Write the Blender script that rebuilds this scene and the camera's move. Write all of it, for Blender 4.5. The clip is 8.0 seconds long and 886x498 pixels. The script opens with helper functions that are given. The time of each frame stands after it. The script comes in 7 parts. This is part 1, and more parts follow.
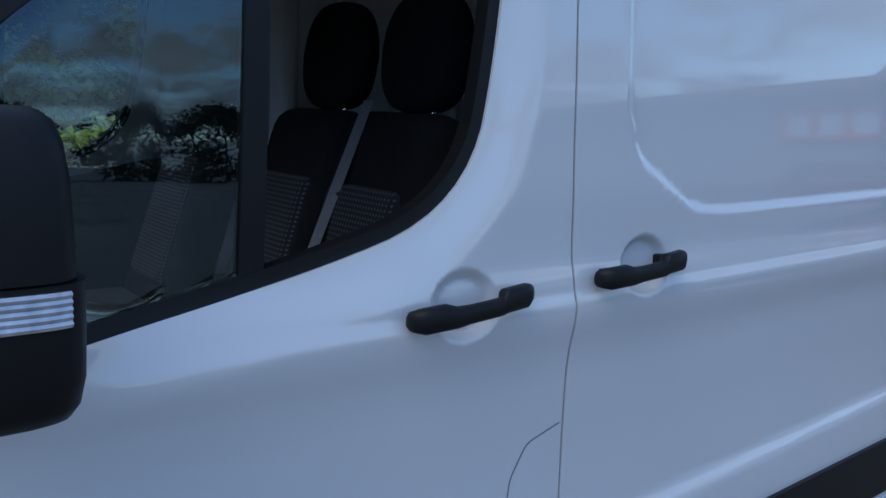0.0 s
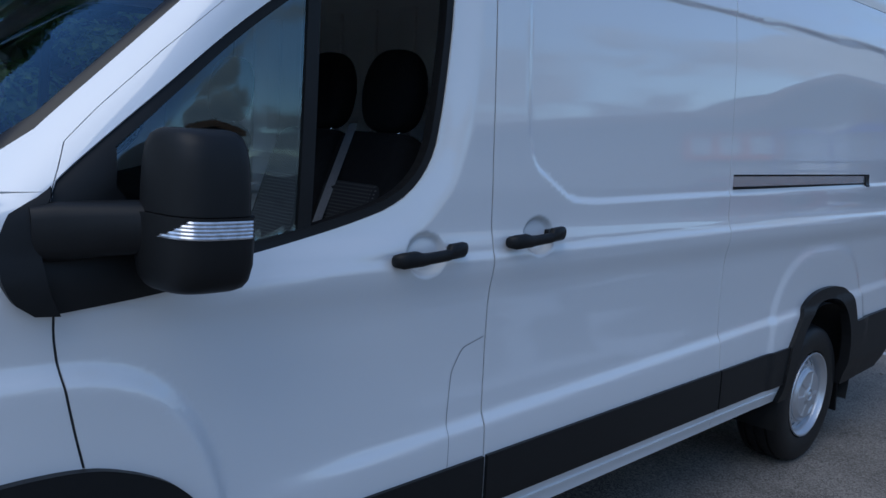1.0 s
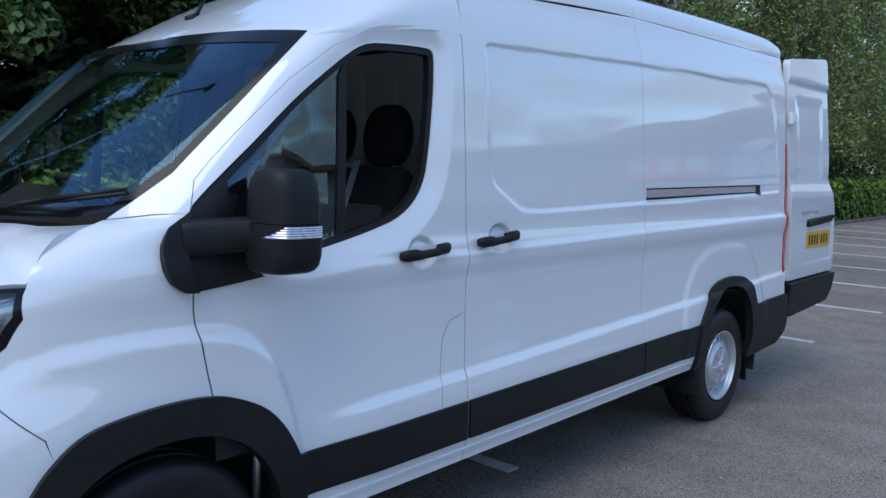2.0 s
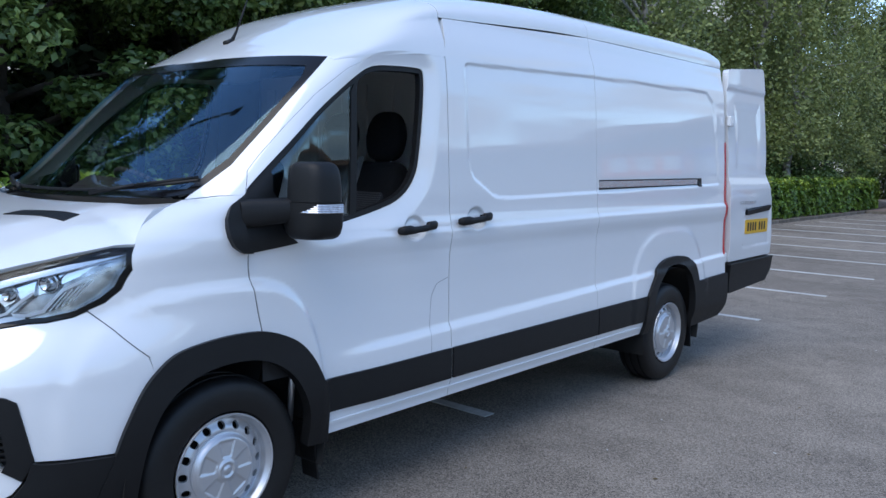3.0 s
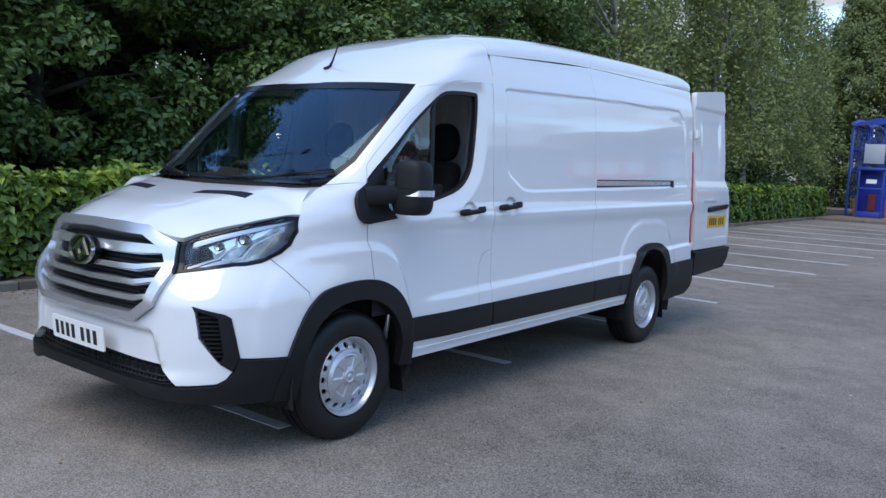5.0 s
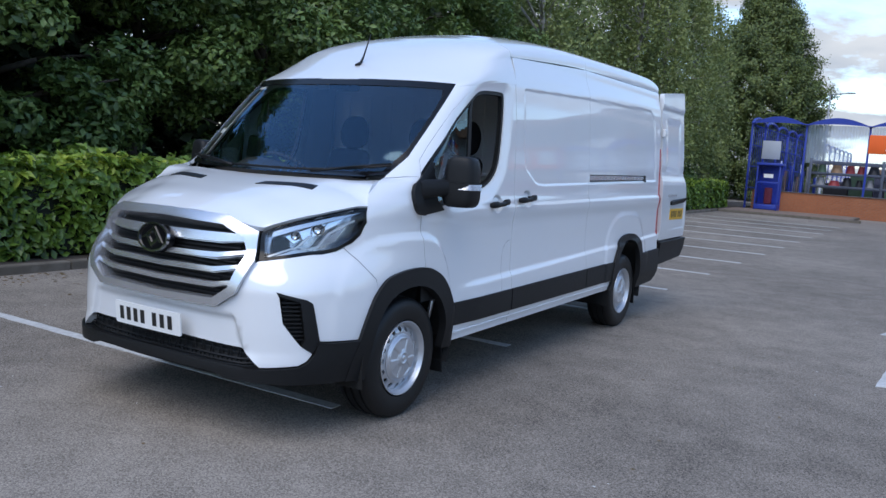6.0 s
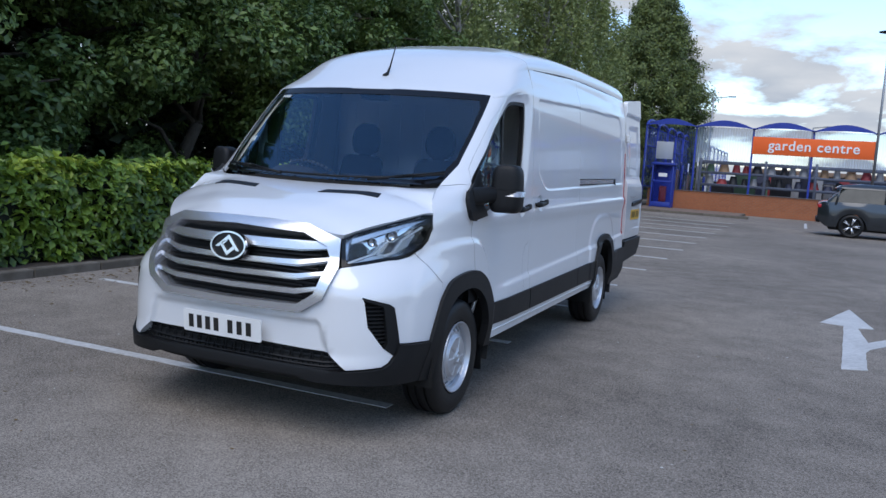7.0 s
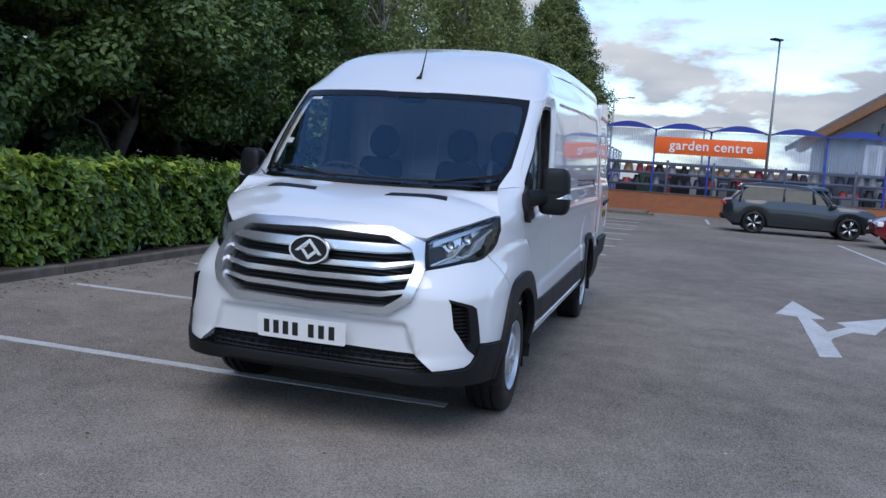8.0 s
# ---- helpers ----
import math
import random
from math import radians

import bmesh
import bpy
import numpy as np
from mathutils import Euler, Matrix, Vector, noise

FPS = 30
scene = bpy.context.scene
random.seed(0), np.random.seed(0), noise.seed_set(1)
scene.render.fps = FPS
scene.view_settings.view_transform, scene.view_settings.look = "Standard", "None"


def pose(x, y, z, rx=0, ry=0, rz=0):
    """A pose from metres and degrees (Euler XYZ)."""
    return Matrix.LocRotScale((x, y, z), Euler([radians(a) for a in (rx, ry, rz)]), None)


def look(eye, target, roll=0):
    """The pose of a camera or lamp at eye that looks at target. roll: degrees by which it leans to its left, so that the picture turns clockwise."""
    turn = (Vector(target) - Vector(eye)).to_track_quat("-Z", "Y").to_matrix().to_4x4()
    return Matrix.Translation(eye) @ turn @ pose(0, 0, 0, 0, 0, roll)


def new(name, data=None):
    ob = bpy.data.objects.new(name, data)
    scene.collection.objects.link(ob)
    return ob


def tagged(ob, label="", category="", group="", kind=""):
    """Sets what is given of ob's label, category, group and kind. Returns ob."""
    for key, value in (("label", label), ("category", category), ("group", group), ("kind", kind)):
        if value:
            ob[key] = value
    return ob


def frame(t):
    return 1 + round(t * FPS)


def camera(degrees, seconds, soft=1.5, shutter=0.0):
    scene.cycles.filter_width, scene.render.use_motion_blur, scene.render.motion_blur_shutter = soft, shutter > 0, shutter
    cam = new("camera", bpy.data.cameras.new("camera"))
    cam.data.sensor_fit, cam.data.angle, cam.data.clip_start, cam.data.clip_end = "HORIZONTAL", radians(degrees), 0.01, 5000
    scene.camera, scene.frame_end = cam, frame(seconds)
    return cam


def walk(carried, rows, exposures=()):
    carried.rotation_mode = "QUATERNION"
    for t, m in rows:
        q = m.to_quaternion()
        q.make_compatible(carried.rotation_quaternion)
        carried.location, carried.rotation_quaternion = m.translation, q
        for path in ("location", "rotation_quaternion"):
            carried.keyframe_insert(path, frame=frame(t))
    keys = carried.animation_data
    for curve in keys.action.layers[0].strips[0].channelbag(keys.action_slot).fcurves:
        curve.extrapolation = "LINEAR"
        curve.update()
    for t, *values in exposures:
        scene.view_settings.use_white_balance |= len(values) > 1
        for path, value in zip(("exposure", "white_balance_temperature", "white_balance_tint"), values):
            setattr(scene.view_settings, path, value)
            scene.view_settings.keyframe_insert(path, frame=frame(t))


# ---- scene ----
cam = camera(57.0, 8.0)
PATH = [
    (0, (1.957, 0.191, 1.549), (0.413, 1.419, 1.221), 2.4),
    (0.5, (2.227, -0.083, 1.558), (0.781, 1.262, 1.244), 3.4),
    (1, (2.512, -0.416, 1.564), (1.095, 0.965, 1.278), 3.6),
    (1.5, (2.771, -0.754, 1.572), (1.393, 0.675, 1.332), 2.2),
    (2.8, (3.457, -1.652, 1.552), (2.151, -0.151, 1.348), 1.4),
    (3, (3.567, -1.758, 1.547), (2.262, -0.258, 1.337), 1.3),
    (3.5, (3.765, -2.114, 1.545), (2.471, -0.606, 1.321), 1.4),
    (4, (3.929, -2.475, 1.557), (2.648, -0.957, 1.327), 1.5),
    (4.5, (4.085, -2.77, 1.547), (2.81, -1.247, 1.311), 1.9),
    (4.7, (4.084, -2.914, 1.526), (2.823, -1.377, 1.304), 2.2),
    (5.8, (3.641, -3.711, 1.531), (2.548, -2.05, 1.317), 3.8),
    (6, (3.535, -3.879, 1.53), (2.504, -2.18, 1.306), 3.8),
    (6.5, (3.194, -4.252, 1.527), (2.29, -2.483, 1.301), 3.6),
    (7, (2.787, -4.552, 1.527), (1.997, -2.726, 1.317), 3.8),
    (7.5, (2.366, -4.847, 1.524), (1.703, -2.971, 1.325), 3.9),
    (8, (1.876, -4.991, 1.499), (1.331, -3.077, 1.299), 4.0),
]
walk(cam, [(t, look(eye, target, roll)) for t, eye, target, roll in PATH],
     exposures=[(0.0, 0.64, 6100, 8), (0.5, 0.2, 6100, 8), (1.0, 0.45, 6150, 8), (1.5, 0.78, 6280, 8), (3.0, 1.33, 6600, 9), (4.5, 1.34, 6680, 10), (6.5, 1.15, 6700, 10), (8.0, 1.0, 6720, 11)])

# ---- sky and sun ----
SUN_TURN, SUN_RISE = 172.0, 55.0      # degrees: bearing of the sun (0 is +y, clockwise from above) and its height
world = bpy.data.worlds.new("sky")
scene.world = world
world.use_nodes = True
wn, wl = world.node_tree.nodes, world.node_tree.links
wn.clear()
sky = wn.new("ShaderNodeTexSky")
sky.sky_type, sky.sun_disc = "NISHITA", False
sky.sun_elevation, sky.sun_rotation = radians(SUN_RISE), radians(SUN_TURN)
sky.air_density, sky.dust_density, sky.ozone_density = 1.0, 0.3, 4.0
coord = wn.new("ShaderNodeTexCoord")
flat = wn.new("ShaderNodeSeparateXYZ")
lift = wn.new("ShaderNodeMath")
lift.operation, lift.inputs[1].default_value = "ADD", 0.22
over, over2 = wn.new("ShaderNodeMath"), wn.new("ShaderNodeMath")
over.operation = over2.operation = "DIVIDE"
join = wn.new("ShaderNodeCombineXYZ")
clouds = wn.new("ShaderNodeTexNoise")
clouds.inputs["Scale"].default_value, clouds.inputs["Detail"].default_value = 1.7, 10
clouds.inputs["Roughness"].default_value, clouds.inputs["Distortion"].default_value = 0.58, 0.25
cover = wn.new("ShaderNodeValToRGB")
cover.color_ramp.elements[0].position, cover.color_ramp.elements[1].position = 0.50, 0.60
shade = wn.new("ShaderNodeTexNoise")
shade.inputs["Scale"].default_value, shade.inputs["Detail"].default_value = 2.6, 6
tone = wn.new("ShaderNodeValToRGB")
tone.color_ramp.elements[0].position, tone.color_ramp.elements[1].position = 0.35, 0.68
tone.color_ramp.elements[0].color, tone.color_ramp.elements[1].color = (1.55, 1.8, 2.2, 1), (2.3, 2.48, 2.75, 1)
mixed = wn.new("ShaderNodeMix")
mixed.data_type = "RGBA"
back = wn.new("ShaderNodeBackground")
back.inputs["Strength"].default_value = 0.14
out = wn.new("ShaderNodeOutputWorld")
wl.new(coord.outputs["Generated"], flat.inputs[0])
wl.new(flat.outputs["Z"], lift.inputs[0])
wl.new(flat.outputs["X"], over.inputs[0])
wl.new(lift.outputs[0], over.inputs[1])
wl.new(flat.outputs["Y"], over2.inputs[0])
wl.new(lift.outputs[0], over2.inputs[1])
wl.new(over.outputs[0], join.inputs["X"])
wl.new(over2.outputs[0], join.inputs["Y"])
drift = wn.new("ShaderNodeVectorMath")
drift.inputs[1].default_value = (11.3, 5.2, 0.0)
wl.new(join.outputs[0], drift.inputs[0])
wl.new(drift.outputs[0], clouds.inputs["Vector"])
wl.new(join.outputs[0], shade.inputs["Vector"])
thin = wn.new("ShaderNodeMath")      # heaped clouds low down, open blue overhead
thin.operation, thin.inputs[1].default_value, thin.inputs[2].default_value = "MULTIPLY_ADD", -0.5, 0.14
wl.new(flat.outputs["Z"], thin.inputs[0])
heap = wn.new("ShaderNodeMath")
wl.new(clouds.outputs[0], heap.inputs[0])
wl.new(thin.outputs[0], heap.inputs[1])
wl.new(heap.outputs[0], cover.inputs[0])
wl.new(shade.outputs[0], tone.inputs[0])
wl.new(cover.outputs[0], mixed.inputs["Factor"])
wl.new(sky.outputs[0], mixed.inputs["A"])
wl.new(tone.outputs[0], mixed.inputs["B"])
wl.new(mixed.outputs["Result"], back.inputs["Color"])
wl.new(back.outputs[0], out.inputs["Surface"])

sun = new("sun", bpy.data.lights.new("sun", "SUN"))
sun.data.energy, sun.data.angle, sun.data.color = 0.75, radians(50), (1.0, 0.95, 0.87)
sx, sy = math.sin(radians(SUN_TURN)), math.cos(radians(SUN_TURN))
sun.matrix_world = look((30 * sx, 30 * sy, 30 * math.tan(radians(SUN_RISE))), (0, 0, 0))


# ---- materials ----
def material(name, base, rough=0.6, metal=0.0, vary=0.0, grain=20.0, bump=0.0, bump_scale=60.0, coat=0.0, spec=0.5, second=None, island=False, detail=4.0, rand=0.0):
    """A principled material: base colour mottled at two scales towards a second colour, with fine relief."""
    m = bpy.data.materials.new(name)
    m.use_nodes = True
    n, l = m.node_tree.nodes, m.node_tree.links
    p = n["Principled BSDF"]
    p.inputs["Base Color"].default_value = (*base, 1)
    p.inputs["Roughness"].default_value, p.inputs["Metallic"].default_value = rough, metal
    p.inputs["Coat Weight"].default_value, p.inputs["Coat Roughness"].default_value = coat, 0.03
    p.inputs["Specular IOR Level"].default_value = spec
    if vary > 0 or bump > 0:
        tc = n.new("ShaderNodeTexCoord")
    if vary > 0:
        b2 = second or tuple(c * 0.5 for c in base)
        fine, broad = n.new("ShaderNodeTexNoise"), n.new("ShaderNodeTexNoise")
        fine.inputs["Scale"].default_value, fine.inputs["Detail"].default_value = grain, detail
        broad.inputs["Scale"].default_value, broad.inputs["Detail"].default_value = grain / 14, 3
        l.new(tc.outputs["Object"], fine.inputs["Vector"])
        l.new(tc.outputs["Object"], broad.inputs["Vector"])
        add = n.new("ShaderNodeMath")
        add.operation = "ADD"
        l.new(fine.outputs[0], add.inputs[0])
        l.new(broad.outputs[0], add.inputs[1])
        span = n.new("ShaderNodeMapRange")
        span.inputs["From Min"].default_value, span.inputs["From Max"].default_value = 0.7, 1.3
        span.inputs["To Max"].default_value = vary
        l.new(add.outputs[0], span.inputs["Value"])
        factor = span.outputs[0]
        if island or rand > 0:
            g = n.new("ShaderNodeNewGeometry") if island else n.new("ShaderNodeObjectInfo")
            more = n.new("ShaderNodeMath")
            more.operation = "MULTIPLY_ADD"
            more.inputs[1].default_value = rand or 0.6
            l.new(g.outputs["Random Per Island" if island else "Random"], more.inputs[0])
            l.new(factor, more.inputs[2])
            factor = more.outputs[0]
        mix = n.new("ShaderNodeMix")
        mix.data_type = "RGBA"
        mix.inputs["A"].default_value, mix.inputs["B"].default_value = (*base, 1), (*b2, 1)
        l.new(factor, mix.inputs["Factor"])
        l.new(mix.outputs["Result"], p.inputs["Base Color"])
    if bump > 0:
        rel = n.new("ShaderNodeTexNoise")
        rel.inputs["Scale"].default_value, rel.inputs["Detail"].default_value = bump_scale, 5
        l.new(tc.outputs["Object"], rel.inputs["Vector"])
        bp = n.new("ShaderNodeBump")
        bp.inputs["Strength"].default_value, bp.inputs["Distance"].default_value = bump, 0.01
        l.new(rel.outputs[0], bp.inputs["Height"])
        l.new(bp.outputs[0], p.inputs["Normal"])
    return m


def glass(name, tint, gloss_rough=0.0, ior=1.5, sheen=(1.0, 1.0, 1.0)):
    """A thin pane: clear through, with a mirror gloss that grows at grazing angles."""
    m = bpy.data.materials.new(name)
    m.use_nodes = True
    n, l = m.node_tree.nodes, m.node_tree.links
    n.clear()
    clear, gloss, fres, mix, o = (n.new(k) for k in ("ShaderNodeBsdfTransparent", "ShaderNodeBsdfGlossy", "ShaderNodeFresnel", "ShaderNodeMixShader", "ShaderNodeOutputMaterial"))
    clear.inputs["Color"].default_value = (*tint, 1)
    gloss.inputs["Color"].default_value = (*sheen, 1)
    gloss.inputs["Roughness"].default_value = gloss_rough
    fres.inputs["IOR"].default_value = ior
    l.new(fres.outputs[0], mix.inputs[0])
    l.new(clear.outputs[0], mix.inputs[1])
    l.new(gloss.outputs[0], mix.inputs[2])
    l.new(mix.outputs[0], o.inputs["Surface"])
    return m


def leafy(name, base, second, rough=0.45, through_light=0.25):
    """Leaves: colour varies leaf by leaf, a little light comes through."""
    m = bpy.data.materials.new(name)
    m.use_nodes = True
    n, l = m.node_tree.nodes, m.node_tree.links
    p = n["Principled BSDF"]
    p.inputs["Roughness"].default_value = rough
    g, tc, broad = n.new("ShaderNodeNewGeometry"), n.new("ShaderNodeTexCoord"), n.new("ShaderNodeTexNoise")
    broad.inputs["Scale"].default_value = 0.8
    l.new(tc.outputs["Object"], broad.inputs["Vector"])
    add = n.new("ShaderNodeMath")
    add.operation, add.inputs[1].default_value = "MULTIPLY_ADD", 0.75
    sub = n.new("ShaderNodeMath")
    sub.operation, sub.inputs[1].default_value = "SUBTRACT", 0.35
    l.new(broad.outputs[0], sub.inputs[0])
    l.new(g.outputs["Random Per Island"], add.inputs[0])
    l.new(sub.outputs[0], add.inputs[2])
    mix = n.new("ShaderNodeMix")
    mix.data_type = "RGBA"
    mix.inputs["A"].default_value, mix.inputs["B"].default_value = (*base, 1), (*second, 1)
    l.new(add.outputs[0], mix.inputs["Factor"])
    l.new(mix.outputs["Result"], p.inputs["Base Color"])
    thin, both, o = n.new("ShaderNodeBsdfTranslucent"), n.new("ShaderNodeMixShader"), n["Material Output"]
    both.inputs[0].default_value = through_light
    l.new(mix.outputs["Result"], thin.inputs["Color"])
    l.new(p.outputs[0], both.inputs[1])
    l.new(thin.outputs[0], both.inputs[2])
    l.new(both.outputs[0], o.inputs["Surface"])
    return m


PAINT = material("white_paint", (0.73, 0.74, 0.75), 0.32, coat=1.0, vary=0.04, grain=6, second=(0.68, 0.69, 0.71))
PAINT.node_tree.nodes["Principled BSDF"].inputs["Coat IOR"].default_value = 1.75
SHUT = material("shut_line", (0.10, 0.10, 0.11), 0.9)
GROOVE = material("door_seal_rubber", (0.022, 0.023, 0.026), 0.9)
PLASTIC = material("black_plastic", (0.007, 0.0073, 0.008), 0.5, vary=0.5, grain=40, bump=0.08, bump_scale=900, second=(0.011, 0.0113, 0.012), spec=0.28)
GLOSSY = material("gloss_black", (0.005, 0.005, 0.006), 0.15, spec=0.3)
TYRE = material("tyre_rubber", (0.007, 0.007, 0.0075), 0.5, vary=0.6, grain=25, bump=0.1, bump_scale=200, second=(0.012, 0.0118, 0.0115), spec=0.35)
STEEL = material("silver_wheel", (0.56, 0.575, 0.60), 0.33, metal=0.6, vary=0.3, grain=10, second=(0.48, 0.495, 0.52))
CHROME = material("chrome", (0.78, 0.79, 0.81), 0.12, metal=1.0)
SATIN = material("satin_silver", (0.58, 0.59, 0.61), 0.34, metal=0.75, vary=0.2, grain=8, second=(0.55, 0.56, 0.58))
SILVER = material("bright_silver", (0.64, 0.65, 0.67), 0.26, metal=0.8, vary=0.2, grain=8, second=(0.57, 0.58, 0.60))
# gloss of both panes is tinted blue to deepen the reflected sky
WINDSCREEN = glass("windscreen_glass", (0.95, 0.98, 0.98), ior=1.82, sheen=(0.46, 0.75, 1.0))
SIDE_GLASS = glass("side_glass", (0.80, 0.85, 0.86), ior=2.0, sheen=(0.6, 0.82, 0.95))
LENS = glass("lamp_lens", (0.95, 0.97, 0.98), ior=1.4)
LAMP_GREY = material("lamp_reflector", (0.60, 0.61, 0.64), 0.18, metal=0.85, vary=1.0, grain=22, second=(0.06, 0.065, 0.075))
FABRIC = material("seat_fabric", (0.007, 0.007, 0.0075), 0.95, vary=0.7, grain=60, bump=0.3, bump_scale=500, second=(0.013, 0.013, 0.014), spec=0.2)
WEAVE = material("dotted_fabric", (0.05, 0.05, 0.053), 0.95, vary=0.7, grain=60, bump=0.2, bump_scale=200, second=(0.085, 0.085, 0.09))
dots = WEAVE.node_tree.nodes.new("ShaderNodeTexVoronoi")      # woven pale dots in even rows
dots.inputs["Scale"].default_value, dots.inputs["Randomness"].default_value = 95, 0.0
fleck = WEAVE.node_tree.nodes.new("ShaderNodeValToRGB")
fleck.color_ramp.elements[0].position, fleck.color_ramp.elements[1].position = 0.20, 0.26
fleck.color_ramp.elements[0].color, fleck.color_ramp.elements[1].color = (0.075, 0.075, 0.078, 1), (0.013, 0.013, 0.014, 1)
dots.voronoi_dimensions = "2D"
pull, lay = WEAVE.node_tree.nodes.new("ShaderNodeSeparateXYZ"), WEAVE.node_tree.nodes.new("ShaderNodeCombineXYZ")
WEAVE.node_tree.links.new(WEAVE.node_tree.nodes["Texture Coordinate"].outputs["Object"], pull.inputs[0])
WEAVE.node_tree.links.new(pull.outputs["X"], lay.inputs["X"])
WEAVE.node_tree.links.new(pull.outputs["Z"], lay.inputs["Y"])
WEAVE.node_tree.links.new(lay.outputs[0], dots.inputs["Vector"])
WEAVE.node_tree.links.new(dots.outputs["Distance"], fleck.inputs[0])
WEAVE.node_tree.links.new(fleck.outputs[0], WEAVE.node_tree.nodes["Principled BSDF"].inputs["Base Color"])
LINING = material("grey_lining", (0.80, 0.81, 0.80), 0.6, vary=0.3, grain=5, second=(0.66, 0.67, 0.66))
GREY_TRIM = material("grey_trim", (0.20, 0.205, 0.21), 0.7, vary=0.3, grain=8, bump=0.05, bump_scale=300)
DARK_TRIM = material("dark_trim", (0.016, 0.017, 0.019), 0.7, vary=0.4, grain=30, bump=0.1, bump_scale=500)
BELT = material("belt_webbing", (0.34, 0.34, 0.35), 0.8, vary=0.5, grain=120)
RED_LENS = material("red_lens", (0.42, 0.008, 0.014), 0.15, coat=0.6)
PLATE_WHITE = material("plate_white", (0.78, 0.78, 0.76), 0.3, vary=0.1, grain=20)
PLATE_YELLOW = material("plate_yellow", (0.75, 0.42, 0.02), 0.3, vary=0.1, grain=20)
INK = material("plate_black", (0.012, 0.012, 0.012), 0.5)
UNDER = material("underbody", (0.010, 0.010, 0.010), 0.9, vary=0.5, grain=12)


# ---- the van's skin: one chart for sides and front, one for the bonnet, one for the roofs ----
class Curve:
    """A smooth curve through a few points, without overshoot."""

    def __init__(self, *points):
        self.x, self.y = np.array(points, float).T
        d = np.diff(self.y) / np.diff(self.x)
        m = np.concatenate(([d[0]], (d[1:] + d[:-1]) / 2, [d[-1]]))
        for i in range(1, len(m) - 1):
            if d[i - 1] * d[i] <= 0:
                m[i] = 0
            else:
                m[i] = np.sign(d[i]) * min(abs(m[i]), 3 * abs(d[i]), 3 * abs(d[i - 1]))
        self.m = m

    def __call__(self, q):
        q = np.clip(np.asarray(q, float), self.x[0], self.x[-1])
        i = np.clip(np.searchsorted(self.x, q) - 1, 0, len(self.x) - 2)
        h = self.x[i + 1] - self.x[i]
        t = (q - self.x[i]) / h
        a, b = (1 + 2 * t) * (1 - t) ** 2, t * t * (3 - 2 * t)
        return a * self.y[i] + b * self.y[i + 1] + h * (t * (1 - t) ** 2 * self.m[i] - t * t * (1 - t) * self.m[i + 1])


def smooth(a, b, q):
    t = np.clip((np.asarray(q, float) - a) / (b - a), 0, 1)
    return t * t * (3 - 2 * t)


def sdf(poly, px, py):
    """Signed distance to a polygon, negative inside."""
    px, py = np.asarray(px, float), np.asarray(py, float)
    best, inside = np.full(px.shape, 1e9), np.zeros(px.shape, bool)
    for (ax, ay), (bx, by) in zip(poly, poly[1:] + poly[:1]):
        ex, ey = bx - ax, by - ay
        t = np.clip(((px - ax) * ex + (py - ay) * ey) / (ex * ex + ey * ey), 0, 1)
        best = np.minimum(best, (px - ax - t * ex) ** 2 + (py - ay - t * ey) ** 2)
        if ey != 0:
            inside ^= ((ay > py) != (by > py)) & (px < ex * (py - ay) / ey + ax)
    return np.where(inside, -1, 1) * np.sqrt(best)


def chaikin(poly, times=3):
    """A polygon with its corners cut to a smooth closed curve."""
    for _ in range(times):
        out = []
        for (ax, ay), (bx, by) in zip(poly, poly[1:] + poly[:1]):
            out += [(0.75 * ax + 0.25 * bx, 0.75 * ay + 0.25 * by), (0.25 * ax + 0.75 * bx, 0.25 * ay + 0.75 * by)]
        poly = out
    return poly


def rounded(poly, r, steps=5):
    """A polygon with its corners rounded; r is one radius or one for each corner."""
    out, n = [], len(poly)
    for i, p in enumerate(poly):
        rad = r[i] if isinstance(r, (list, tuple)) else r
        p = np.array(p, float)
        a, b = np.array(poly[i - 1], float) - p, np.array(poly[(i + 1) % n], float) - p
        la, lb = np.linalg.norm(a), np.linalg.norm(b)
        cosine = np.clip(a @ b / (la * lb), -1, 1)
        if rad <= 0 or cosine < -0.995:
            out.append(tuple(p))
            continue
        cut = min(rad / math.tan(math.acos(cosine) / 2), la * 0.49, lb * 0.49)
        p0, p1 = p + a / la * cut, p + b / lb * cut
        for k in range(steps + 1):
            t = k / steps
            out.append(tuple((1 - t) ** 2 * p0 + 2 * t * (1 - t) * p + t * t * p1))
    return out


HALF = Curve((0.2, 0.94), (0.3, 0.952), (0.36, 0.963), (0.5, 0.975), (0.66, 0.972), (0.8, 0.962), (0.98, 0.955), (1.12, 0.955), (1.2, 0.962), (1.24, 0.963),
             (1.30, 0.953), (1.42, 0.95), (1.7, 0.936), (2.05, 0.905), (2.15, 0.88), (2.26, 0.838), (2.34, 0.818), (2.45, 0.74))
NOSE = Curve((0.2, -0.93), (0.33, -0.985), (0.42, -0.985), (0.5, -0.972), (0.6, -0.975), (0.8, -0.975), (1.0, -0.965), (1.08, -0.945), (1.15, -0.90), (1.22, -0.80),
             (1.30, -0.62), (1.36, -0.42), (1.39, -0.262), (1.40, -0.245), (1.45, -0.18), (1.55, -0.07), (1.70, 0.107), (1.85, 0.283), (1.95, 0.402), (2.03, 0.50), (2.2, 0.72))
BEND = Curve((0.2, 0.25), (1.2, 0.25), (1.38, 0.20), (1.41, 0.212), (1.45, 0.253), (1.7, 0.515), (1.9, 0.735), (2.03, 0.88), (2.2, 1.1))
SQUARE = Curve((0.2, 4.4), (0.78, 4.4), (1.0, 2.75), (1.25, 2.65), (1.36, 2.3), (1.42, 2.1), (2.0, 2.8), (2.2, 2.8))
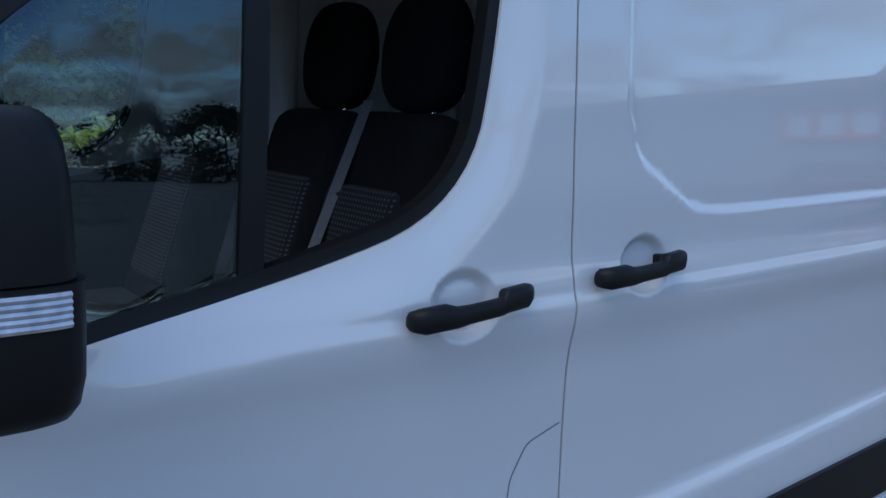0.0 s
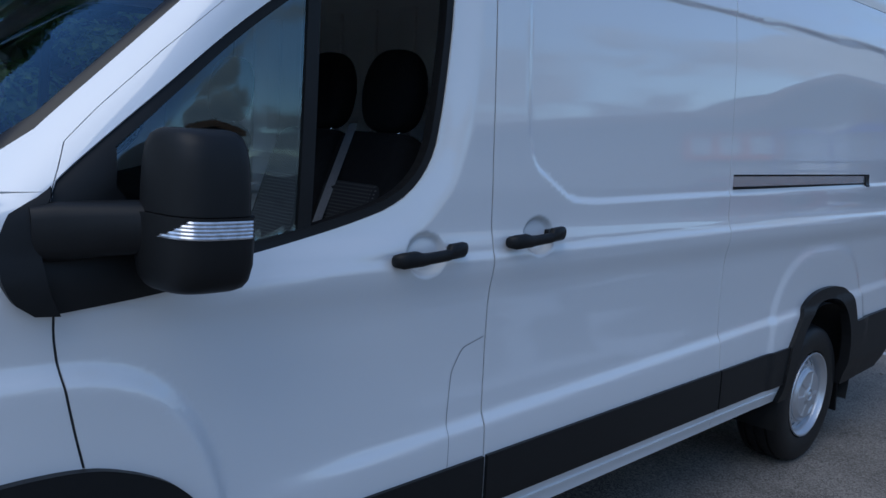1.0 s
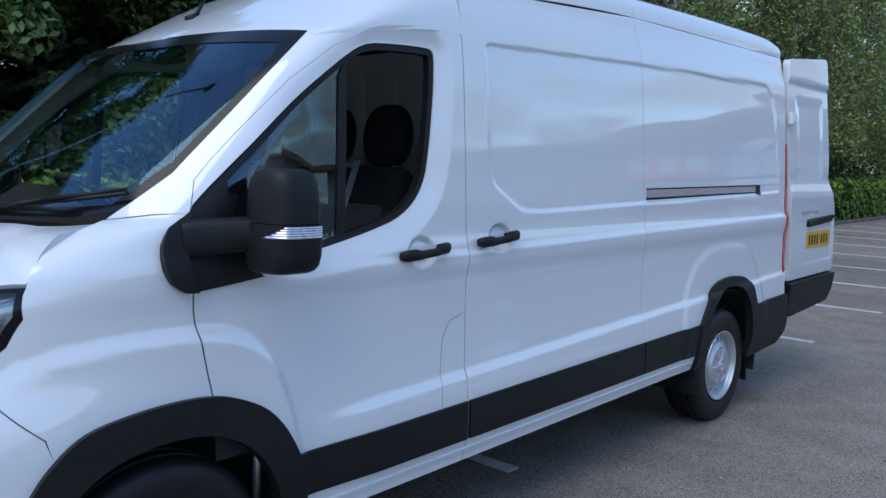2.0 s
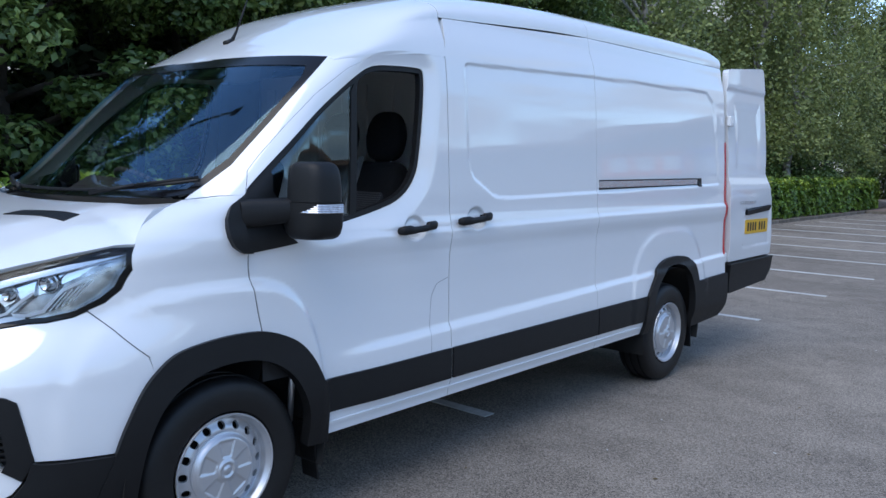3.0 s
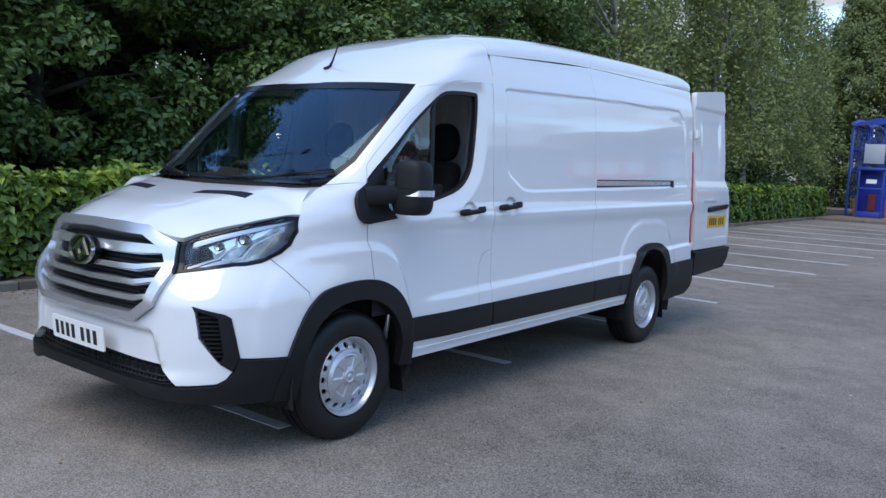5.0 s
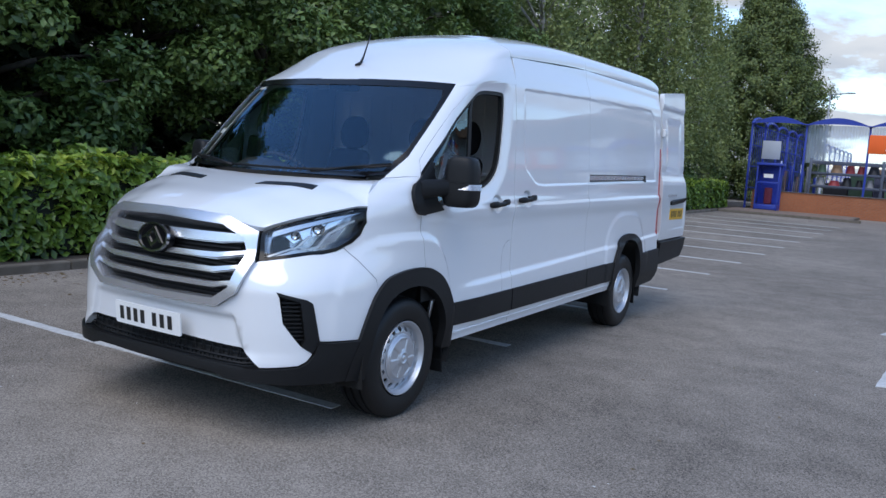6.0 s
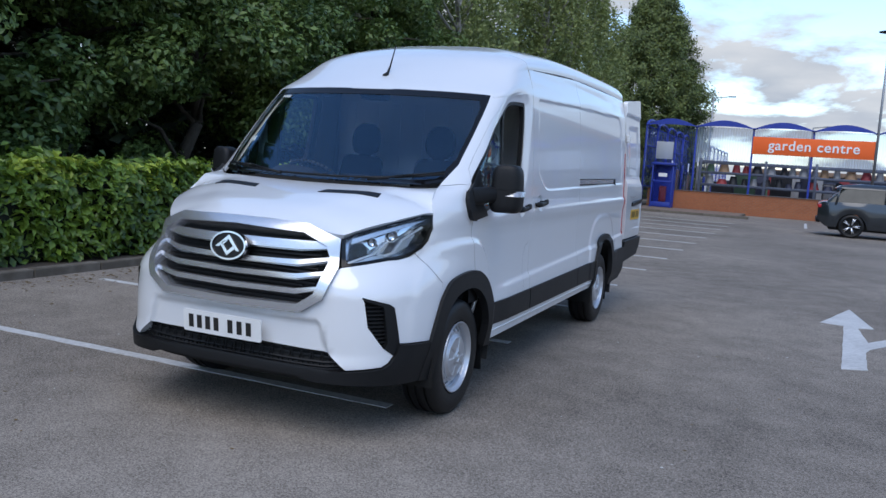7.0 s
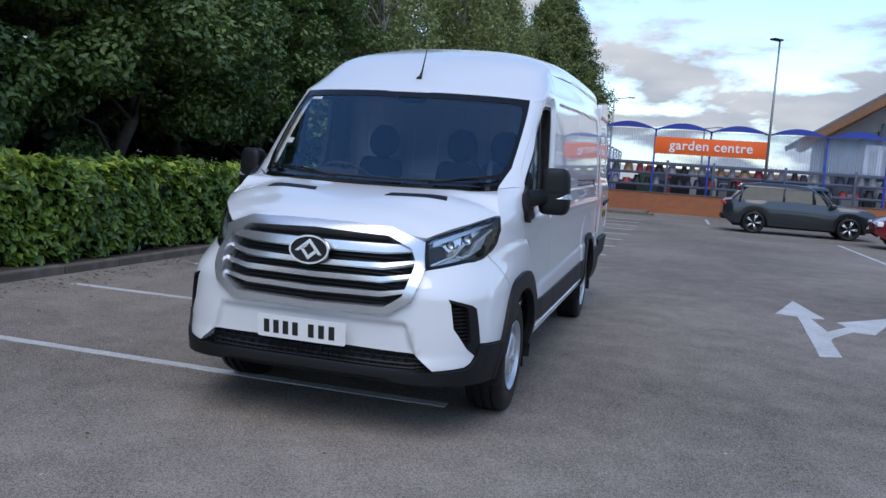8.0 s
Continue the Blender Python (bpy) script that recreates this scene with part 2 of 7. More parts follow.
WRAP = 1.5
UPPER_PANEL = [(1.42, 2.055), (2.7, 2.105), (4.36, 2.140), (4.46, 2.07), (4.50, 1.95), (4.58, 1.415), (1.80, 1.356), (1.70, 1.360), (1.64, 1.372), (1.48, 1.462), (1.452, 1.50), (1.435, 1.56), (1.425, 1.65)]
UPPER_ROUND = rounded(UPPER_PANEL, [0.05, 0, 0.06, 0.05, 0.1, 0.04, 0.1, 0.1, 0.06, 0.06, 0.05, 0.1, 0.1], 4)
WINDOW_SHAPE = chaikin([(0.10, 1.19), (0.16, 1.205), (0.40, 1.245), (0.60, 1.280), (0.80, 1.322), (0.97, 1.372), (1.075, 1.475), (1.108, 1.62), (1.135, 1.80), (1.146, 1.93), (1.143, 1.985), (1.09, 1.99), (0.95, 1.985), (0.80, 1.972), (0.70, 1.915), (0.489, 1.758), (0.30, 1.595), (0.15, 1.46), (0.10, 1.41)], 2)
FRONT_CUP, SIDE_CUP = (1.035, 1.238), (1.50, 1.268)


def relief(y, z):
    """Pressings of the side: sill crease, wheel-arch bulges, sunk upper panel, handle cups, shoulder."""
    out = np.zeros(np.broadcast(y, z).shape)
    crease = 0.735 + 0.036 * (y - 1.2)
    out = out + 0.015 * smooth(crease + 0.026, crease - 0.022, z) * smooth(0.5, 0.85, y) * smooth(0.40, 0.5, z)
    for cy, up, fore, aft, big in ((0.03, 0.72, 0.69, 0.45, 0.024), (3.76, 0.765, 0.63, 0.57, 0.010)):
        side = np.where(y < cy, fore, aft)
        r = (np.abs((y - cy) / side) ** 3 + np.abs(np.maximum(z - 0.36, 0) / up) ** 3) ** (1 / 3)
        out = out + big * smooth(1.02, 0.94, r) * smooth(0.32, 0.6, z)
    out = out - 0.009 * smooth(0.0, -0.024, sdf(UPPER_ROUND, y, z))
    shoulder = 1.205 + 0.012 * (y - 1.0)
    out = out + 0.009 * smooth(shoulder + 0.035, shoulder, z) * smooth(shoulder - 0.14, shoulder - 0.02, z) * smooth(0.3, 0.7, y)
    away = sdf(WINDOW_SHAPE, y, z)
    out = out - 0.023 * smooth(0.10, -0.01, away) * smooth(0.30, 0.55, y) * smooth(1.285, 1.22, y)
    for cy, cz in (FRONT_CUP, SIDE_CUP):
        r = ((y - cy) / 0.075) ** 2 + ((z - cz) / 0.062) ** 2
        out = out - 0.017 * smooth(1.0, 0.45, r)
    return out


def skin(u, z):
    """The side and front: u is y along the side and runs on round the corner to the middle of the front."""
    u, z = np.broadcast_arrays(np.asarray(u, float), np.asarray(z, float))
    half, nose, bend, n = HALF(z), NOSE(z), BEND(z), SQUARE(z)
    th = np.pi / 2 * np.clip(1 - (bend - u) / WRAP, 0, 1)
    s, c = np.sin(th), np.cos(th)
    r = (np.abs(c) ** n + np.abs(s) ** n) ** (-1 / n)
    front = u < bend
    y = np.where(front, bend - (bend - nose) * r * c, u)
    x0 = np.where(front, half * r * s, half)
    y = y + 0.026 * smooth(0.0, -0.045, np.abs(x0) - 0.585 - 0.35 * (0.60 - z)) * smooth(0.685, 0.640, z) * smooth(0.40, 0.47, z) * front
    x0 = x0 + 0.03 * smooth(1.6, 4.3, y) * smooth(2.0, 2.3, z)
    x = x0 + relief(y, z) * np.where(front, s ** 6, 1)
    return np.stack((x, y, z), -1)


def at_x(x, z):
    """u of the point of the front at x."""
    low, high = BEND(z) - WRAP, float(BEND(z))
    for _ in range(40):
        mid = (low + high) / 2
        low, high = (mid, high) if skin(mid, z)[0] < x else (low, mid)
    return float(low)


def at_y(y, z):
    """u of the point of the side at y."""
    bend = float(BEND(z))
    if y >= bend:
        return y
    low, high = bend - WRAP, bend
    for _ in range(40):
        mid = (low + high) / 2
        low, high = (mid, high) if skin(mid, z)[1] < y else (low, mid)
    return float(low)


CROWN = Curve((-1.0, 1.11), (-0.93, 1.155), (-0.8, 1.218), (-0.6, 1.278), (-0.4, 1.325), (-0.2, 1.362), (0.1, 1.40))
SHOULDER = Curve((-1.0, 0.48), (-0.88, 0.56), (-0.812, 0.60), (-0.749, 0.648), (-0.58, 0.765), (-0.387, 0.856), (-0.323, 0.884), (0.1, 0.884))      # half width along the lamps and wings
FALL = Curve((-1.0, 0.10), (-0.88, 0.10), (-0.812, 0.112), (-0.749, 0.101), (-0.58, 0.093), (-0.387, 0.094), (-0.323, 0.104), (-0.273, 0.058), (-0.222, 0.008), (-0.1, 0.0))


def lid(x, y):
    """The bonnet, with its raised middle."""
    x, y = np.broadcast_arrays(np.asarray(x, float), np.asarray(y, float))
    a = np.abs(x)
    edge = 0.34 + 0.28 * smooth(-0.95, -0.1, y)
    z = CROWN(y) - FALL(y) * (a / SHOULDER(y)) ** (3 + 2 * smooth(-0.62, -0.42, y)) + 0.008 * smooth(edge + 0.09, edge - 0.07, a) * smooth(-0.95, -0.7, y)
    return np.stack((x, y, z), -1)


RIDGE = Curve((0.44, 1.988), (0.465, 2.004), (0.5, 2.026), (0.66, 2.115), (0.85, 2.215), (1.05, 2.31), (1.3, 2.395), (1.6, 2.46), (2.2, 2.515), (3.5, 2.535), (4.4, 2.54), (4.6, 2.53), (4.7, 2.50))
CAB_FOOT = Curve((0.44, 1.968), (0.5, 1.983), (0.66, 2.005), (0.85, 2.03), (1.25, 2.06), (1.4, 2.06))
BOX_FOOT = Curve((1.2, 2.25), (2.7, 2.335), (4.65, 2.345))


def bow(y):
    return 0.15 * smooth(1.2, 0.48, y)


CAB_EDGE = Curve(*[(y, float(skin(at_y(y + float(bow(y)), float(CAB_FOOT(y))), float(CAB_FOOT(y)))[0])) for y in np.linspace(0.44, 1.35, 19)])


def cab_top(v, y):
    """Cab roof: v from -1 at one edge to 1 at the other."""
    v, y = np.broadcast_arrays(np.asarray(v, float), np.asarray(y, float))
    s, c = np.sin(v * np.pi / 2), np.cos(v * np.pi / 2)
    r = (np.abs(c) ** 3 + np.abs(s) ** 3) ** (-1 / 3)
    foot = CAB_FOOT(y)
    x = CAB_EDGE(y) * r * s
    rise = np.clip(r * c, 0, 1)
    zb, base = CAB_FOOT(1.3) + rise * (RIDGE(1.3) - CAB_FOOT(1.3)), BOX_FOOT(1.3)
    over = np.clip((zb - base) / (RIDGE(1.3) - base), 0, 1)
    joined = np.where(zb < base, HALF(zb), HALF(base) * (1 - over ** 2.6) ** (1 / 2.6)) * np.sign(s)
    x = x + (joined - x) * smooth(0.75, 1.3, y)
    return np.stack((x, y + bow(y) * (r * s) ** 2, foot + (RIDGE(y) - foot) * r * c), -1)


def box_top(v, y):
    v, y = np.broadcast_arrays(np.asarray(v, float), np.asarray(y, float))
    s, c = np.sin(v * np.pi / 2), np.cos(v * np.pi / 2)
    n = 2.6 + 0.8 * smooth(1.6, 4.2, y)
    r = (np.abs(c) ** n + np.abs(s) ** n) ** (-1 / n)
    foot = BOX_FOOT(y)
    x = (HALF(foot) + 0.03 * smooth(1.6, 4.3, y) * smooth(2.0, 2.3, foot)) * r * s
    rib = 0.006 * np.sin(y * 9) ** 8 * smooth(0.6, 0.4, np.abs(x))
    return np.stack((x, y, foot + (RIDGE(y) - foot) * r * c + rib), -1)


# ---- mesh helpers ----
def part(name, bm, mat, parent, label=""):
    """One bmesh as one mesh object under a thing or a part."""
    me = bpy.data.meshes.new(name)
    bm.to_mesh(me)
    bm.free()
    return part_mesh(name, me, mat, parent, label)


def part_mesh(name, me, mat, parent, label=""):
    me.materials.append(mat)
    ob = new(name, me)
    ob.parent = parent
    if label:
        ob["label"] = label
    return ob


def thing(name, place, label, category, group="", kind=""):
    ob = new(name)
    ob.location = place
    return tagged(ob, label, category, group, kind)


def single(name, bm, mat, label, category, group="", kind=""):
    me = bpy.data.meshes.new(name)
    bm.to_mesh(me)
    bm.free()
    me.materials.append(mat)
    return tagged(new(name, me), label, category, group, kind)


def smooth_faces(bm, angle=35):
    for f in bm.faces:
        f.smooth = True
    for e in bm.edges:
        e.smooth = len(e.link_faces) < 2 or e.calc_face_angle(0) < radians(angle)


def box(bm, low, high, bevel=0.0, m=None, segments=2):
    """Adds a box from corner to corner, with rounded edges, to bm."""
    made = bmesh.ops.create_cube(bm, size=1)["verts"]
    lo, hi = Vector(low), Vector(high)
    for v in made:
        v.co = Vector([(lo[i] + hi[i]) / 2 + v.co[i] * (hi[i] - lo[i]) for i in range(3)])
    if bevel > 0:
        edges = list({e for v in made for e in v.link_edges})
        made = bmesh.ops.bevel(bm, geom=edges, offset=bevel, segments=segments, profile=0.5, affect="EDGES")["verts"]
        made = list({v for v in made})
    if m is not None:
        island = set(made)
        stack = list(made)
        while stack:
            for e in stack.pop().link_edges:
                for v in e.verts:
                    if v not in island:
                        island.add(v)
                        stack.append(v)
        for v in island:
            v.co = m @ v.co
    return bm


def boxes(*items, bevel=0.0):
    bm = bmesh.new()
    for low, high in items:
        box(bm, low, high, bevel)
    if bevel:
        smooth_faces(bm)
    return bm


def rod(bm, a, b, r0, r1=None, sides=10):
    """A round bar from a to b."""
    a, b = Vector(a), Vector(b)
    q = (b - a).to_track_quat("Z", "Y").to_matrix().to_4x4()
    made = bmesh.ops.create_cone(bm, cap_ends=True, segments=sides, radius1=r0, radius2=r0 if r1 is None else r1, depth=(b - a).length,
                                 matrix=Matrix.Translation((a + b) / 2) @ q)["verts"]
    for f in {f for v in made for f in v.link_faces}:
        f.smooth = len(f.verts) == 4
    return bm


def lathe(profile, steps=40, m=None):
    """A body turned about the x axis: profile rows are (x, radius)."""
    bm = bmesh.new()
    rings = []
    for k in range(steps):
        a = 2 * math.pi * k / steps
        rings.append([bm.verts.new((x, r * math.cos(a), r * math.sin(a))) for x, r in profile])
    for k in range(steps):
        for j in range(len(profile) - 1):
            f = bm.faces.new((rings[k][j], rings[(k + 1) % steps][j], rings[(k + 1) % steps][j + 1], rings[k][j + 1]))
    bmesh.ops.remove_doubles(bm, verts=bm.verts, dist=1e-5)
    bmesh.ops.recalc_face_normals(bm, faces=bm.faces)
    smooth_faces(bm, 40)
    if m is not None:
        bm.transform(m)
    return bm


def filled(outline, holes, step_u, step_v):
    """A flat outline with holes, cut into a fine grid: corners, faces and rim edges."""
    bm = bmesh.new()
    for loop in [outline] + list(holes):
        dense = []
        for (ax, ay), (bx, by) in zip(loop, list(loop[1:]) + [loop[0]]):
            k = max(1, int(math.hypot((bx - ax) / step_u, (by - ay) / step_v)))
            dense += [(ax + (bx - ax) * i / k, ay + (by - ay) * i / k) for i in range(k)]
        vs = [bm.verts.new((x, y, 0)) for x, y in dense]
        for a, b in zip(vs, vs[1:] + vs[:1]):
            bm.edges.new((a, b))
    bmesh.ops.triangle_fill(bm, use_beauty=True, use_dissolve=False, edges=bm.edges[:], normal=(0, 0, 1))
    for axis, step in ((0, step_u), (1, step_v)):
        cs = [v.co[axis] for v in bm.verts]
        k = max(1, round((max(cs) - min(cs)) / step))
        for i in range(1, k):
            q = min(cs) + (max(cs) - min(cs)) * i / k
            co, no = [0, 0, 0], [0, 0, 0]
            co[axis], no[axis] = q, 1
            bmesh.ops.bisect_plane(bm, geom=bm.verts[:] + bm.edges[:] + bm.faces[:], dist=1e-6, plane_co=co, plane_no=no)
    for f in bm.faces:
        if f.normal.z < 0:
            f.normal_flip()
    bm.verts.index_update()
    uv = np.array([(v.co.x, v.co.y) for v in bm.verts])
    faces = [[v.index for v in f.verts] for f in bm.faces]
    rim = [tuple(l.vert.index for l in (e.link_loops[0], e.link_loops[0].link_loop_next)) for e in bm.edges if len(e.link_faces) == 1]
    bm.free()
    return uv, faces, rim


def sheet(surface, outline, holes=(), lift=0.0, edge=0.02, step=(0.06, 0.03), mirror=False, both=False, flip=False):
    """A panel of a surface: its outline is laid on the chart, raised by lift, with a rim turned inwards by edge.
    mirror: the panel of the other flank; both: the two halves in one mesh. Normals are those of the surface itself."""
    uv, faces, rim = filled(outline, holes, *step)
    u, v = uv[:, 0], uv[:, 1]
    e = 0.004
    p = surface(u, v)
    nrm = np.cross(surface(u + e, v) - surface(u - e, v), surface(u, v + e) - surface(u, v - e))
    nrm /= np.maximum(np.linalg.norm(nrm, axis=1), 1e-9)[:, None]
    top = p + nrm * lift
    if flip:
        nrm, edge = -nrm, 0
        faces = [f[::-1] for f in faces]
    co, no, fs = [top], [nrm], list(faces)
    n0 = len(top)
    if edge > 0:
        for a, b in rim:
            low_a, low_b = top[a] - nrm[a] * edge, top[b] - nrm[b] * edge
            side = np.cross(top[b] - top[a], nrm[a] + nrm[b])
            side /= max(np.linalg.norm(side), 1e-9)
            co.append(np.array([top[a], top[b], low_b, low_a]))
            no.append(np.array([side] * 4))
            fs.append([n0 + 1, n0, n0 + 3, n0 + 2])
            n0 += 4
    co, no = np.concatenate(co), np.concatenate(no)
    if mirror or both:
        co2, no2, fs2 = co * (-1, 1, 1), no * (-1, 1, 1), [f[::-1] for f in fs]
        if mirror:
            co, no, fs = co2, no2, fs2
        else:
            fs = fs + [[i + len(co) for i in f] for f in fs2]
            co, no = np.concatenate((co, co2)), np.concatenate((no, no2))
    me = bpy.data.meshes.new("panel")
    me.from_pydata(co.tolist(), [], fs)
    me.polygons.foreach_set("use_smooth", [True] * len(me.polygons))
    me.normals_split_custom_set_from_vertices(no.tolist())
    return me


def fx(x, z):
    return (at_x(x, z), z)


def sy_(y, z):
    return (at_y(y, z), z)


def arc(cy, cz, ry, rz, a0, a1, n=14):
    return [(cy + ry * math.cos(radians(a0 + (a1 - a0) * k / n)), cz + rz * math.sin(radians(a0 + (a1 - a0) * k / n))) for k in range(n + 1)]


def flowing(points, cuts=4):
    """An open line made smooth, still passing through its points."""
    p = [np.array(q, float) for q in points]
    p = [2 * p[0] - p[1]] + p + [2 * p[-1] - p[-2]]
    out = []
    for a, b, c, d in zip(p, p[1:], p[2:], p[3:]):
        for k in range(cuts):
            t = k / cuts
            out.append(tuple(0.5 * (2 * b + (c - a) * t + (2 * a - 5 * b + 4 * c - d) * t * t + (3 * b - a - 3 * c + d) * t ** 3)))
    return out + [tuple(p[-2])]


# ---- the van ----
van = thing("van", (0, 0, 0), "white high-roof panel van parked across the marked bays, rear door open", "van")
ARCH_F = [sy_(*p) for p in flowing([(-0.45, 0.535), (-0.42, 0.61), (-0.36, 0.72), (-0.30, 0.79), (-0.22, 0.845), (-0.10, 0.872), (0.03, 0.883), (0.15, 0.877), (0.24, 0.85), (0.32, 0.807), (0.38, 0.745), (0.425, 0.67), (0.455, 0.60)])]
ARCH_R = flowing([(3.345, 0.672), (3.42, 0.76), (3.50, 0.847), (3.59, 0.89), (3.69, 0.908), (3.81, 0.912), (3.93, 0.902), (4.01, 0.88), (4.07, 0.845), (4.115, 0.79), (4.15, 0.70)])
SEAM = [(0.15, 0.87), (0.135, 0.94), (0.112, 1.064), (0.102, 1.188), (0.105, 1.30), (0.109, 1.408), (0.145, 1.50), (0.21, 1.569), (0.334, 1.687), (0.489, 1.824), (0.655, 1.942), (0.80, 2.008), (0.90, 2.033), (1.02, 2.045), (1.278, 2.058)]
SEAM_U = [sy_(*p) for p in SEAM]
GAP = 0.0022
WINDOW = [sy_(y, z) for y, z in WINDOW_SHAPE]
LOW = 0.375


def cup_line(at):
    return [(at[0] + 0.082 * math.cos(2 * math.pi * k / 32), at[1] + 0.068 * math.sin(2 * math.pi * k / 32)) for k in range(32)]


def sill(y):
    return LOW + 0.012 * (y - 0.5)


def side_panels(mirror):
    """Wing, door, load-bay panels, mouldings and flares of one flank."""
    add = lambda name, mat, label, *a, **k: part_mesh(name, sheet(skin, *a, mirror=mirror, **k), mat, van, label)
    w = 3 if mirror else 1
    wing = [ARCH_F[i] for i in range(12, 29)] + [(u - GAP, z) for u, z in SEAM_U[:6]]
    wing += [sy_(0.02, 1.40), fx(0.80, 1.385), fx(0.845, 1.30), sy_(-0.321, 1.231), sy_(-0.336, 1.15), sy_(-0.376, 1.083), sy_(-0.427, 1.042), sy_(-0.482, 1.018), sy_(-0.415, 0.944), sy_(-0.313, 0.842)]
    add("front_wing", PAINT, "", wing, step=(0.03, 0.025))
    pillar = [fx(0.80, 1.389), sy_(0.02, 1.404)] + [(u - GAP, z) for u, z in SEAM_U[5:]] + [(1.28, 2.07), (1.0, 2.057), (0.86, 2.04), sy_(0.76, 2.01), sy_(0.655, 2.0), fx(0.828, 1.992), fx(0.842, 1.79), fx(0.838, 1.52), fx(0.80, 1.41)]
    add("front_pillar", PAINT, "", pillar, step=(0.03, 0.03))
    door = [(u + GAP, z) for u, z in SEAM_U] + [(1.2825, 2.05), (1.2825, 1.5), (1.2915, 1.2), (1.2915, 0.9), (1.2845, 0.7), (1.2845, sill(1.28)), (0.48, sill(0.48)), (0.48, 0.60)] + ARCH_F[:27:-1]
    front_door = add("front_door", PAINT, "white cab door with its window wound down", door, [WINDOW, cup_line(FRONT_CUP)], step=(0.017 * w, 0.014 * w))
    part_mesh("handle_cup", sheet(skin, cup_line(FRONT_CUP), edge=0, step=(0.007 * w, 0.007 * w), mirror=mirror), PAINT, front_door)
    part_mesh("door_seal", sheet(skin, [(u - GAP, z) for u, z in SEAM_U] + [(u + GAP, z) for u, z in SEAM_U[::-1]], lift=-0.004, edge=0, step=(0.02, 0.02), mirror=mirror), GROOVE, front_door, "dark rubber seal in the door joint")
    gap = [(1.2825, 2.05), (1.2825, 1.5), (1.2915, 1.2), (1.2915, 0.9), (1.2845, 0.7), (1.2845, 0.40)]
    part_mesh("door_seal", sheet(skin, gap + [(y + 0.0046, z) for y, z in gap[::-1]], lift=-0.004, edge=0, step=(0.02, 0.02), mirror=mirror), SHUT, front_door, "dark rubber seal in the door joint")
    ring = np.array(WINDOW_SHAPE)
    way = np.roll(ring, -1, 0) - np.roll(ring, 1, 0)
    inward = np.stack((-way[:, 1], way[:, 0]), 1) / np.linalg.norm(way, axis=1)[:, None]
    inner = [sy_(y, z) for y, z in ring + inward * 0.023]
    part_mesh("window_seal", sheet(skin, WINDOW, [inner], lift=-0.006, edge=0.03, step=(0.05, 0.03), mirror=mirror), PLASTIC, front_door, "black rubber window surround")
    bar = [(0.655, 1.27), (0.693, 1.28), (0.72, 1.93), (0.685, 1.91)]
    part_mesh("window_divider", sheet(skin, bar, lift=-0.008, edge=0.02, mirror=mirror), PLASTIC, front_door, "black window divider bar")
    pane = [sy_(0.13, 1.22), (0.66, 1.28), (0.69, 1.915), sy_(0.505, 1.77), sy_(0.15, 1.46)]
    part_mesh("quarter_pane", sheet(skin, pane, lift=-0.014, edge=0, step=(0.06, 0.06), mirror=mirror), SIDE_GLASS, front_door, "tinted fixed quarter pane").visible_shadow = False
    sliding = [(1.29, sill(1.29)), (2.6985, sill(2.7)), (2.6985, float(BOX_FOOT(2.6985)) - GAP), (1.33, float(BOX_FOOT(1.33)) - GAP), (1.288, 2.06), (1.288, 1.5), (1.297, 1.2), (1.297, 0.9), (1.290, 0.7)]
    sliding_door = add("sliding_door", PAINT, "white sliding load door", sliding, [cup_line(SIDE_CUP)], step=(0.017 * w, 0.013 * w))
    part_mesh("handle_cup", sheet(skin, cup_line(SIDE_CUP), edge=0, step=(0.007 * w, 0.007 * w), mirror=mirror), PAINT, sliding_door)
    rail_hole = [(2.73, 1.385), (4.22, 1.415), (4.24, 1.43), (4.24, 1.465), (4.22, 1.475), (2.73, 1.462)]
    quarter = [(2.7025, sill(2.7)), (3.30, sill(3.3)), (3.30, 0.55)] + ARCH_R + [(4.19, 0.55), (4.19, 0.4), (4.70, 0.42), (4.705, 0.8), (4.675, 1.4), (4.665, 1.82), (4.68, 2.1), (4.69, float(BOX_FOOT(4.69)) - GAP), (2.7025, float(BOX_FOOT(2.7025)) - GAP)]
    rear_side = add("rear_side_panel", PAINT, "", quarter, [rail_hole], step=(0.026 * w, 0.018 * w))
    part_mesh("rail_groove", sheet(skin, [(2.72, 1.378), (4.25, 1.405), (4.25, 1.482), (2.72, 1.469)], lift=-0.022, edge=0, mirror=mirror), DARK_TRIM, rear_side, "dark groove of the door rail")
    part_mesh("door_rail", sheet(skin, [(2.71, 1.412), (4.20, 1.430), (4.20, 1.466), (2.71, 1.454)], lift=-0.002, edge=0.018, mirror=mirror), SILVER, rear_side, "bare metal sliding-door rail")
    part_mesh("rail_lip", sheet(skin, [(2.71, 1.384), (4.21, 1.413), (4.21, 1.424), (2.71, 1.400)], lift=-0.004, edge=0.018, mirror=mirror), SATIN, rear_side, "bare metal rail lip")
    part_mesh("rail_end", sheet(skin, rounded([(4.195, 1.408), (4.245, 1.412), (4.245, 1.476), (4.195, 1.474)], 0.012, 3), lift=0.004, edge=0.02, step=(0.03, 0.03), mirror=mirror), PLASTIC, rear_side, "black stop at the end of the rail")
    # black mouldings, in the three lengths of the doors and the side
    top = lambda y: 0.612 + 0.017 * y
    low = lambda y: 0.472 + 0.008 * y
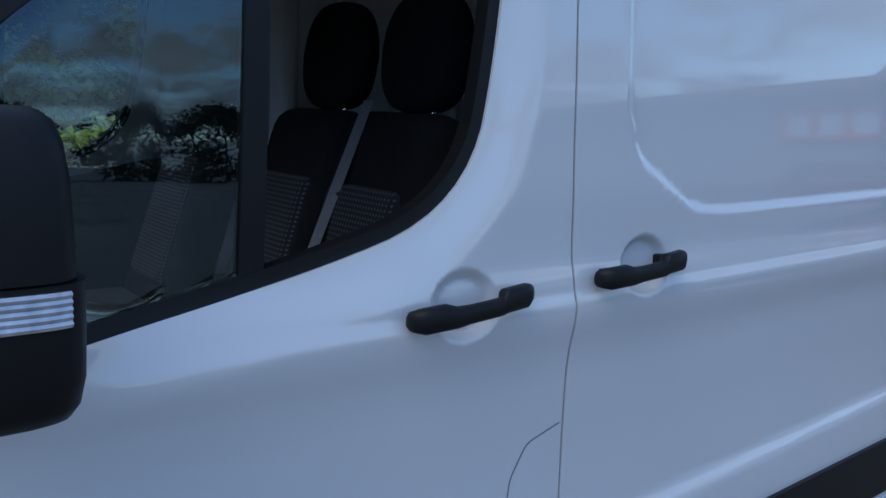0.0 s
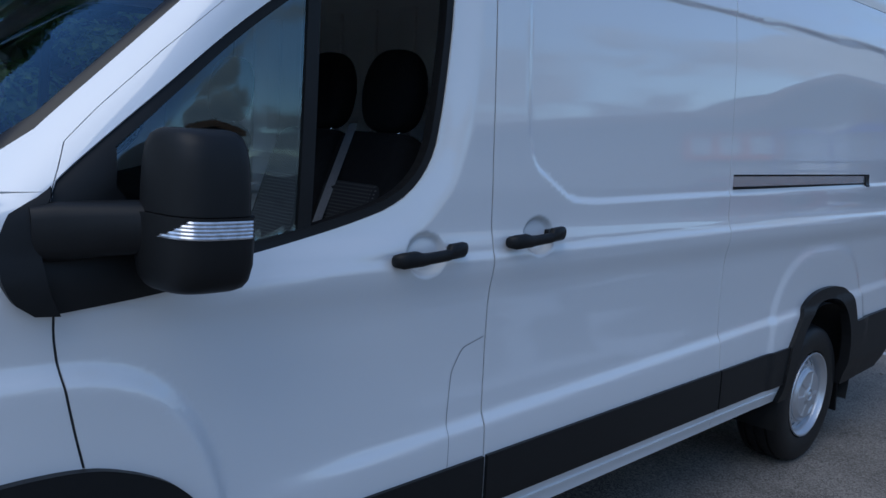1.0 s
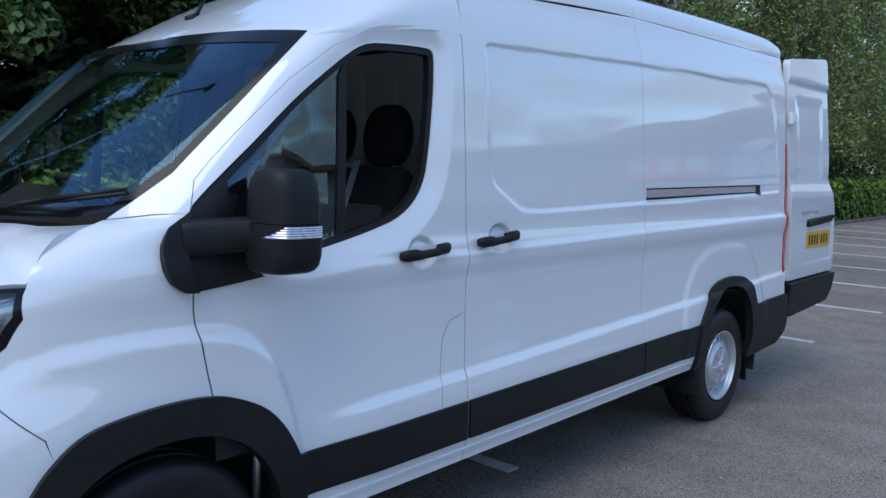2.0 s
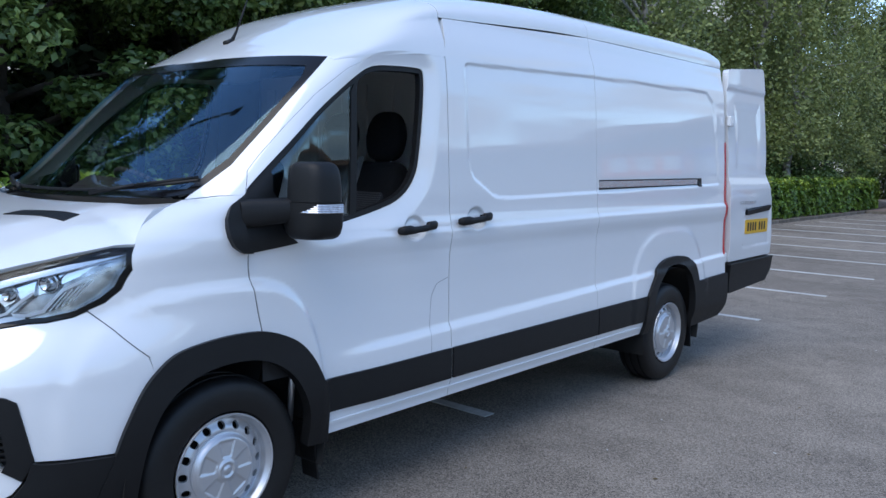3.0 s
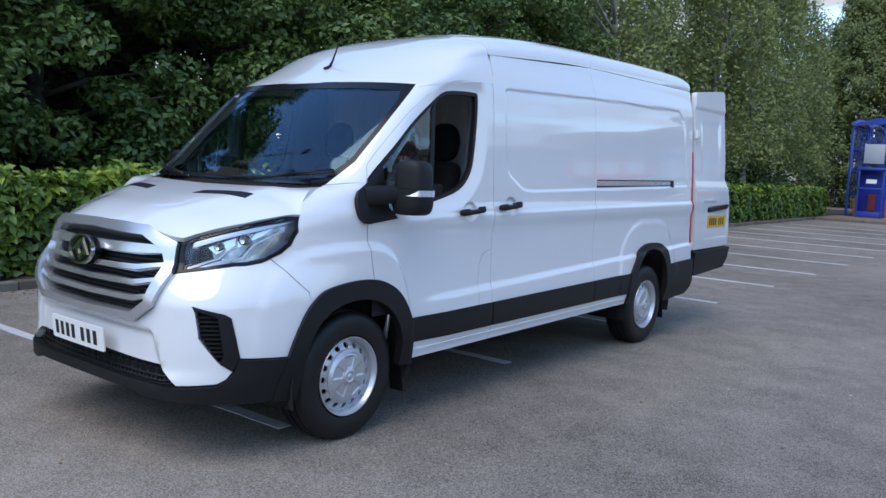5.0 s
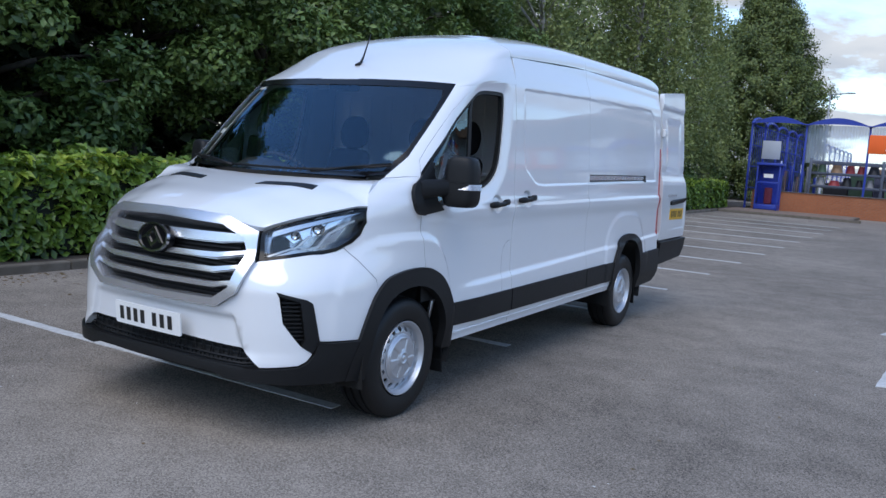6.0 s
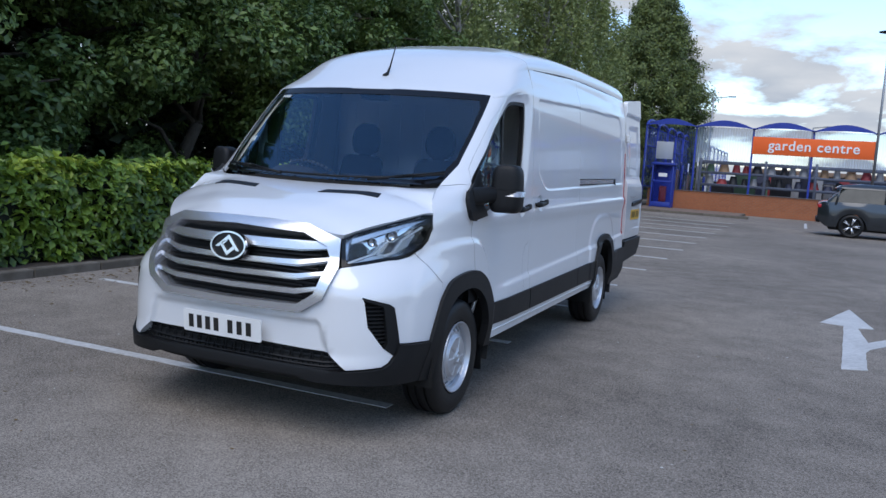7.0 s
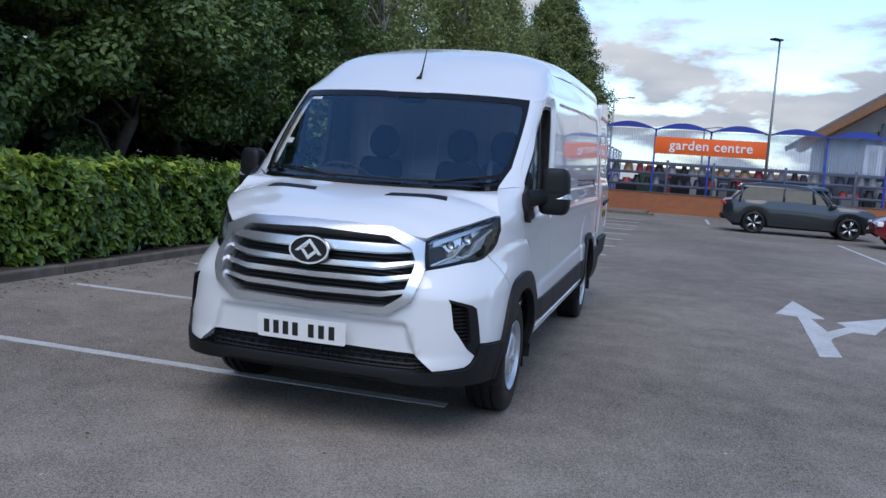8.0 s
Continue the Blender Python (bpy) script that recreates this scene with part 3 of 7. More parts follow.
    for a, b, owner in ((0.46, 1.279, front_door), (1.294, 2.695, sliding_door), (2.706, 3.35, rear_side)):
        part_mesh("side_moulding", sheet(skin, [(a, low(a)), (b, low(b)), (b, top(b)), (a, top(a))], lift=0.012, edge=0.014, step=(0.04, 0.035), mirror=mirror), PLASTIC, owner, "black plastic side moulding")
    # wheel-arch flares
    inner_f = [sy_(*p) for p in flowing([(0.375, 0.36), (0.37, 0.50), (0.335, 0.60), (0.28, 0.68), (0.19, 0.745), (0.08, 0.775), (-0.04, 0.775), (-0.15, 0.75), (-0.24, 0.70), (-0.30, 0.63), (-0.345, 0.53), (-0.37, 0.40), (-0.375, 0.30)], 3)]
    flare = [sy_(-0.52, 0.32), sy_(-0.50, 0.42)] + ARCH_F + [(0.475, 0.5), (0.49, 0.35)] + inner_f
    add("wheel_arch_flare", PLASTIC, "black plastic wheel-arch flare", flare, lift=0.022, edge=0.05, step=(0.03, 0.03))
    inner_r = flowing([(4.09, 0.36), (4.085, 0.5), (4.07, 0.63), (4.02, 0.745), (3.94, 0.815), (3.83, 0.845), (3.72, 0.845), (3.60, 0.81), (3.50, 0.74), (3.44, 0.65), (3.40, 0.52), (3.385, 0.41)], 3)
    flare = [(3.30, 0.41), (3.31, 0.55)] + ARCH_R + [(4.19, 0.69), (4.20, 0.36)] + inner_r
    add("wheel_arch_flare", PLASTIC, "black plastic wheel-arch flare", flare, lift=0.022, edge=0.05, step=(0.03, 0.03))
    corner = [(4.195, 0.36), (4.60, 0.38), (4.69, 0.43), (4.715, 0.52), (4.715, 0.715), (4.17, 0.70)]
    add("rear_corner_trim", PLASTIC, "black plastic rear corner of the bumper", rounded(corner, [0, 0.06, 0.08, 0.02, 0.02, 0]), lift=0.02, edge=0.04, step=(0.06, 0.04))
    # fuel flap: a raised outline cut in the door edge and the sill groove below it
    flap = rounded([(1.284, 0.985), (1.20, 0.962), (1.16, 0.90), (1.143, 0.75), (1.135, 0.60)], [0, 0.04, 0.06, 0, 0])
    thin = flap + [(y + 0.0017, z - 0.0017) for y, z in flap[::-1]]
    part_mesh("flap_joint", sheet(skin, thin, lift=0.0008, edge=0, step=(0.03, 0.03), mirror=mirror), SHUT, front_door, "thin dark joint of the fuel flap")
    part_mesh("sill_bead", sheet(skin, [(0.50, sill(0.5) + 0.042), (3.27, sill(3.27) + 0.042), (3.27, sill(3.27) + 0.056), (0.50, sill(0.5) + 0.056)], lift=0.006, edge=0.008, step=(0.3, 0.02), mirror=mirror), PAINT, van)
    return front_door, sliding_door, rear_side


doors = [side_panels(False), side_panels(True)]

# near-black filler within the panels: painted shade, so joints and arches read as gaps
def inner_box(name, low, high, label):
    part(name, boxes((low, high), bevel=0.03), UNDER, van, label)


inner_box("load_bay_filler", (-0.83, 1.55, 0.95), (0.83, 4.6, 2.12), "near-black filler for the shade inside the load bay")
inner_box("load_floor_filler", (-0.62, 1.30, 0.45), (0.62, 4.6, 0.94), "near-black filler for the shade under the load floor")
inner_box("sill_box", (0.63, 1.30, 0.44), (0.86, 3.25, 0.94), "near-black filler for the shade behind the sill")
inner_box("sill_box", (-0.86, 1.30, 0.44), (-0.63, 3.25, 0.94), "near-black filler for the shade behind the sill")
inner_box("rear_box", (0.63, 4.24, 0.45), (0.86, 4.6, 0.94), "near-black filler for the shade behind the rear corner")
inner_box("rear_box", (-0.86, 4.24, 0.45), (-0.63, 4.6, 0.94), "near-black filler for the shade behind the rear corner")
inner_box("engine_bay_filler", (-0.60, -0.78, 0.34), (0.60, 0.30, 0.98), "near-black filler for the shade behind the grille")
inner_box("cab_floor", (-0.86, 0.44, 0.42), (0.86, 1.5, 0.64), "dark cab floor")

# roofs, bonnet, windscreen
part_mesh("cab_roof", sheet(cab_top, [(-1, 0.462), (1, 0.462), (1, 1.296), (-1, 1.296)], step=(0.04, 0.03), edge=0.02), PAINT, van)
part_mesh("load_roof", sheet(box_top, [(-1, 1.302), (1, 1.302), (1, 2.6985), (-1, 2.6985)], step=(0.05, 0.06), edge=0.02), PAINT, van)
part_mesh("load_roof", sheet(box_top, [(-1, 2.7025), (1, 2.7025), (1, 4.70), (-1, 4.70)], step=(0.05, 0.06), edge=0.02), PAINT, van)
# plain dark panel added to close the rear, which stays unseen
rear_bm = bmesh.new()
box(rear_bm, (-0.90, 4.60, 0.42), (0.90, 4.66, 1.90), 0.01)
box(rear_bm, (-0.76, 4.60, 1.90), (0.76, 4.66, 2.36), 0.01)
part("rear_wall", rear_bm, DARK_TRIM, van, "dark panel added to close the unseen rear")

hood = [(0, -0.908), (0.40, -0.882), (0.53, -0.842), (0.590, -0.806), (0.645, -0.746), (0.705, -0.664), (0.765, -0.577), (0.815, -0.475), (0.855, -0.384), (0.882, -0.323), (0.866, -0.296), (0.846, -0.272), (0.832, -0.215), (0.815, -0.15), (0.80, -0.105), (0.74, -0.155), (0.65, -0.20), (0.5, -0.238), (0.3, -0.264), (0, -0.28)]
part_mesh("bonnet", sheet(lid, hood, both=True, edge=0.03, step=(0.04, 0.03)), PAINT, van)
for s in (-1, 1):
    vent = [(s * 0.22, -0.502), (s * 0.58, -0.432), (s * 0.565, -0.366), (s * 0.24, -0.436)]
    part_mesh("bonnet_vent", sheet(lid, vent if s > 0 else vent[::-1], lift=0.003, edge=0.004, step=(0.05, 0.02)), PLASTIC, van, "black slotted bonnet vent")
cowl = [(0, -0.36), (0.3, -0.345), (0.55, -0.30), (0.84, -0.22), (0.86, 0.0), (0.5, -0.08), (0, -0.15)]
part_mesh("cowl", sheet(lambda x, y: lid(x, y) - np.array((0, 0, 0.03)), cowl, both=True, edge=0.02), PLASTIC, van, "black scuttle panel below the windscreen")

cz = lambda z: (float(BEND(z)) - WRAP, z)
outer_ws = [cz(1.383), fx(0.45, 1.385), fx(0.70, 1.39), fx(0.80, 1.41), fx(0.838, 1.52), fx(0.842, 1.79), fx(0.828, 1.993), fx(0.55, 2.001), fx(0.25, 2.006), cz(2.007)]
inner_ws = [cz(1.408), fx(0.55, 1.411), fx(0.765, 1.425), fx(0.812, 1.55), fx(0.816, 1.79), fx(0.808, 1.90), fx(0.785, 1.948), fx(0.5, 1.958), cz(1.962)]
screen = part_mesh("windscreen", sheet(skin, outer_ws + [cz(2.004 - 0.03 * k) for k in range(1, 21)], both=True, edge=0, lift=-0.004, step=(0.05, 0.03)), WINDSCREEN, van, "raked windscreen reflecting sky and trees")
screen.visible_shadow = False
border = outer_ws + inner_ws[::-1]
part_mesh("screen_border", sheet(skin, border, both=True, edge=0, lift=-0.001, step=(0.05, 0.03)), GLOSSY, screen, "black printed border of the windscreen")

# front bumper and the black skirt below it
bumper = [cz(0.512), fx(0.60, 0.50), fx(0.70, 0.415), fx(0.845, 0.430), fx(0.867, 0.450), fx(0.880, 0.486), fx(0.846, 0.53), fx(0.784, 0.645), fx(0.764, 0.775), fx(0.750, 0.803), fx(0.855, 0.766), fx(0.871, 0.748), fx(0.897, 0.55)]
bumper += ARCH_F[:13] + [sy_(-0.318, 0.846), sy_(-0.415, 0.948), sy_(-0.484, 1.014), sy_(-0.525, 0.997), sy_(-0.60, 0.983), sy_(-0.65, 0.981), fx(0.703, 0.960), fx(0.614, 0.941), fx(0.606, 0.932), fx(0.566, 0.777), fx(0.455, 0.701), cz(0.691)]
front_bumper = part_mesh("front_bumper", sheet(skin, bumper, both=True, edge=0.05, step=(0.03, 0.03)), PAINT, van, "white front bumper")
skirt = [cz(0.366), fx(0.45, 0.366), fx(0.52, 0.345), fx(0.80, 0.335), sy_(-0.50, 0.32), sy_(-0.475, 0.42), sy_(-0.452, 0.53), fx(0.905, 0.542), fx(0.893, 0.55), fx(0.884, 0.486), fx(0.869, 0.444), fx(0.845, 0.422), fx(0.70, 0.407), fx(0.5, 0.412), cz(0.415)]
part_mesh("bumper_skirt", sheet(skin, skirt, both=True, lift=0.018, edge=0.06, step=(0.03, 0.03)), PLASTIC, front_bumper, "black plastic lower bumper lip")
# dark sheet in place of the shade under and behind the lip
part_mesh("under_lip_shade", sheet(skin, [cz(0.27), fx(0.78, 0.28), fx(0.80, 0.40), cz(0.40)], both=True, lift=-0.09, edge=0, step=(0.05, 0.04)), UNDER, front_bumper, "near-black sheet set back below the lip, standing for shade")
seam = [sy_(-0.484, 1.016), sy_(-0.4165, 0.946), sy_(-0.315, 0.844), sy_(-0.3125, 0.8465), sy_(-0.414, 0.9485), sy_(-0.4815, 1.0185)]
for m in (False, True):
    part_mesh("joint_seal", sheet(skin, seam, lift=0.0008, edge=0, step=(0.03, 0.03), mirror=m), SHUT, front_bumper, "dark joint between bumper and wing")
mesh_back = [cz(0.39), fx(0.74, 0.40), fx(0.62, 0.52), cz(0.53)]
part_mesh("lower_intake", sheet(skin, mesh_back, both=True, lift=-0.05, edge=0, step=(0.05, 0.04)), UNDER, front_bumper, "black lower air intake")


# ---- grille, lamps and front details ----
frame_out = [cz(0.694), fx(0.455, 0.704), fx(0.566, 0.780), fx(0.606, 0.935), fx(0.580, 1.083), fx(0.531, 1.102), fx(0.409, 1.145), cz(1.152)]
frame_in = [cz(0.732), fx(0.43, 0.744), fx(0.522, 0.806), fx(0.552, 0.945), fx(0.548, 0.985), fx(0.523, 1.048), fx(0.403, 1.103), cz(1.116)]
grille = part_mesh("grille", sheet(skin, frame_out + frame_in[::-1], both=True, lift=0.030, edge=0.085, step=(0.03, 0.02)), SILVER, van, "broad satin-silver radiator grille")
part_mesh("grille_backing", sheet(skin, [cz(0.72), fx(0.44, 0.73), fx(0.56, 0.87), fx(0.57, 1.06), fx(0.43, 1.13), cz(1.14)], both=True, lift=-0.06, edge=0, step=(0.05, 0.04)), UNDER, grille, "black grille backing")
for z0, zm, z1, thick in ((1.045, 1.047, 1.053, 0.046), (0.950, 0.957, 0.982, 0.026), (0.878, 0.885, 0.911, 0.026), (0.800, 0.808, 0.836, 0.026)):
    h = thick / 2
    bar = [cz(z0 - h), fx(0.40, zm - h), fx(0.548, z1 - h * 0.7), fx(0.548, z1 + h * 0.7), fx(0.40, zm + h), cz(z0 + h)]
    part_mesh("slat", sheet(skin, bar, both=True, lift=0.004, edge=0.035, step=(0.03, 0.01)), SILVER, grille, "satin-silver grille slat")
    under = [cz(z0 - h - 0.006), fx(0.40, zm - h - 0.006), fx(0.548, z1 - h * 0.7 - 0.003), fx(0.548, z1 + h * 0.2), fx(0.40, zm), cz(z0)]
    part_mesh("slat_shade", sheet(skin, under, both=True, lift=-0.014, edge=0.03, step=(0.05, 0.02)), SATIN, grille)
for k in range(17):
    z0 = 0.748 + k * 0.0205
    wide = 0.50 if 0.85 < z0 < 1.05 else 0.43
    part_mesh("mesh_bar", sheet(skin, [cz(z0), fx(wide, z0 + 0.004), fx(wide, z0 + 0.011), cz(z0 + 0.007)], both=True, lift=-0.03, edge=0.012, step=(0.08, 0.02)), PLASTIC, grille, "thin black bar of the grille mesh")


def ellipse(cx, czz, rx, rz, n=36):
    return [(cx + rx * math.cos(2 * math.pi * k / n), czz + rz * math.sin(2 * math.pi * k / n)) for k in range(n)]


def nose_flat(lean=0.0):
    """A flat chart in front of the grille: x across, z up."""
    return lambda x, z: np.stack((x, -1.012 + 0 * x + lean * (z - 1.0), z), -1)


badge = part_mesh("badge", sheet(nose_flat(0.15), ellipse(0, 1.01, 0.114, 0.075), edge=0.05, step=(0.04, 0.04)), GLOSSY, grille, "oval black badge with a chrome rim and diamond")
part_mesh("badge_rim", sheet(nose_flat(0.15), ellipse(0, 1.01, 0.116, 0.077), [ellipse(0, 1.01, 0.106, 0.068)[::-1]], lift=0.008, edge=0.02, step=(0.04, 0.04)), CHROME, badge, "chrome badge rim")
for chevron in ([(-0.082, 1.0), (0.0, 1.068), (0.078, 0.985), (0.056, 0.985), (0.0, 1.044), (-0.060, 1.0)], [(-0.050, 1.012), (0.0, 0.956), (0.050, 0.998), (0.036, 1.010), (0.0, 0.980), (-0.030, 1.012)], [(-0.050, 1.016), (-0.028, 1.016), (-0.008, 1.032), (-0.022, 1.040)]):
    part_mesh("badge_chevron", sheet(nose_flat(0.15), chevron[::-1], lift=0.007, edge=0.01, step=(0.02, 0.02)), CHROME, badge, "chrome chevron")


def plate_on(surface, low, high, mat, parent, bars, label):
    """A number plate on a flat chart, its characters as plain bars."""
    (u0, v0), (u1, v1) = low, high
    body = part_mesh("number_plate", sheet(surface, rounded([low, (u1, v0), high, (u0, v1)], 0.012, 3), lift=0.006, edge=0.008, step=(0.1, 0.06)), mat, parent, label)
    w = (u1 - u0)
    h = v1 - v0
    for a in bars:
        x0 = u0 + w * a
        part_mesh("character_bar", sheet(surface, [(x0, v0 + h * 0.2), (x0 + w * 0.065, v0 + h * 0.2), (x0 + w * 0.065, v0 + h * 0.8), (x0, v0 + h * 0.8)], lift=0.0072, edge=0, step=(0.1, 0.1)), INK, body)
    return body


SEVEN = (0.075, 0.185, 0.295, 0.405, 0.585, 0.70, 0.815)
plate_on(lambda x, z: np.stack((x, -1.0 - 0.10 * (z - 0.57) - 0.018 + 0.06 * (x + 0.02) ** 2, z), -1), (-0.28, 0.512), (0.24, 0.635), PLATE_WHITE, front_bumper, SEVEN, "white front number plate with black characters")
# lower intake mesh
for k in range(6):
    z0 = 0.415 + k * 0.018
    wide = 0.70 - k * 0.016
    part_mesh("intake_bar", sheet(skin, [cz(z0), fx(wide, z0), fx(wide, z0 + 0.006), cz(z0 + 0.006)], both=True, lift=-0.03, edge=0.012, step=(0.08, 0.02)), PLASTIC, front_bumper, "black intake mesh bar")
bm = bmesh.new()
for k in range(44):
    x0 = -0.66 + k * 0.0307
    rod(bm, (x0, -0.935 + 0.10 * x0 * x0, 0.41), (x0 + (0.018 if k % 2 else -0.018), -0.93 + 0.10 * x0 * x0, 0.515), 0.003, sides=5)
part("intake_mesh", bm, PLASTIC, front_bumper, "black diamond mesh of the intake")["kind"] = "stuff"


GUIDE = material("light_guide", (0.82, 0.84, 0.87), 0.12, coat=1.0, vary=0.3, grain=30, second=(0.66, 0.68, 0.72))


def headlight(s):
    """Wrap-round lamp: black housing, chrome reflectors, projector, light guide, clear lens."""
    m = s < 0
    top = [fx(0.586, 1.088), fx(0.645, 1.128), fx(0.765, 1.184), fx(0.855, 1.228), sy_(-0.323, 1.229)]
    low = [sy_(-0.338, 1.15), sy_(-0.378, 1.085), sy_(-0.429, 1.044), sy_(-0.52, 1.003), sy_(-0.60, 0.988), sy_(-0.65, 0.986), fx(0.703, 0.965), fx(0.614, 0.946)]
    outline = [low[-1]] + low[-2::-1] + top[::-1]
    lamp = part_mesh("headlight", sheet(skin, outline, lift=-0.075, edge=0, step=(0.03, 0.03), mirror=m), LAMP_GREY, van, "clear swept-back headlight in a black housing")
    hole = [fx(0.628, 0.962), fx(0.705, 0.980), sy_(-0.65, 1.000), sy_(-0.60, 1.003), sy_(-0.52, 1.02), sy_(-0.445, 1.058), sy_(-0.396, 1.098), sy_(-0.358, 1.16), sy_(-0.343, 1.218), fx(0.851, 1.221), fx(0.765, 1.178), fx(0.646, 1.122), fx(0.602, 1.088)]
    part_mesh("lamp_rim", sheet(skin, outline, [hole[::-1]], lift=-0.001, edge=0.07, step=(0.03, 0.03), mirror=m), GLOSSY, lamp, "gloss black lamp surround")
    part_mesh("lens", sheet(skin, hole, lift=-0.004, edge=0, step=(0.03, 0.03), mirror=m), LENS, lamp, "clear headlight lens")
    # pieces of the inside, laid out along the lamp (0 inner to 1 outer end) and up it (0 to 1)
    u0, u1 = at_x(0.612, 1.02), at_y(-0.338, 1.18)
    tops, lows = sorted(top), sorted(low)
    tu, tz = np.array(tops).T
    lu, lz = np.array(lows).T

    def spot(along, up):
        u = u0 + (u1 - u0) * along
        z0, z1 = float(np.interp(u, lu, lz)), float(np.interp(u, tu, tz))
        return (u, z0 + (z1 - z0) * up)

    def piece(name, outline, mat, label, lift, edge=0.015):
        return part_mesh(name, sheet(skin, [spot(*q) for q in outline], lift=lift, edge=edge, step=(0.02, 0.015), mirror=m), mat, lamp, label)

    def strip(line, thick):
        return line + [(x - 0.3 * thick, y + thick) for x, y in line[::-1]]

    piece("brow_reflector", [(0.05, 0.70), (0.35, 0.74), (0.62, 0.78), (0.84, 0.84), (0.92, 0.90), (0.60, 0.90), (0.30, 0.89), (0.05, 0.88)], SILVER, "bright silver reflector along the top", -0.025)
    piece("dark_pocket", [(0.05, 0.16), (0.28, 0.22), (0.24, 0.56), (0.16, 0.66), (0.05, 0.68)], GLOSSY, "black recess at the inner end", -0.05)
    for q in ([(0.20, 0.62), (0.30, 0.36), (0.36, 0.42), (0.31, 0.68)], [(0.33, 0.68), (0.40, 0.40), (0.47, 0.46), (0.45, 0.72)], [(0.47, 0.73), (0.50, 0.44), (0.58, 0.50), (0.60, 0.76)], [(0.62, 0.77), (0.60, 0.55), (0.72, 0.62), (0.78, 0.80)]):
        piece("reflector_facet", q, CHROME, "chrome reflector facet", -0.045 - 0.02 * q[0][0], 0.02)
    piece("lower_tray", [(0.05, 0.07), (0.34, 0.07), (0.46, 0.06), (0.44, 0.14), (0.32, 0.17), (0.05, 0.12)], SATIN, "silver lower tray", -0.03)
    piece("light_guide", strip([(0.05, 0.12), (0.34, 0.20), (0.42, 0.36), (0.48, 0.46)], 0.045), GUIDE, "clear white daytime-light guide", -0.02)
    piece("light_guide", strip([(0.38, 0.16), (0.47, 0.10), (0.57, 0.14), (0.66, 0.42), (0.90, 0.62)], 0.055), GUIDE, "clear white daytime-light guide", -0.02)
    for k in range(5):
        piece("guide_rib", strip([(0.60 + 0.035 * k, 0.14 + 0.02 * k), (0.68 + 0.035 * k, 0.40 + 0.02 * k)], 0.02), GUIDE, "thin clear rib of the outer lamp", -0.024)
    for along, up, r in ((0.30, 0.52, 0.030), (0.52, 0.58, 0.036)):
        c = skin(*spot(along, up))
        bm = lathe([(0.0, 0.0), (0.012, r * 0.55), (0.004, r * 0.8), (-0.006, r * 0.9), (-0.004, r), (-0.05, r * 1.02), (-0.05, 0)], 24)
        bm.transform(Matrix.Translation((s * (c[0] - 0.035), c[1] + 0.035, c[2])) @ Matrix.Rotation(radians(-90 + s * 38), 4, "Z"))
        part("projector", bm, CHROME, lamp, "round chrome projector lamp")
    return lamp


for s in (1, -1):
    headlight(s)
    # corner vents of the bumper
    m = s < 0
    vent = [fx(0.846, 0.525), fx(0.893, 0.555), fx(0.869, 0.745), fx(0.853, 0.763), fx(0.753, 0.80), fx(0.766, 0.775), fx(0.786, 0.645)]
    corner = part_mesh("corner_vent", sheet(skin, vent, lift=-0.05, edge=0, step=(0.03, 0.03), mirror=m), UNDER, front_bumper, "black slotted corner vent")
    rimmed = [fx(0.880, 0.49), fx(0.896, 0.55), fx(0.871, 0.747), fx(0.855, 0.765), fx(0.751, 0.802), fx(0.764, 0.784), fx(0.830, 0.757), fx(0.838, 0.748), fx(0.860, 0.56), fx(0.850, 0.527)]
    part_mesh("vent_surround", sheet(skin, rimmed, lift=0.006, edge=0.06, step=(0.03, 0.03), mirror=m), PLASTIC, corner, "black vent surround")
    for k in range(11):
        z0 = 0.535 + k * 0.021
        x0 = float(np.interp(z0, (0.53, 0.645, 0.775), (0.848, 0.788, 0.768)))
        x1 = float(np.interp(z0, (0.52, 0.56, 0.745, 0.78), (0.85, 0.86, 0.838, 0.77)))
        if x1 - x0 > 0.01:
            part_mesh("vent_slat", sheet(skin, [fx(x0, z0), fx(x1, z0), fx(x1, z0 + 0.008), fx(x0, z0 + 0.008)], lift=-0.016, edge=0.02, step=(0.05, 0.03), mirror=m), PLASTIC, corner, "thin black vent slat")


def loft_y(sections, n=14, power=2.6):
    """A body along y through oval sections: rows are (y, x, z, half width, half height)."""
    bm = bmesh.new()
    rings = []
    for y, x, z, hw, hh in sections:
        ring = []
        for k in range(n):
            a = 2 * math.pi * k / n
            c, s = math.cos(a), math.sin(a)
            ring.append(bm.verts.new((x + hw * math.copysign(abs(c) ** (2 / power), c), y, z + hh * math.copysign(abs(s) ** (2 / power), s))))
        rings.append(ring)
    for r0, r1 in zip(rings, rings[1:]):
        for k in range(n):
            bm.faces.new((r0[k], r0[(k + 1) % n], r1[(k + 1) % n], r1[k]))
    bm.faces.new(rings[0][::-1])
    bm.faces.new(rings[-1])
    bmesh.ops.recalc_face_normals(bm, faces=bm.faces)
    smooth_faces(bm, 50)
    return bm


def mirrored(bm):
    bmesh.ops.scale(bm, vec=(-1, 1, 1), verts=bm.verts)
    bmesh.ops.reverse_faces(bm, faces=bm.faces)
    return bm


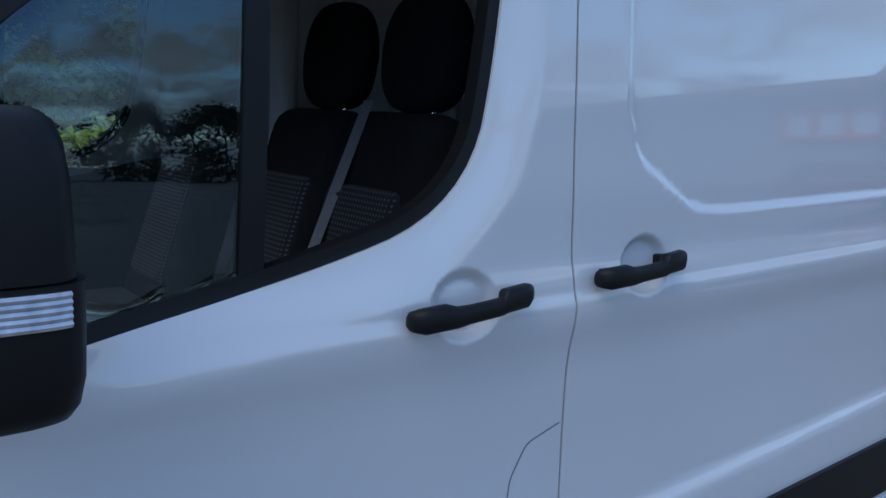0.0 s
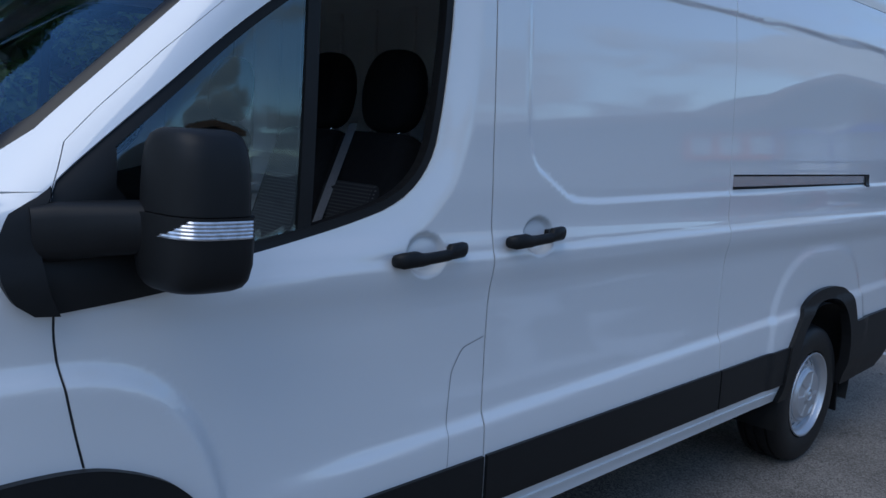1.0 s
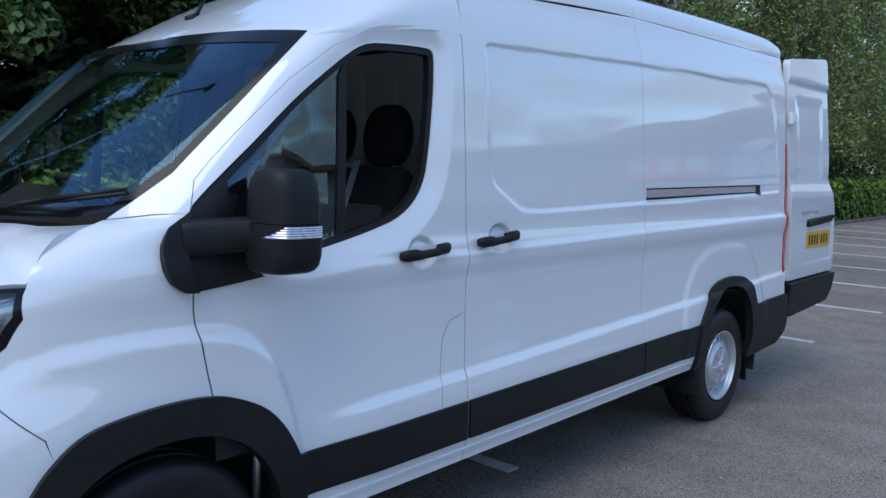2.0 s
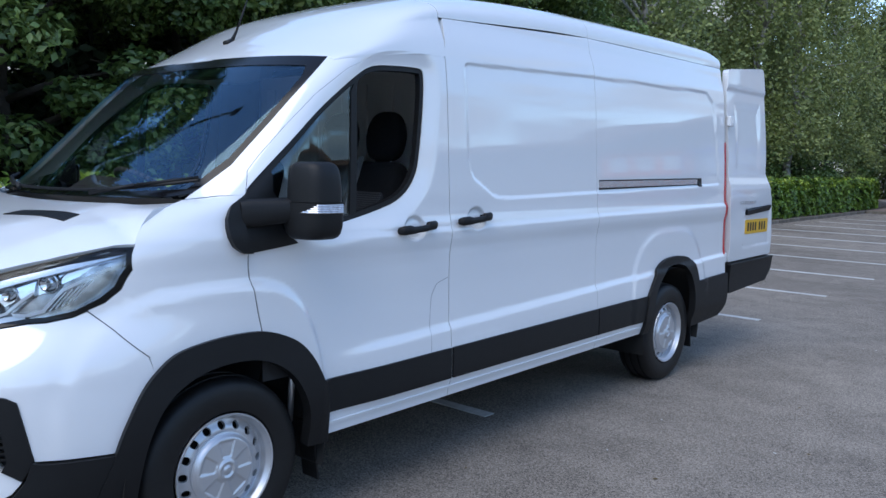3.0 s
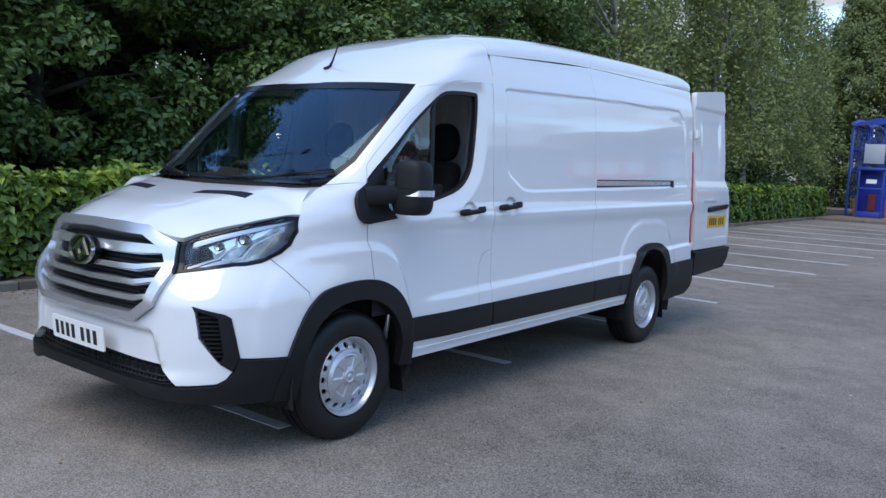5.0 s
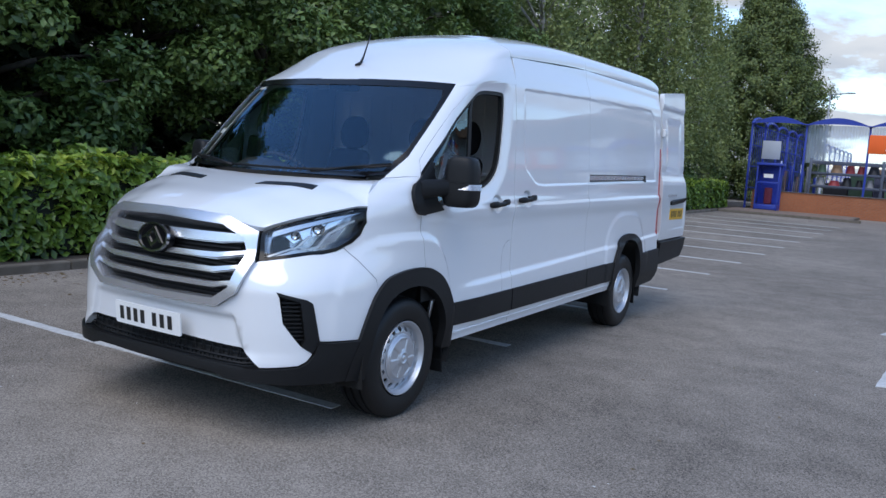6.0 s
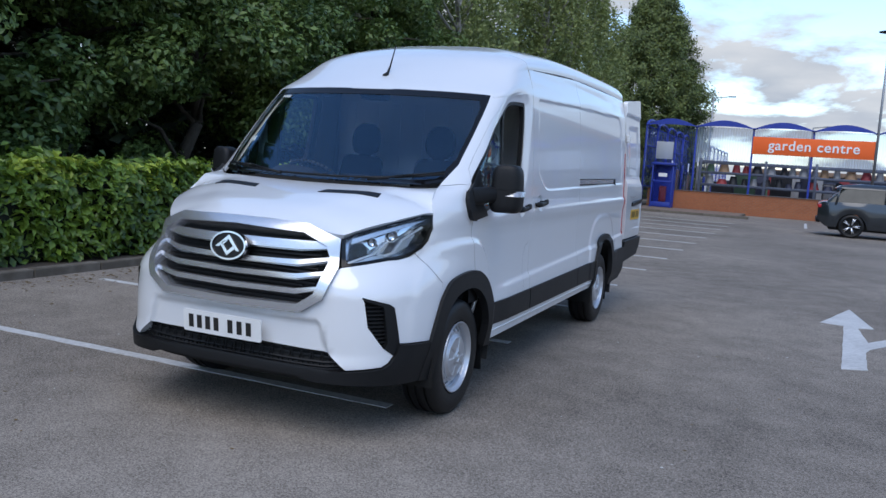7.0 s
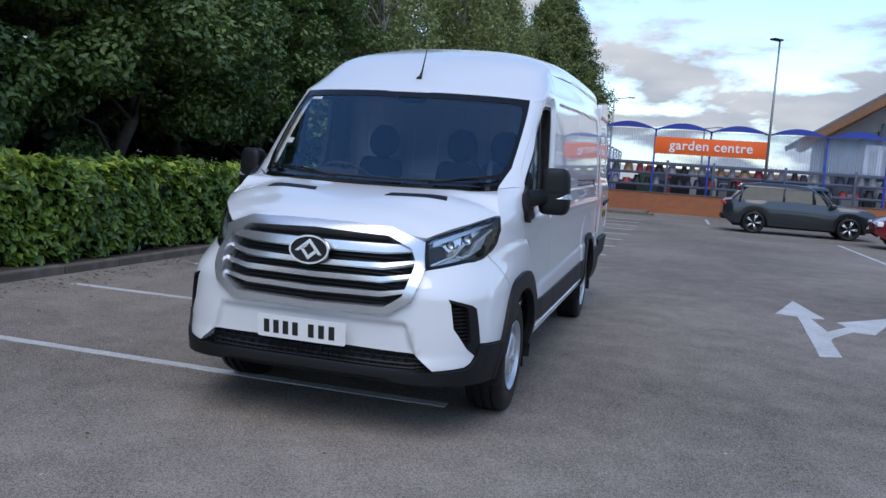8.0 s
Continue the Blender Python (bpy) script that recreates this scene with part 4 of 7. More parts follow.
def handle(y0, z0, long, s, owner):
    """A black pull handle over its cup, with a thicker key cover at its rear end."""
    z = lambda k: z0 + 0.07 * (k - 0.5) * long
    rows = [(0.0, 0.978, 0.006, 0.010), (0.015, 0.983, 0.014, 0.016), (0.08, 0.993, 0.016, 0.021), (0.24, 0.997, 0.016, 0.021), (0.32, 0.998, 0.013, 0.0175), (0.42, 0.998, 0.012, 0.0155), (0.6, 0.998, 0.012, 0.0155),
            (0.69, 0.997, 0.012, 0.0155), (0.72, 0.994, 0.016, 0.021), (0.92, 0.990, 0.016, 0.021), (0.985, 0.983, 0.012, 0.016), (1.0, 0.978, 0.006, 0.010)]
    bm = loft_y([(y0 + (k - 0.5) * long, x, z(k) + (0.003 if k >= 0.72 else -0.004 if 0.3 < k < 0.71 else 0), hw, hh) for k, x, hw, hh in rows], 14)
    for lo in (0.10, 0.82):
        box(bm, (0.94, y0 + (lo - 0.5) * long, z(lo) - 0.012), (0.985, y0 + (lo + 0.12 - 0.5) * long, z(lo) + 0.012), 0.004)
    part("door_handle", bm if s > 0 else mirrored(bm), PLASTIC, owner, "black plastic door handle")


for s, (front_door, sliding_door, rear_side) in zip((1, -1), doors):
    handle(1.035, 1.241, 0.255, s, front_door)
    handle(1.462, 1.268, 0.255, s, sliding_door)

# ---- door mirrors ----
def wing_mirror(s):
    m = s < 0
    flip = (lambda b: mirrored(b)) if m else (lambda b: b)
    base_wing = [sy_(0.035, 1.36), sy_(0.012, 1.32), sy_(0.01, 1.25), sy_(0.03, 1.212), sy_(0.062, 1.19), sy_(0.106, 1.187), sy_(0.1105, 1.41)]
    side = part_mesh("door_mirror", sheet(skin, base_wing, lift=0.030, edge=0.035, step=(0.02, 0.03), mirror=m), PLASTIC, van, "large black door mirror on a plastic base")
    base_door = [(0.110, 1.186), (0.335, 1.211), (0.26, 1.27), (0.235, 1.40), (0.225, 1.49), (0.21, 1.50), (0.1135, 1.405)]
    part_mesh("mirror_base", sheet(skin, [sy_(*p) for p in base_door], lift=0.010, edge=0.02, step=(0.03, 0.03), mirror=m), PLASTIC, side, "black sail-shaped mirror base")
    bm = loft_y([(0.06, 0.955, 1.335, 0.02, 0.05), (0.10, 0.965, 1.338, 0.035, 0.055), (0.18, 0.985, 1.345, 0.05, 0.052), (0.25, 1.02, 1.35, 0.06, 0.05), (0.31, 1.06, 1.35, 0.05, 0.045)], 16, 3)
    part("mirror_arm", flip(bm), PLASTIC, side, "black mirror arm")

    def shellish(low, high, rows, power):
        bm = bmesh.new()
        (x0, y0, z0), (x1, y1, z1) = low, high
        rings = []
        n = 28
        for t, k in rows:
            ring = []
            for j in range(n):
                a = 2 * math.pi * j / n
                c, sn = math.cos(a), math.sin(a)
                px = (x0 + x1) / 2 + (x1 - x0) / 2 * k * math.copysign(abs(c) ** (2 / power), c)
                py = (y0 + y1) / 2 + (y1 - y0) / 2 * (0.4 + 0.6 * k) * math.copysign(abs(sn) ** (2 / power), sn)
                pz = z0 + (z1 - z0) * t
                ring.append(bm.verts.new((px, py + 0.035 * (px - 1.1) / 0.1 * 0.5, pz)))
            rings.append(ring)
        for r0, r1 in zip(rings, rings[1:]):
            for j in range(n):
                bm.faces.new((r0[j], r0[(j + 1) % n], r1[(j + 1) % n], r1[j]))
        bm.faces.new(rings[0][::-1])
        bm.faces.new(rings[-1])
        bmesh.ops.recalc_face_normals(bm, faces=bm.faces)
        smooth_faces(bm, 60)
        return bm

    part("mirror_cap", flip(shellish((1.005, 0.235, 1.385), (1.19, 0.385, 1.54), [(0, 1.0), (0.3, 0.985), (0.6, 0.95), (0.8, 0.88), (0.92, 0.76), (0.98, 0.58), (1, 0.4)], 3.4)), PLASTIC, side, "black upper mirror cap")
    part("mirror_shell", flip(shellish((0.995, 0.228, 1.24), (1.195, 0.392, 1.383), [(0, 0.62), (0.05, 0.78), (0.15, 0.90), (0.35, 0.98), (0.7, 1.0), (1, 1.0)], 3.4)), PLASTIC, side, "black lower mirror housing")
    bm = bmesh.new()
    box(bm, (1.04, 0.374, 1.27), (1.15, 0.388, 1.49), 0.005)
    part("mirror_glass", flip(bm), CHROME, side, "mirror glass")
    # turn indicator: a clear ribbed strip wrapped round the outer front edge
    bm = bmesh.new()
    pts = []
    for k in range(25):
        a = radians(272 + 112 * k / 24)
        c, sn = math.cos(a), math.sin(a)
        px = 1.095 + 0.104 * math.copysign(abs(c) ** (2 / 3.4), c)
        py = 0.310 + 0.086 * math.copysign(abs(sn) ** (2 / 3.4), sn) + 0.0175 * (px - 1.1) / 0.1
        pts.append((px, py))
    for row in range(5):
        za = 1.3445 + 0.0068 * row
        zb = za + 0.0065
        vs = []
        for k, (px, py) in enumerate(pts[row * 2:]):
            ux, uy = pts[row * 2 + 2] if k == 0 else (px, py)      # the front end slants back
            if k in (1, 2):
                ux, uy = pts[row * 2 + 2 + (k - 1)]
                ux, uy = (ux + px) / 2, (uy + py) / 2
            ix, iy = 1.095 + (px - 1.095) * 0.9, 0.310 + (py - 0.310) * 0.9
            rx, ry = 1.095 + (px - 1.095) * 0.985, 0.310 + (py - 0.310) * 0.985
            sx, sy = 1.095 + (ux - 1.095) * 0.985, 0.310 + (uy - 0.310) * 0.985
            mx, my = (px + ux) / 2, (py + uy) / 2
            vs.append((bm.verts.new((rx, ry, za)), bm.verts.new((mx, my, (za + zb) / 2)), bm.verts.new((sx, sy, zb)), bm.verts.new((ix, iy, zb)), bm.verts.new((ix, iy, za))))
        for a, b in zip(vs, vs[1:]):
            for j in range(5):
                bm.faces.new((a[j], b[j], b[(j + 1) % 5], a[(j + 1) % 5]))
        bm.faces.new(vs[0])
        bm.faces.new(vs[-1][::-1])
    bmesh.ops.recalc_face_normals(bm, faces=bm.faces)
    part("indicator", flip(bm), INDICATOR, side, "clear ribbed turn indicator")


INDICATOR = material("indicator_lens", (0.90, 0.91, 0.94), 0.16, metal=0.6, vary=1.0, grain=60, second=(0.40, 0.41, 0.44), coat=1.0)
wing_mirror(1)
wing_mirror(-1)

# ---- wheels ----
TREAD = [(-0.085, 0.208), (-0.112, 0.228), (-0.120, 0.262), (-0.119, 0.30), (-0.112, 0.328), (-0.098, 0.345), (-0.080, 0.352), (-0.062, 0.355), (-0.060, 0.345), (-0.050, 0.345), (-0.048, 0.356), (-0.012, 0.357), (-0.010, 0.346), (0.0, 0.346)]
TREAD = TREAD + [(-x, r) for x, r in TREAD[-2::-1]]


def wheel(s, y):
    """Steel wheel with a ring of round holes, a silver cap with a star pressing, and a tyre."""
    centre = (s * 0.845, y, 0.352)
    put = Matrix.Translation(centre) @ Matrix.Diagonal((s, 1, 1, 1))
    add = lambda pname, bm, mat, label, owner: part(pname, bm, mat, owner, label)

    def laid(bm):
        bm.transform(put)
        if s < 0:
            bmesh.ops.reverse_faces(bm, faces=bm.faces)
        return bm

    tyre = add("wheel", laid(lathe(TREAD, 72)), TYRE, "black tyre on a silver steel wheel", van)
    bm = lathe([(0.112, 0.219), (0.117, 0.2165), (0.116, 0.211), (0.104, 0.206), (0.096, 0.199), (0.090, 0.196), (0.060, 0.193), (0.02, 0.190), (-0.09, 0.190), (-0.10, 0.215)], 56)
    add("rim", laid(bm), STEEL, "silver rim flange", tyre)
    # pierced disc
    holes = [[(0.168 * math.cos(a0) + 0.0165 * math.cos(b), 0.168 * math.sin(a0) + 0.0165 * math.sin(b)) for b in [2 * math.pi * q / 10 for q in range(10)]][::-1] for a0 in [2 * math.pi * k / 16 for k in range(16)]]
    ring = [(0.194 * math.cos(2 * math.pi * k / 48), 0.194 * math.sin(2 * math.pi * k / 48)) for k in range(48)]
    hub = [(0.13 * math.cos(2 * math.pi * k / 40), 0.13 * math.sin(2 * math.pi * k / 40)) for k in range(40)][::-1]

    def disc(a, b):
        r = np.hypot(a, b)
        return np.stack((0.066 + 0.020 * smooth(0.194, 0.15, r), a, b), -1)

    me = sheet(disc, ring, holes + [hub], edge=0.012, step=(0.05, 0.05))
    me.transform(put)
    if s < 0:
        me.flip_normals()
    part_mesh("wheel_disc", me, STEEL, tyre, "silver wheel disc pierced by round holes")

    def cap(a, b):
        r, th = np.hypot(a, b), np.arctan2(b, a)
        turn = (th + 0.35) % (2 * np.pi / 5) - np.pi / 5
        along, across = r * np.cos(turn), np.abs(r * np.sin(turn))
        spoke = smooth(0.003, -0.003, across - 0.018 - 0.28 * (along - 0.045)) * smooth(0.046, 0.050, along) * smooth(0.113, 0.107, along)
        return np.stack((0.092 + 0.018 * smooth(0.142, 0.118, r) + 0.006 * smooth(0.13, 0.0, r) - 0.0045 * spoke + 0.006 * smooth(0.042, 0.034, r) - 0.005 * smooth(0.028, 0.024, r) * smooth(0.012, 0.016, r), a, b), -1)

    rim_line = [(0.142 * math.cos(2 * math.pi * k / 60), 0.142 * math.sin(2 * math.pi * k / 60)) for k in range(60)]
    me = sheet(cap, rim_line, edge=0.02, step=(0.0055, 0.0055))
    me.transform(put)
    if s < 0:
        me.flip_normals()
    part_mesh("hub_cap", me, STEEL, tyre, "silver hub cap with a pressed star")
    add("brake_drum", laid(lathe([(0.03, 0.0), (0.03, 0.187), (-0.08, 0.187), (-0.08, 0)], 40)), UNDER, "dark brake behind the wheel", tyre)
    return tyre


for s in (1, -1):
    for y in (0.0, 3.76):
        wheel(s, y)
        # arch liner
        bm = bmesh.new()
        rows = []
        for k in range(25):
            a = radians(-15 + 210 * k / 24)
            rows.append([bm.verts.new((s * x, y + 0.02 + 0.45 * math.cos(a), 0.37 + 0.46 * math.sin(a))) for x in (0.60, 0.985)])
        for a, b in zip(rows, rows[1:]):
            f = bm.faces.new((a[0], a[1], b[1], b[0]))
            f.smooth = True
        cap = [r[0] for r in rows]
        bm.faces.new(cap)
        part("arch_liner", bm, UNDER, van, "black wheel-arch liner")
        bm = bmesh.new()
        back = y + (0.435 if y < 1 else 0.41)
        box(bm, (s * 0.84 if s > 0 else -0.945, back, 0.17), (0.945 if s > 0 else -0.84, back + 0.012, 0.42), 0.004, Matrix.Translation((0, back, 0.4)) @ Matrix.Rotation(radians(8), 4, "X") @ Matrix.Translation((0, -back, -0.4)))
        part("mud_flap", bm, PLASTIC, van, "black mud flap")
    bm = bmesh.new()
    for a, b in (((0.84, 0.395, 0.43), (0.93, 0.34, 0.68)),):
        rod(bm, (s * a[0], a[1], a[2]), (s * b[0], b[1], b[2]), 0.014, sides=8)
    part("arch_bracket", bm, SATIN, van, "bare metal edge inside the front arch")

# ---- wipers, aerial ----
def on_skin(x, z, lift):
    p = skin(np.array([at_x(abs(x), z)]), np.array([z]))[0]
    return Vector((math.copysign(p[0], x), p[1] - lift * 0.75, z + lift * 0.65))


for pivot, tip, low in ((0.40, 0.80, -0.18), (-0.20, 0.30, -0.74)):
    bm = bmesh.new()
    a, b = on_skin(pivot, 1.388, 0.015), on_skin(tip if pivot > 0 else low, 1.452 if pivot > 0 else 1.42, 0.03)
    mid = on_skin((pivot + (tip if pivot > 0 else low)) / 2, 1.412, 0.035)
    rod(bm, a, mid, 0.008, 0.007, 8)
    rod(bm, mid, b, 0.007, 0.005, 8)
    part("wiper_arm", bm, PLASTIC, van, "black wiper arm")
    bm = bmesh.new()
    lo = low if pivot < 0 else 0.18
    hi = tip if pivot > 0 else 0.22
    rows = [on_skin(lo + (hi - lo) * k / 8, 1.392 + 0.055 * (abs(lo + (hi - lo) * k / 8) / 0.8) ** 3, 0.02) for k in range(9)]
    rings = [[bm.verts.new(p + Vector((0, 0.007 * math.cos(a), 0.007 * math.sin(a)))) for a in [math.pi * j / 3 for j in range(6)]] for p in rows]
    for r0, r1 in zip(rings, rings[1:]):
        for j in range(6):
            bm.faces.new((r0[j], r1[j], r1[(j + 1) % 6], r0[(j + 1) % 6]))
    bm.faces.new(rings[0])
    bm.faces.new(rings[-1][::-1])
    bmesh.ops.recalc_face_normals(bm, faces=bm.faces)
    part("wiper_blade", bm, PLASTIC, van, "black wiper blade")
bm = bmesh.new()
rod(bm, (0, 0.655, 2.108), (0, 0.69, 2.135), 0.022, 0.012, 12)
rod(bm, (0, 0.685, 2.128), (0.004, 0.715, 2.185), 0.010, 0.007, 10)
rod(bm, (0.004, 0.713, 2.182), (0.01, 0.775, 2.345), 0.006, 0.0035, 8)
part("aerial", bm, PLASTIC, van, "short black roof aerial")

# ---- rear door, swung open, tail lamp, hinges ----
DOOR_POCKET = rounded([(4.86, 1.52), (5.42, 1.50), (5.46, 2.12), (4.86, 2.10)], 0.05, 4)


def rear_leaf(y, z):
    y, z = np.broadcast_arrays(np.asarray(y, float), np.asarray(z, float))
    x = 0.955 - 0.075 * smooth(1.5, 2.5, z) + 0.03 * smooth(1.52, 1.38, z) * smooth(0.6, 1.0, z)
    x = x - 0.007 * smooth(0.0, -0.09, sdf(DOOR_POCKET, y, z)) + 0.015 * smooth(2.17, 2.22, z) - 0.012 * smooth(0.0, -0.02, np.maximum(np.abs(y - 5.36) - 0.31, np.abs(z - 1.06) - 0.17))
    return np.stack((x, y, z), -1)


leaf = rounded([(4.79, 0.79), (5.735, 0.80), (5.66, 1.30), (5.55, 1.52), (5.56, 2.15), (5.52, 2.42), (4.74, 2.345), (4.715, 2.0), (4.72, 1.4)], [0.01, 0.02, 0.05, 0.05, 0.05, 0.06, 0.06, 0.1, 0.1], 4)
rear_door = part_mesh("rear_door", sheet(rear_leaf, leaf, edge=0.05, step=(0.03, 0.025)), PAINT, van, "white rear door swung open beside the van")
part_mesh("door_inner", sheet(rear_leaf, leaf, lift=-0.05, edge=0, step=(0.1, 0.1), flip=True), LINING, rear_door, "grey inside of the rear door")
foot = rounded([(4.80, 0.53), (5.62, 0.57), (5.73, 0.66), (5.745, 0.785), (4.79, 0.775)], [0.03, 0.05, 0.05, 0.01, 0.01], 4)
part_mesh("door_bumper", sheet(rear_leaf, foot, lift=0.03, edge=0.09, step=(0.06, 0.05)), PLASTIC, rear_door, "black plastic bumper section")
grip = rounded([(5.09, 1.165), (5.60, 1.195), (5.60, 1.245), (5.09, 1.215)], 0.015, 3)
part_mesh("door_grip", sheet(rear_leaf, grip, lift=0.022, edge=0.03, step=(0.1, 0.03)), PLASTIC, rear_door, "black rear door grip")
plate_on(lambda y, z: rear_leaf(y, z + 0.09 * (y - 5.36) * 0), (5.10, 1.005), (5.61, 1.125), PLATE_YELLOW, rear_door, SEVEN, "yellow rear number plate with black characters")
for k in range(7):
    y0 = 4.94 + 0.052 * k
    part_mesh("badge_mark", sheet(rear_leaf, [(y0, 1.262), (y0 + 0.034, 1.262), (y0 + 0.034, 1.286), (y0, 1.286)], lift=0.004, edge=0.004, step=(0.1, 0.1)), SATIN, rear_door, "small silver badge mark")
lamp = part_mesh("tail_lamp", sheet(lambda y, z: skin(y, z), [(4.695, 0.86), (4.726, 0.87), (4.702, 1.40), (4.684, 1.76), (4.664, 1.74), (4.668, 1.40)], lift=0.004, edge=0.06, step=(0.05, 0.05)), RED_LENS, van, "tall narrow red tail lamp")
part_mesh("tail_lamp", sheet(lambda y, z: skin(y, z), [(4.695, 0.86), (4.726, 0.87), (4.702, 1.40), (4.684, 1.76), (4.664, 1.74), (4.668, 1.40)], lift=0.004, edge=0.06, step=(0.05, 0.05), mirror=True), RED_LENS, van, "tall narrow red tail lamp")
for z in (0.83, 1.93):
    bm = bmesh.new()
    box(bm, (0.93, 4.69, z - 0.04), (0.965, 4.765, z + 0.04), 0.006)
    box(bm, (0.962, 4.72, z - 0.024), (0.972, 4.75, z + 0.024), 0.002)
    part("door_hinge", bm, PAINT, van, "white door hinge")
part("rear_door", boxes(((-0.93, 4.69, 0.75), (-0.02, 4.74, 2.34)), bevel=0.02), PAINT, van, "white rear door, closed")
part("rear_bumper", boxes(((-0.92, 4.62, 0.38), (0.92, 4.80, 0.72)), bevel=0.03), PLASTIC, van, "black rear bumper")

# ---- cab ----
def soft_box(low, high, bevel, m=None):
    bm = bmesh.new()
    box(bm, low, high, bevel, m, 4)
    smooth_faces(bm, 60)
    return bm


def seat(x, label):
    """A cab seat with cushion, reclined back with a dotted panel, headrest on two chrome posts."""
    lean = Matrix.Translation((x, 1.02, 0.95)) @ Matrix.Rotation(radians(-18), 4, "X")
    chair = part("cab_seat", soft_box((x - 0.225, 0.52, 0.78), (x + 0.225, 1.08, 0.97), 0.06), FABRIC, van, label)
    bm = soft_box((-0.2, -0.06, -0.08), (0.2, 0.07, 0.625), 0.06)
    for v in bm.verts:      # narrower towards the top
        v.co.x *= 1.08 - 0.22 * max(0.0, v.co.z) / 0.6
    bm.transform(lean)
    part("backrest", bm, FABRIC, chair, "black fabric backrest")
    part("back_panel", soft_box((-0.135, -0.078, 0.06), (0.135, -0.02, 0.45), 0.03, lean), WEAVE, chair, "dotted grey fabric panel")
    part("seat_panel", soft_box((x - 0.15, 0.56, 0.955), (x + 0.15, 0.96, 0.98), 0.012), WEAVE, chair, "dotted grey cushion panel")
    bm = bmesh.new()
    bmesh.ops.create_uvsphere(bm, u_segments=28, v_segments=18, radius=1)
    for v in bm.verts:
        q = [math.copysign(abs(c) ** 0.62, c) for c in v.co]
        taper = 1 - 0.30 * max(0.0, q[2]) ** 1.5 - 0.10 * max(0.0, -q[2])
        v.co = Vector((x + 0.122 * q[0] * taper, 1.245 + 0.058 * q[1] + 0.012 * q[2], 1.674 + 0.128 * q[2]))
    for f in bm.faces:
        f.smooth = True
    part("headrest", bm, FABRIC, chair, "black padded headrest")
    for dx in (-0.05, 0.05):
        bm = bmesh.new()
        rod(bm, (x + dx, 1.215, 1.49), (x + dx, 1.24, 1.60), 0.006, sides=10)
        part("headrest_post", bm, CHROME, chair, "chrome headrest post")
    return chair


for x, label in ((0.55, "black fabric outer passenger seat"), (0.20, "black fabric middle seat"), (-0.45, "black fabric driver's seat")):
    seat(x, label)
bm = bmesh.new()
rows = [((0.435, 1.165, 1.57), (0.475, 1.165, 1.57)), ((0.445, 1.095, 1.42), (0.485, 1.095, 1.415)), ((0.455, 0.99, 1.18), (0.495, 0.985, 1.17)), ((0.46, 0.90, 1.02), (0.50, 0.90, 1.01))]
vs = [(bm.verts.new(a), bm.verts.new(b)) for a, b in rows]
for a, b in zip(vs, vs[1:]):
    bm.faces.new((a[0], a[1], b[1], b[0]))
bmesh.ops.solidify(bm, geom=bm.faces[:], thickness=0.003)
part("seat_belt", bm, BELT, van, "grey seat belt across the middle seat")
bulkhead = part("bulkhead", boxes(((-0.86, 1.50, 0.6), (0.86, 1.52, 2.06))), LINING, van, "grey ribbed bulkhead behind the seats")
for k in range(8):
    part("rib", boxes(((-0.78 + k * 0.21, 1.485, 0.7), (-0.70 + k * 0.21, 1.502, 1.98)), bevel=0.006), LINING, bulkhead)
for z in (1.25, 1.40):
    part("cross_rib", boxes(((-0.85, 1.476, z), (0.85, 1.502, z + 0.03)), bevel=0.005), LINING, bulkhead)
part_mesh("headlining", sheet(lambda v, y: cab_top(v, y) * (0.985, 1, 1) - (0, 0, 0.05), [(-0.98, 0.56), (0.98, 0.56), (0.98, 1.5), (-0.98, 1.5)], edge=0, step=(0.1, 0.1), flip=True), LINING, van, "pale grey headlining")
for s in (1, -1):
    m = s < 0
    part_mesh("pillar_trim", sheet(skin, [(1.16, 1.30), (1.49, 1.30), (1.49, 2.04), (1.185, 2.0)], lift=-0.05, edge=0.02, step=(0.1, 0.06), mirror=m, flip=True), GREY_TRIM, van, "mid-grey pillar trim behind the door")
    # same trim both sides: near one darkened, far one pale as if lit
    rim_x = 0.872 if s > 0 else 0.795
    part_mesh("pillar_trim", sheet(skin, [fx(rim_x - 0.003, 1.44), sy_(0.17, 1.46), sy_(0.36, 1.66), sy_(0.56, 1.83), sy_(0.70, 1.92), fx(rim_x - 0.01, 1.97), fx(rim_x, 1.79)], lift=-0.035, edge=0.01, step=(0.05, 0.05), mirror=m, flip=True), GREY_TRIM if s > 0 else LINING, van, "windscreen pillar trim, darkened on the near side, pale as lit on the far side")
    part_mesh("door_lining", sheet(skin, [(0.20, 0.66), (1.26, 0.66), (1.26, 1.36), (1.0, 1.34), (0.60, 1.255), (0.20, 1.21)], lift=-0.06, edge=0.02, step=(0.1, 0.06), mirror=m, flip=True), DARK_TRIM, van, "dark door lining")
bm = bmesh.new()
rows = []
for x in np.linspace(-0.88, 0.88, 23):
    bulge = 0.085 * math.exp(-((x + 0.43) / 0.20) ** 4)
    curve = 0.20 * (abs(x) / 0.9) ** 2.4
    rows.append([bm.verts.new(p) for p in ((x, -0.12 + curve, 1.33), (x, 0.02 + curve * 0.9, 1.352), (x, 0.16 + curve * 0.5, 1.362 + bulge), (x, 0.28 + curve * 0.3, 1.35 + bulge), (x, 0.34 + curve * 0.2, 1.29), (x, 0.34 + curve * 0.2, 1.05), (x, 0.27, 0.85), (x, 0.2, 0.64))])
for a, b in zip(rows, rows[1:]):
    for j in range(7):
        f = bm.faces.new((a[j], b[j], b[j + 1], a[j + 1]))
        f.smooth = True
bmesh.ops.recalc_face_normals(bm, faces=bm.faces)
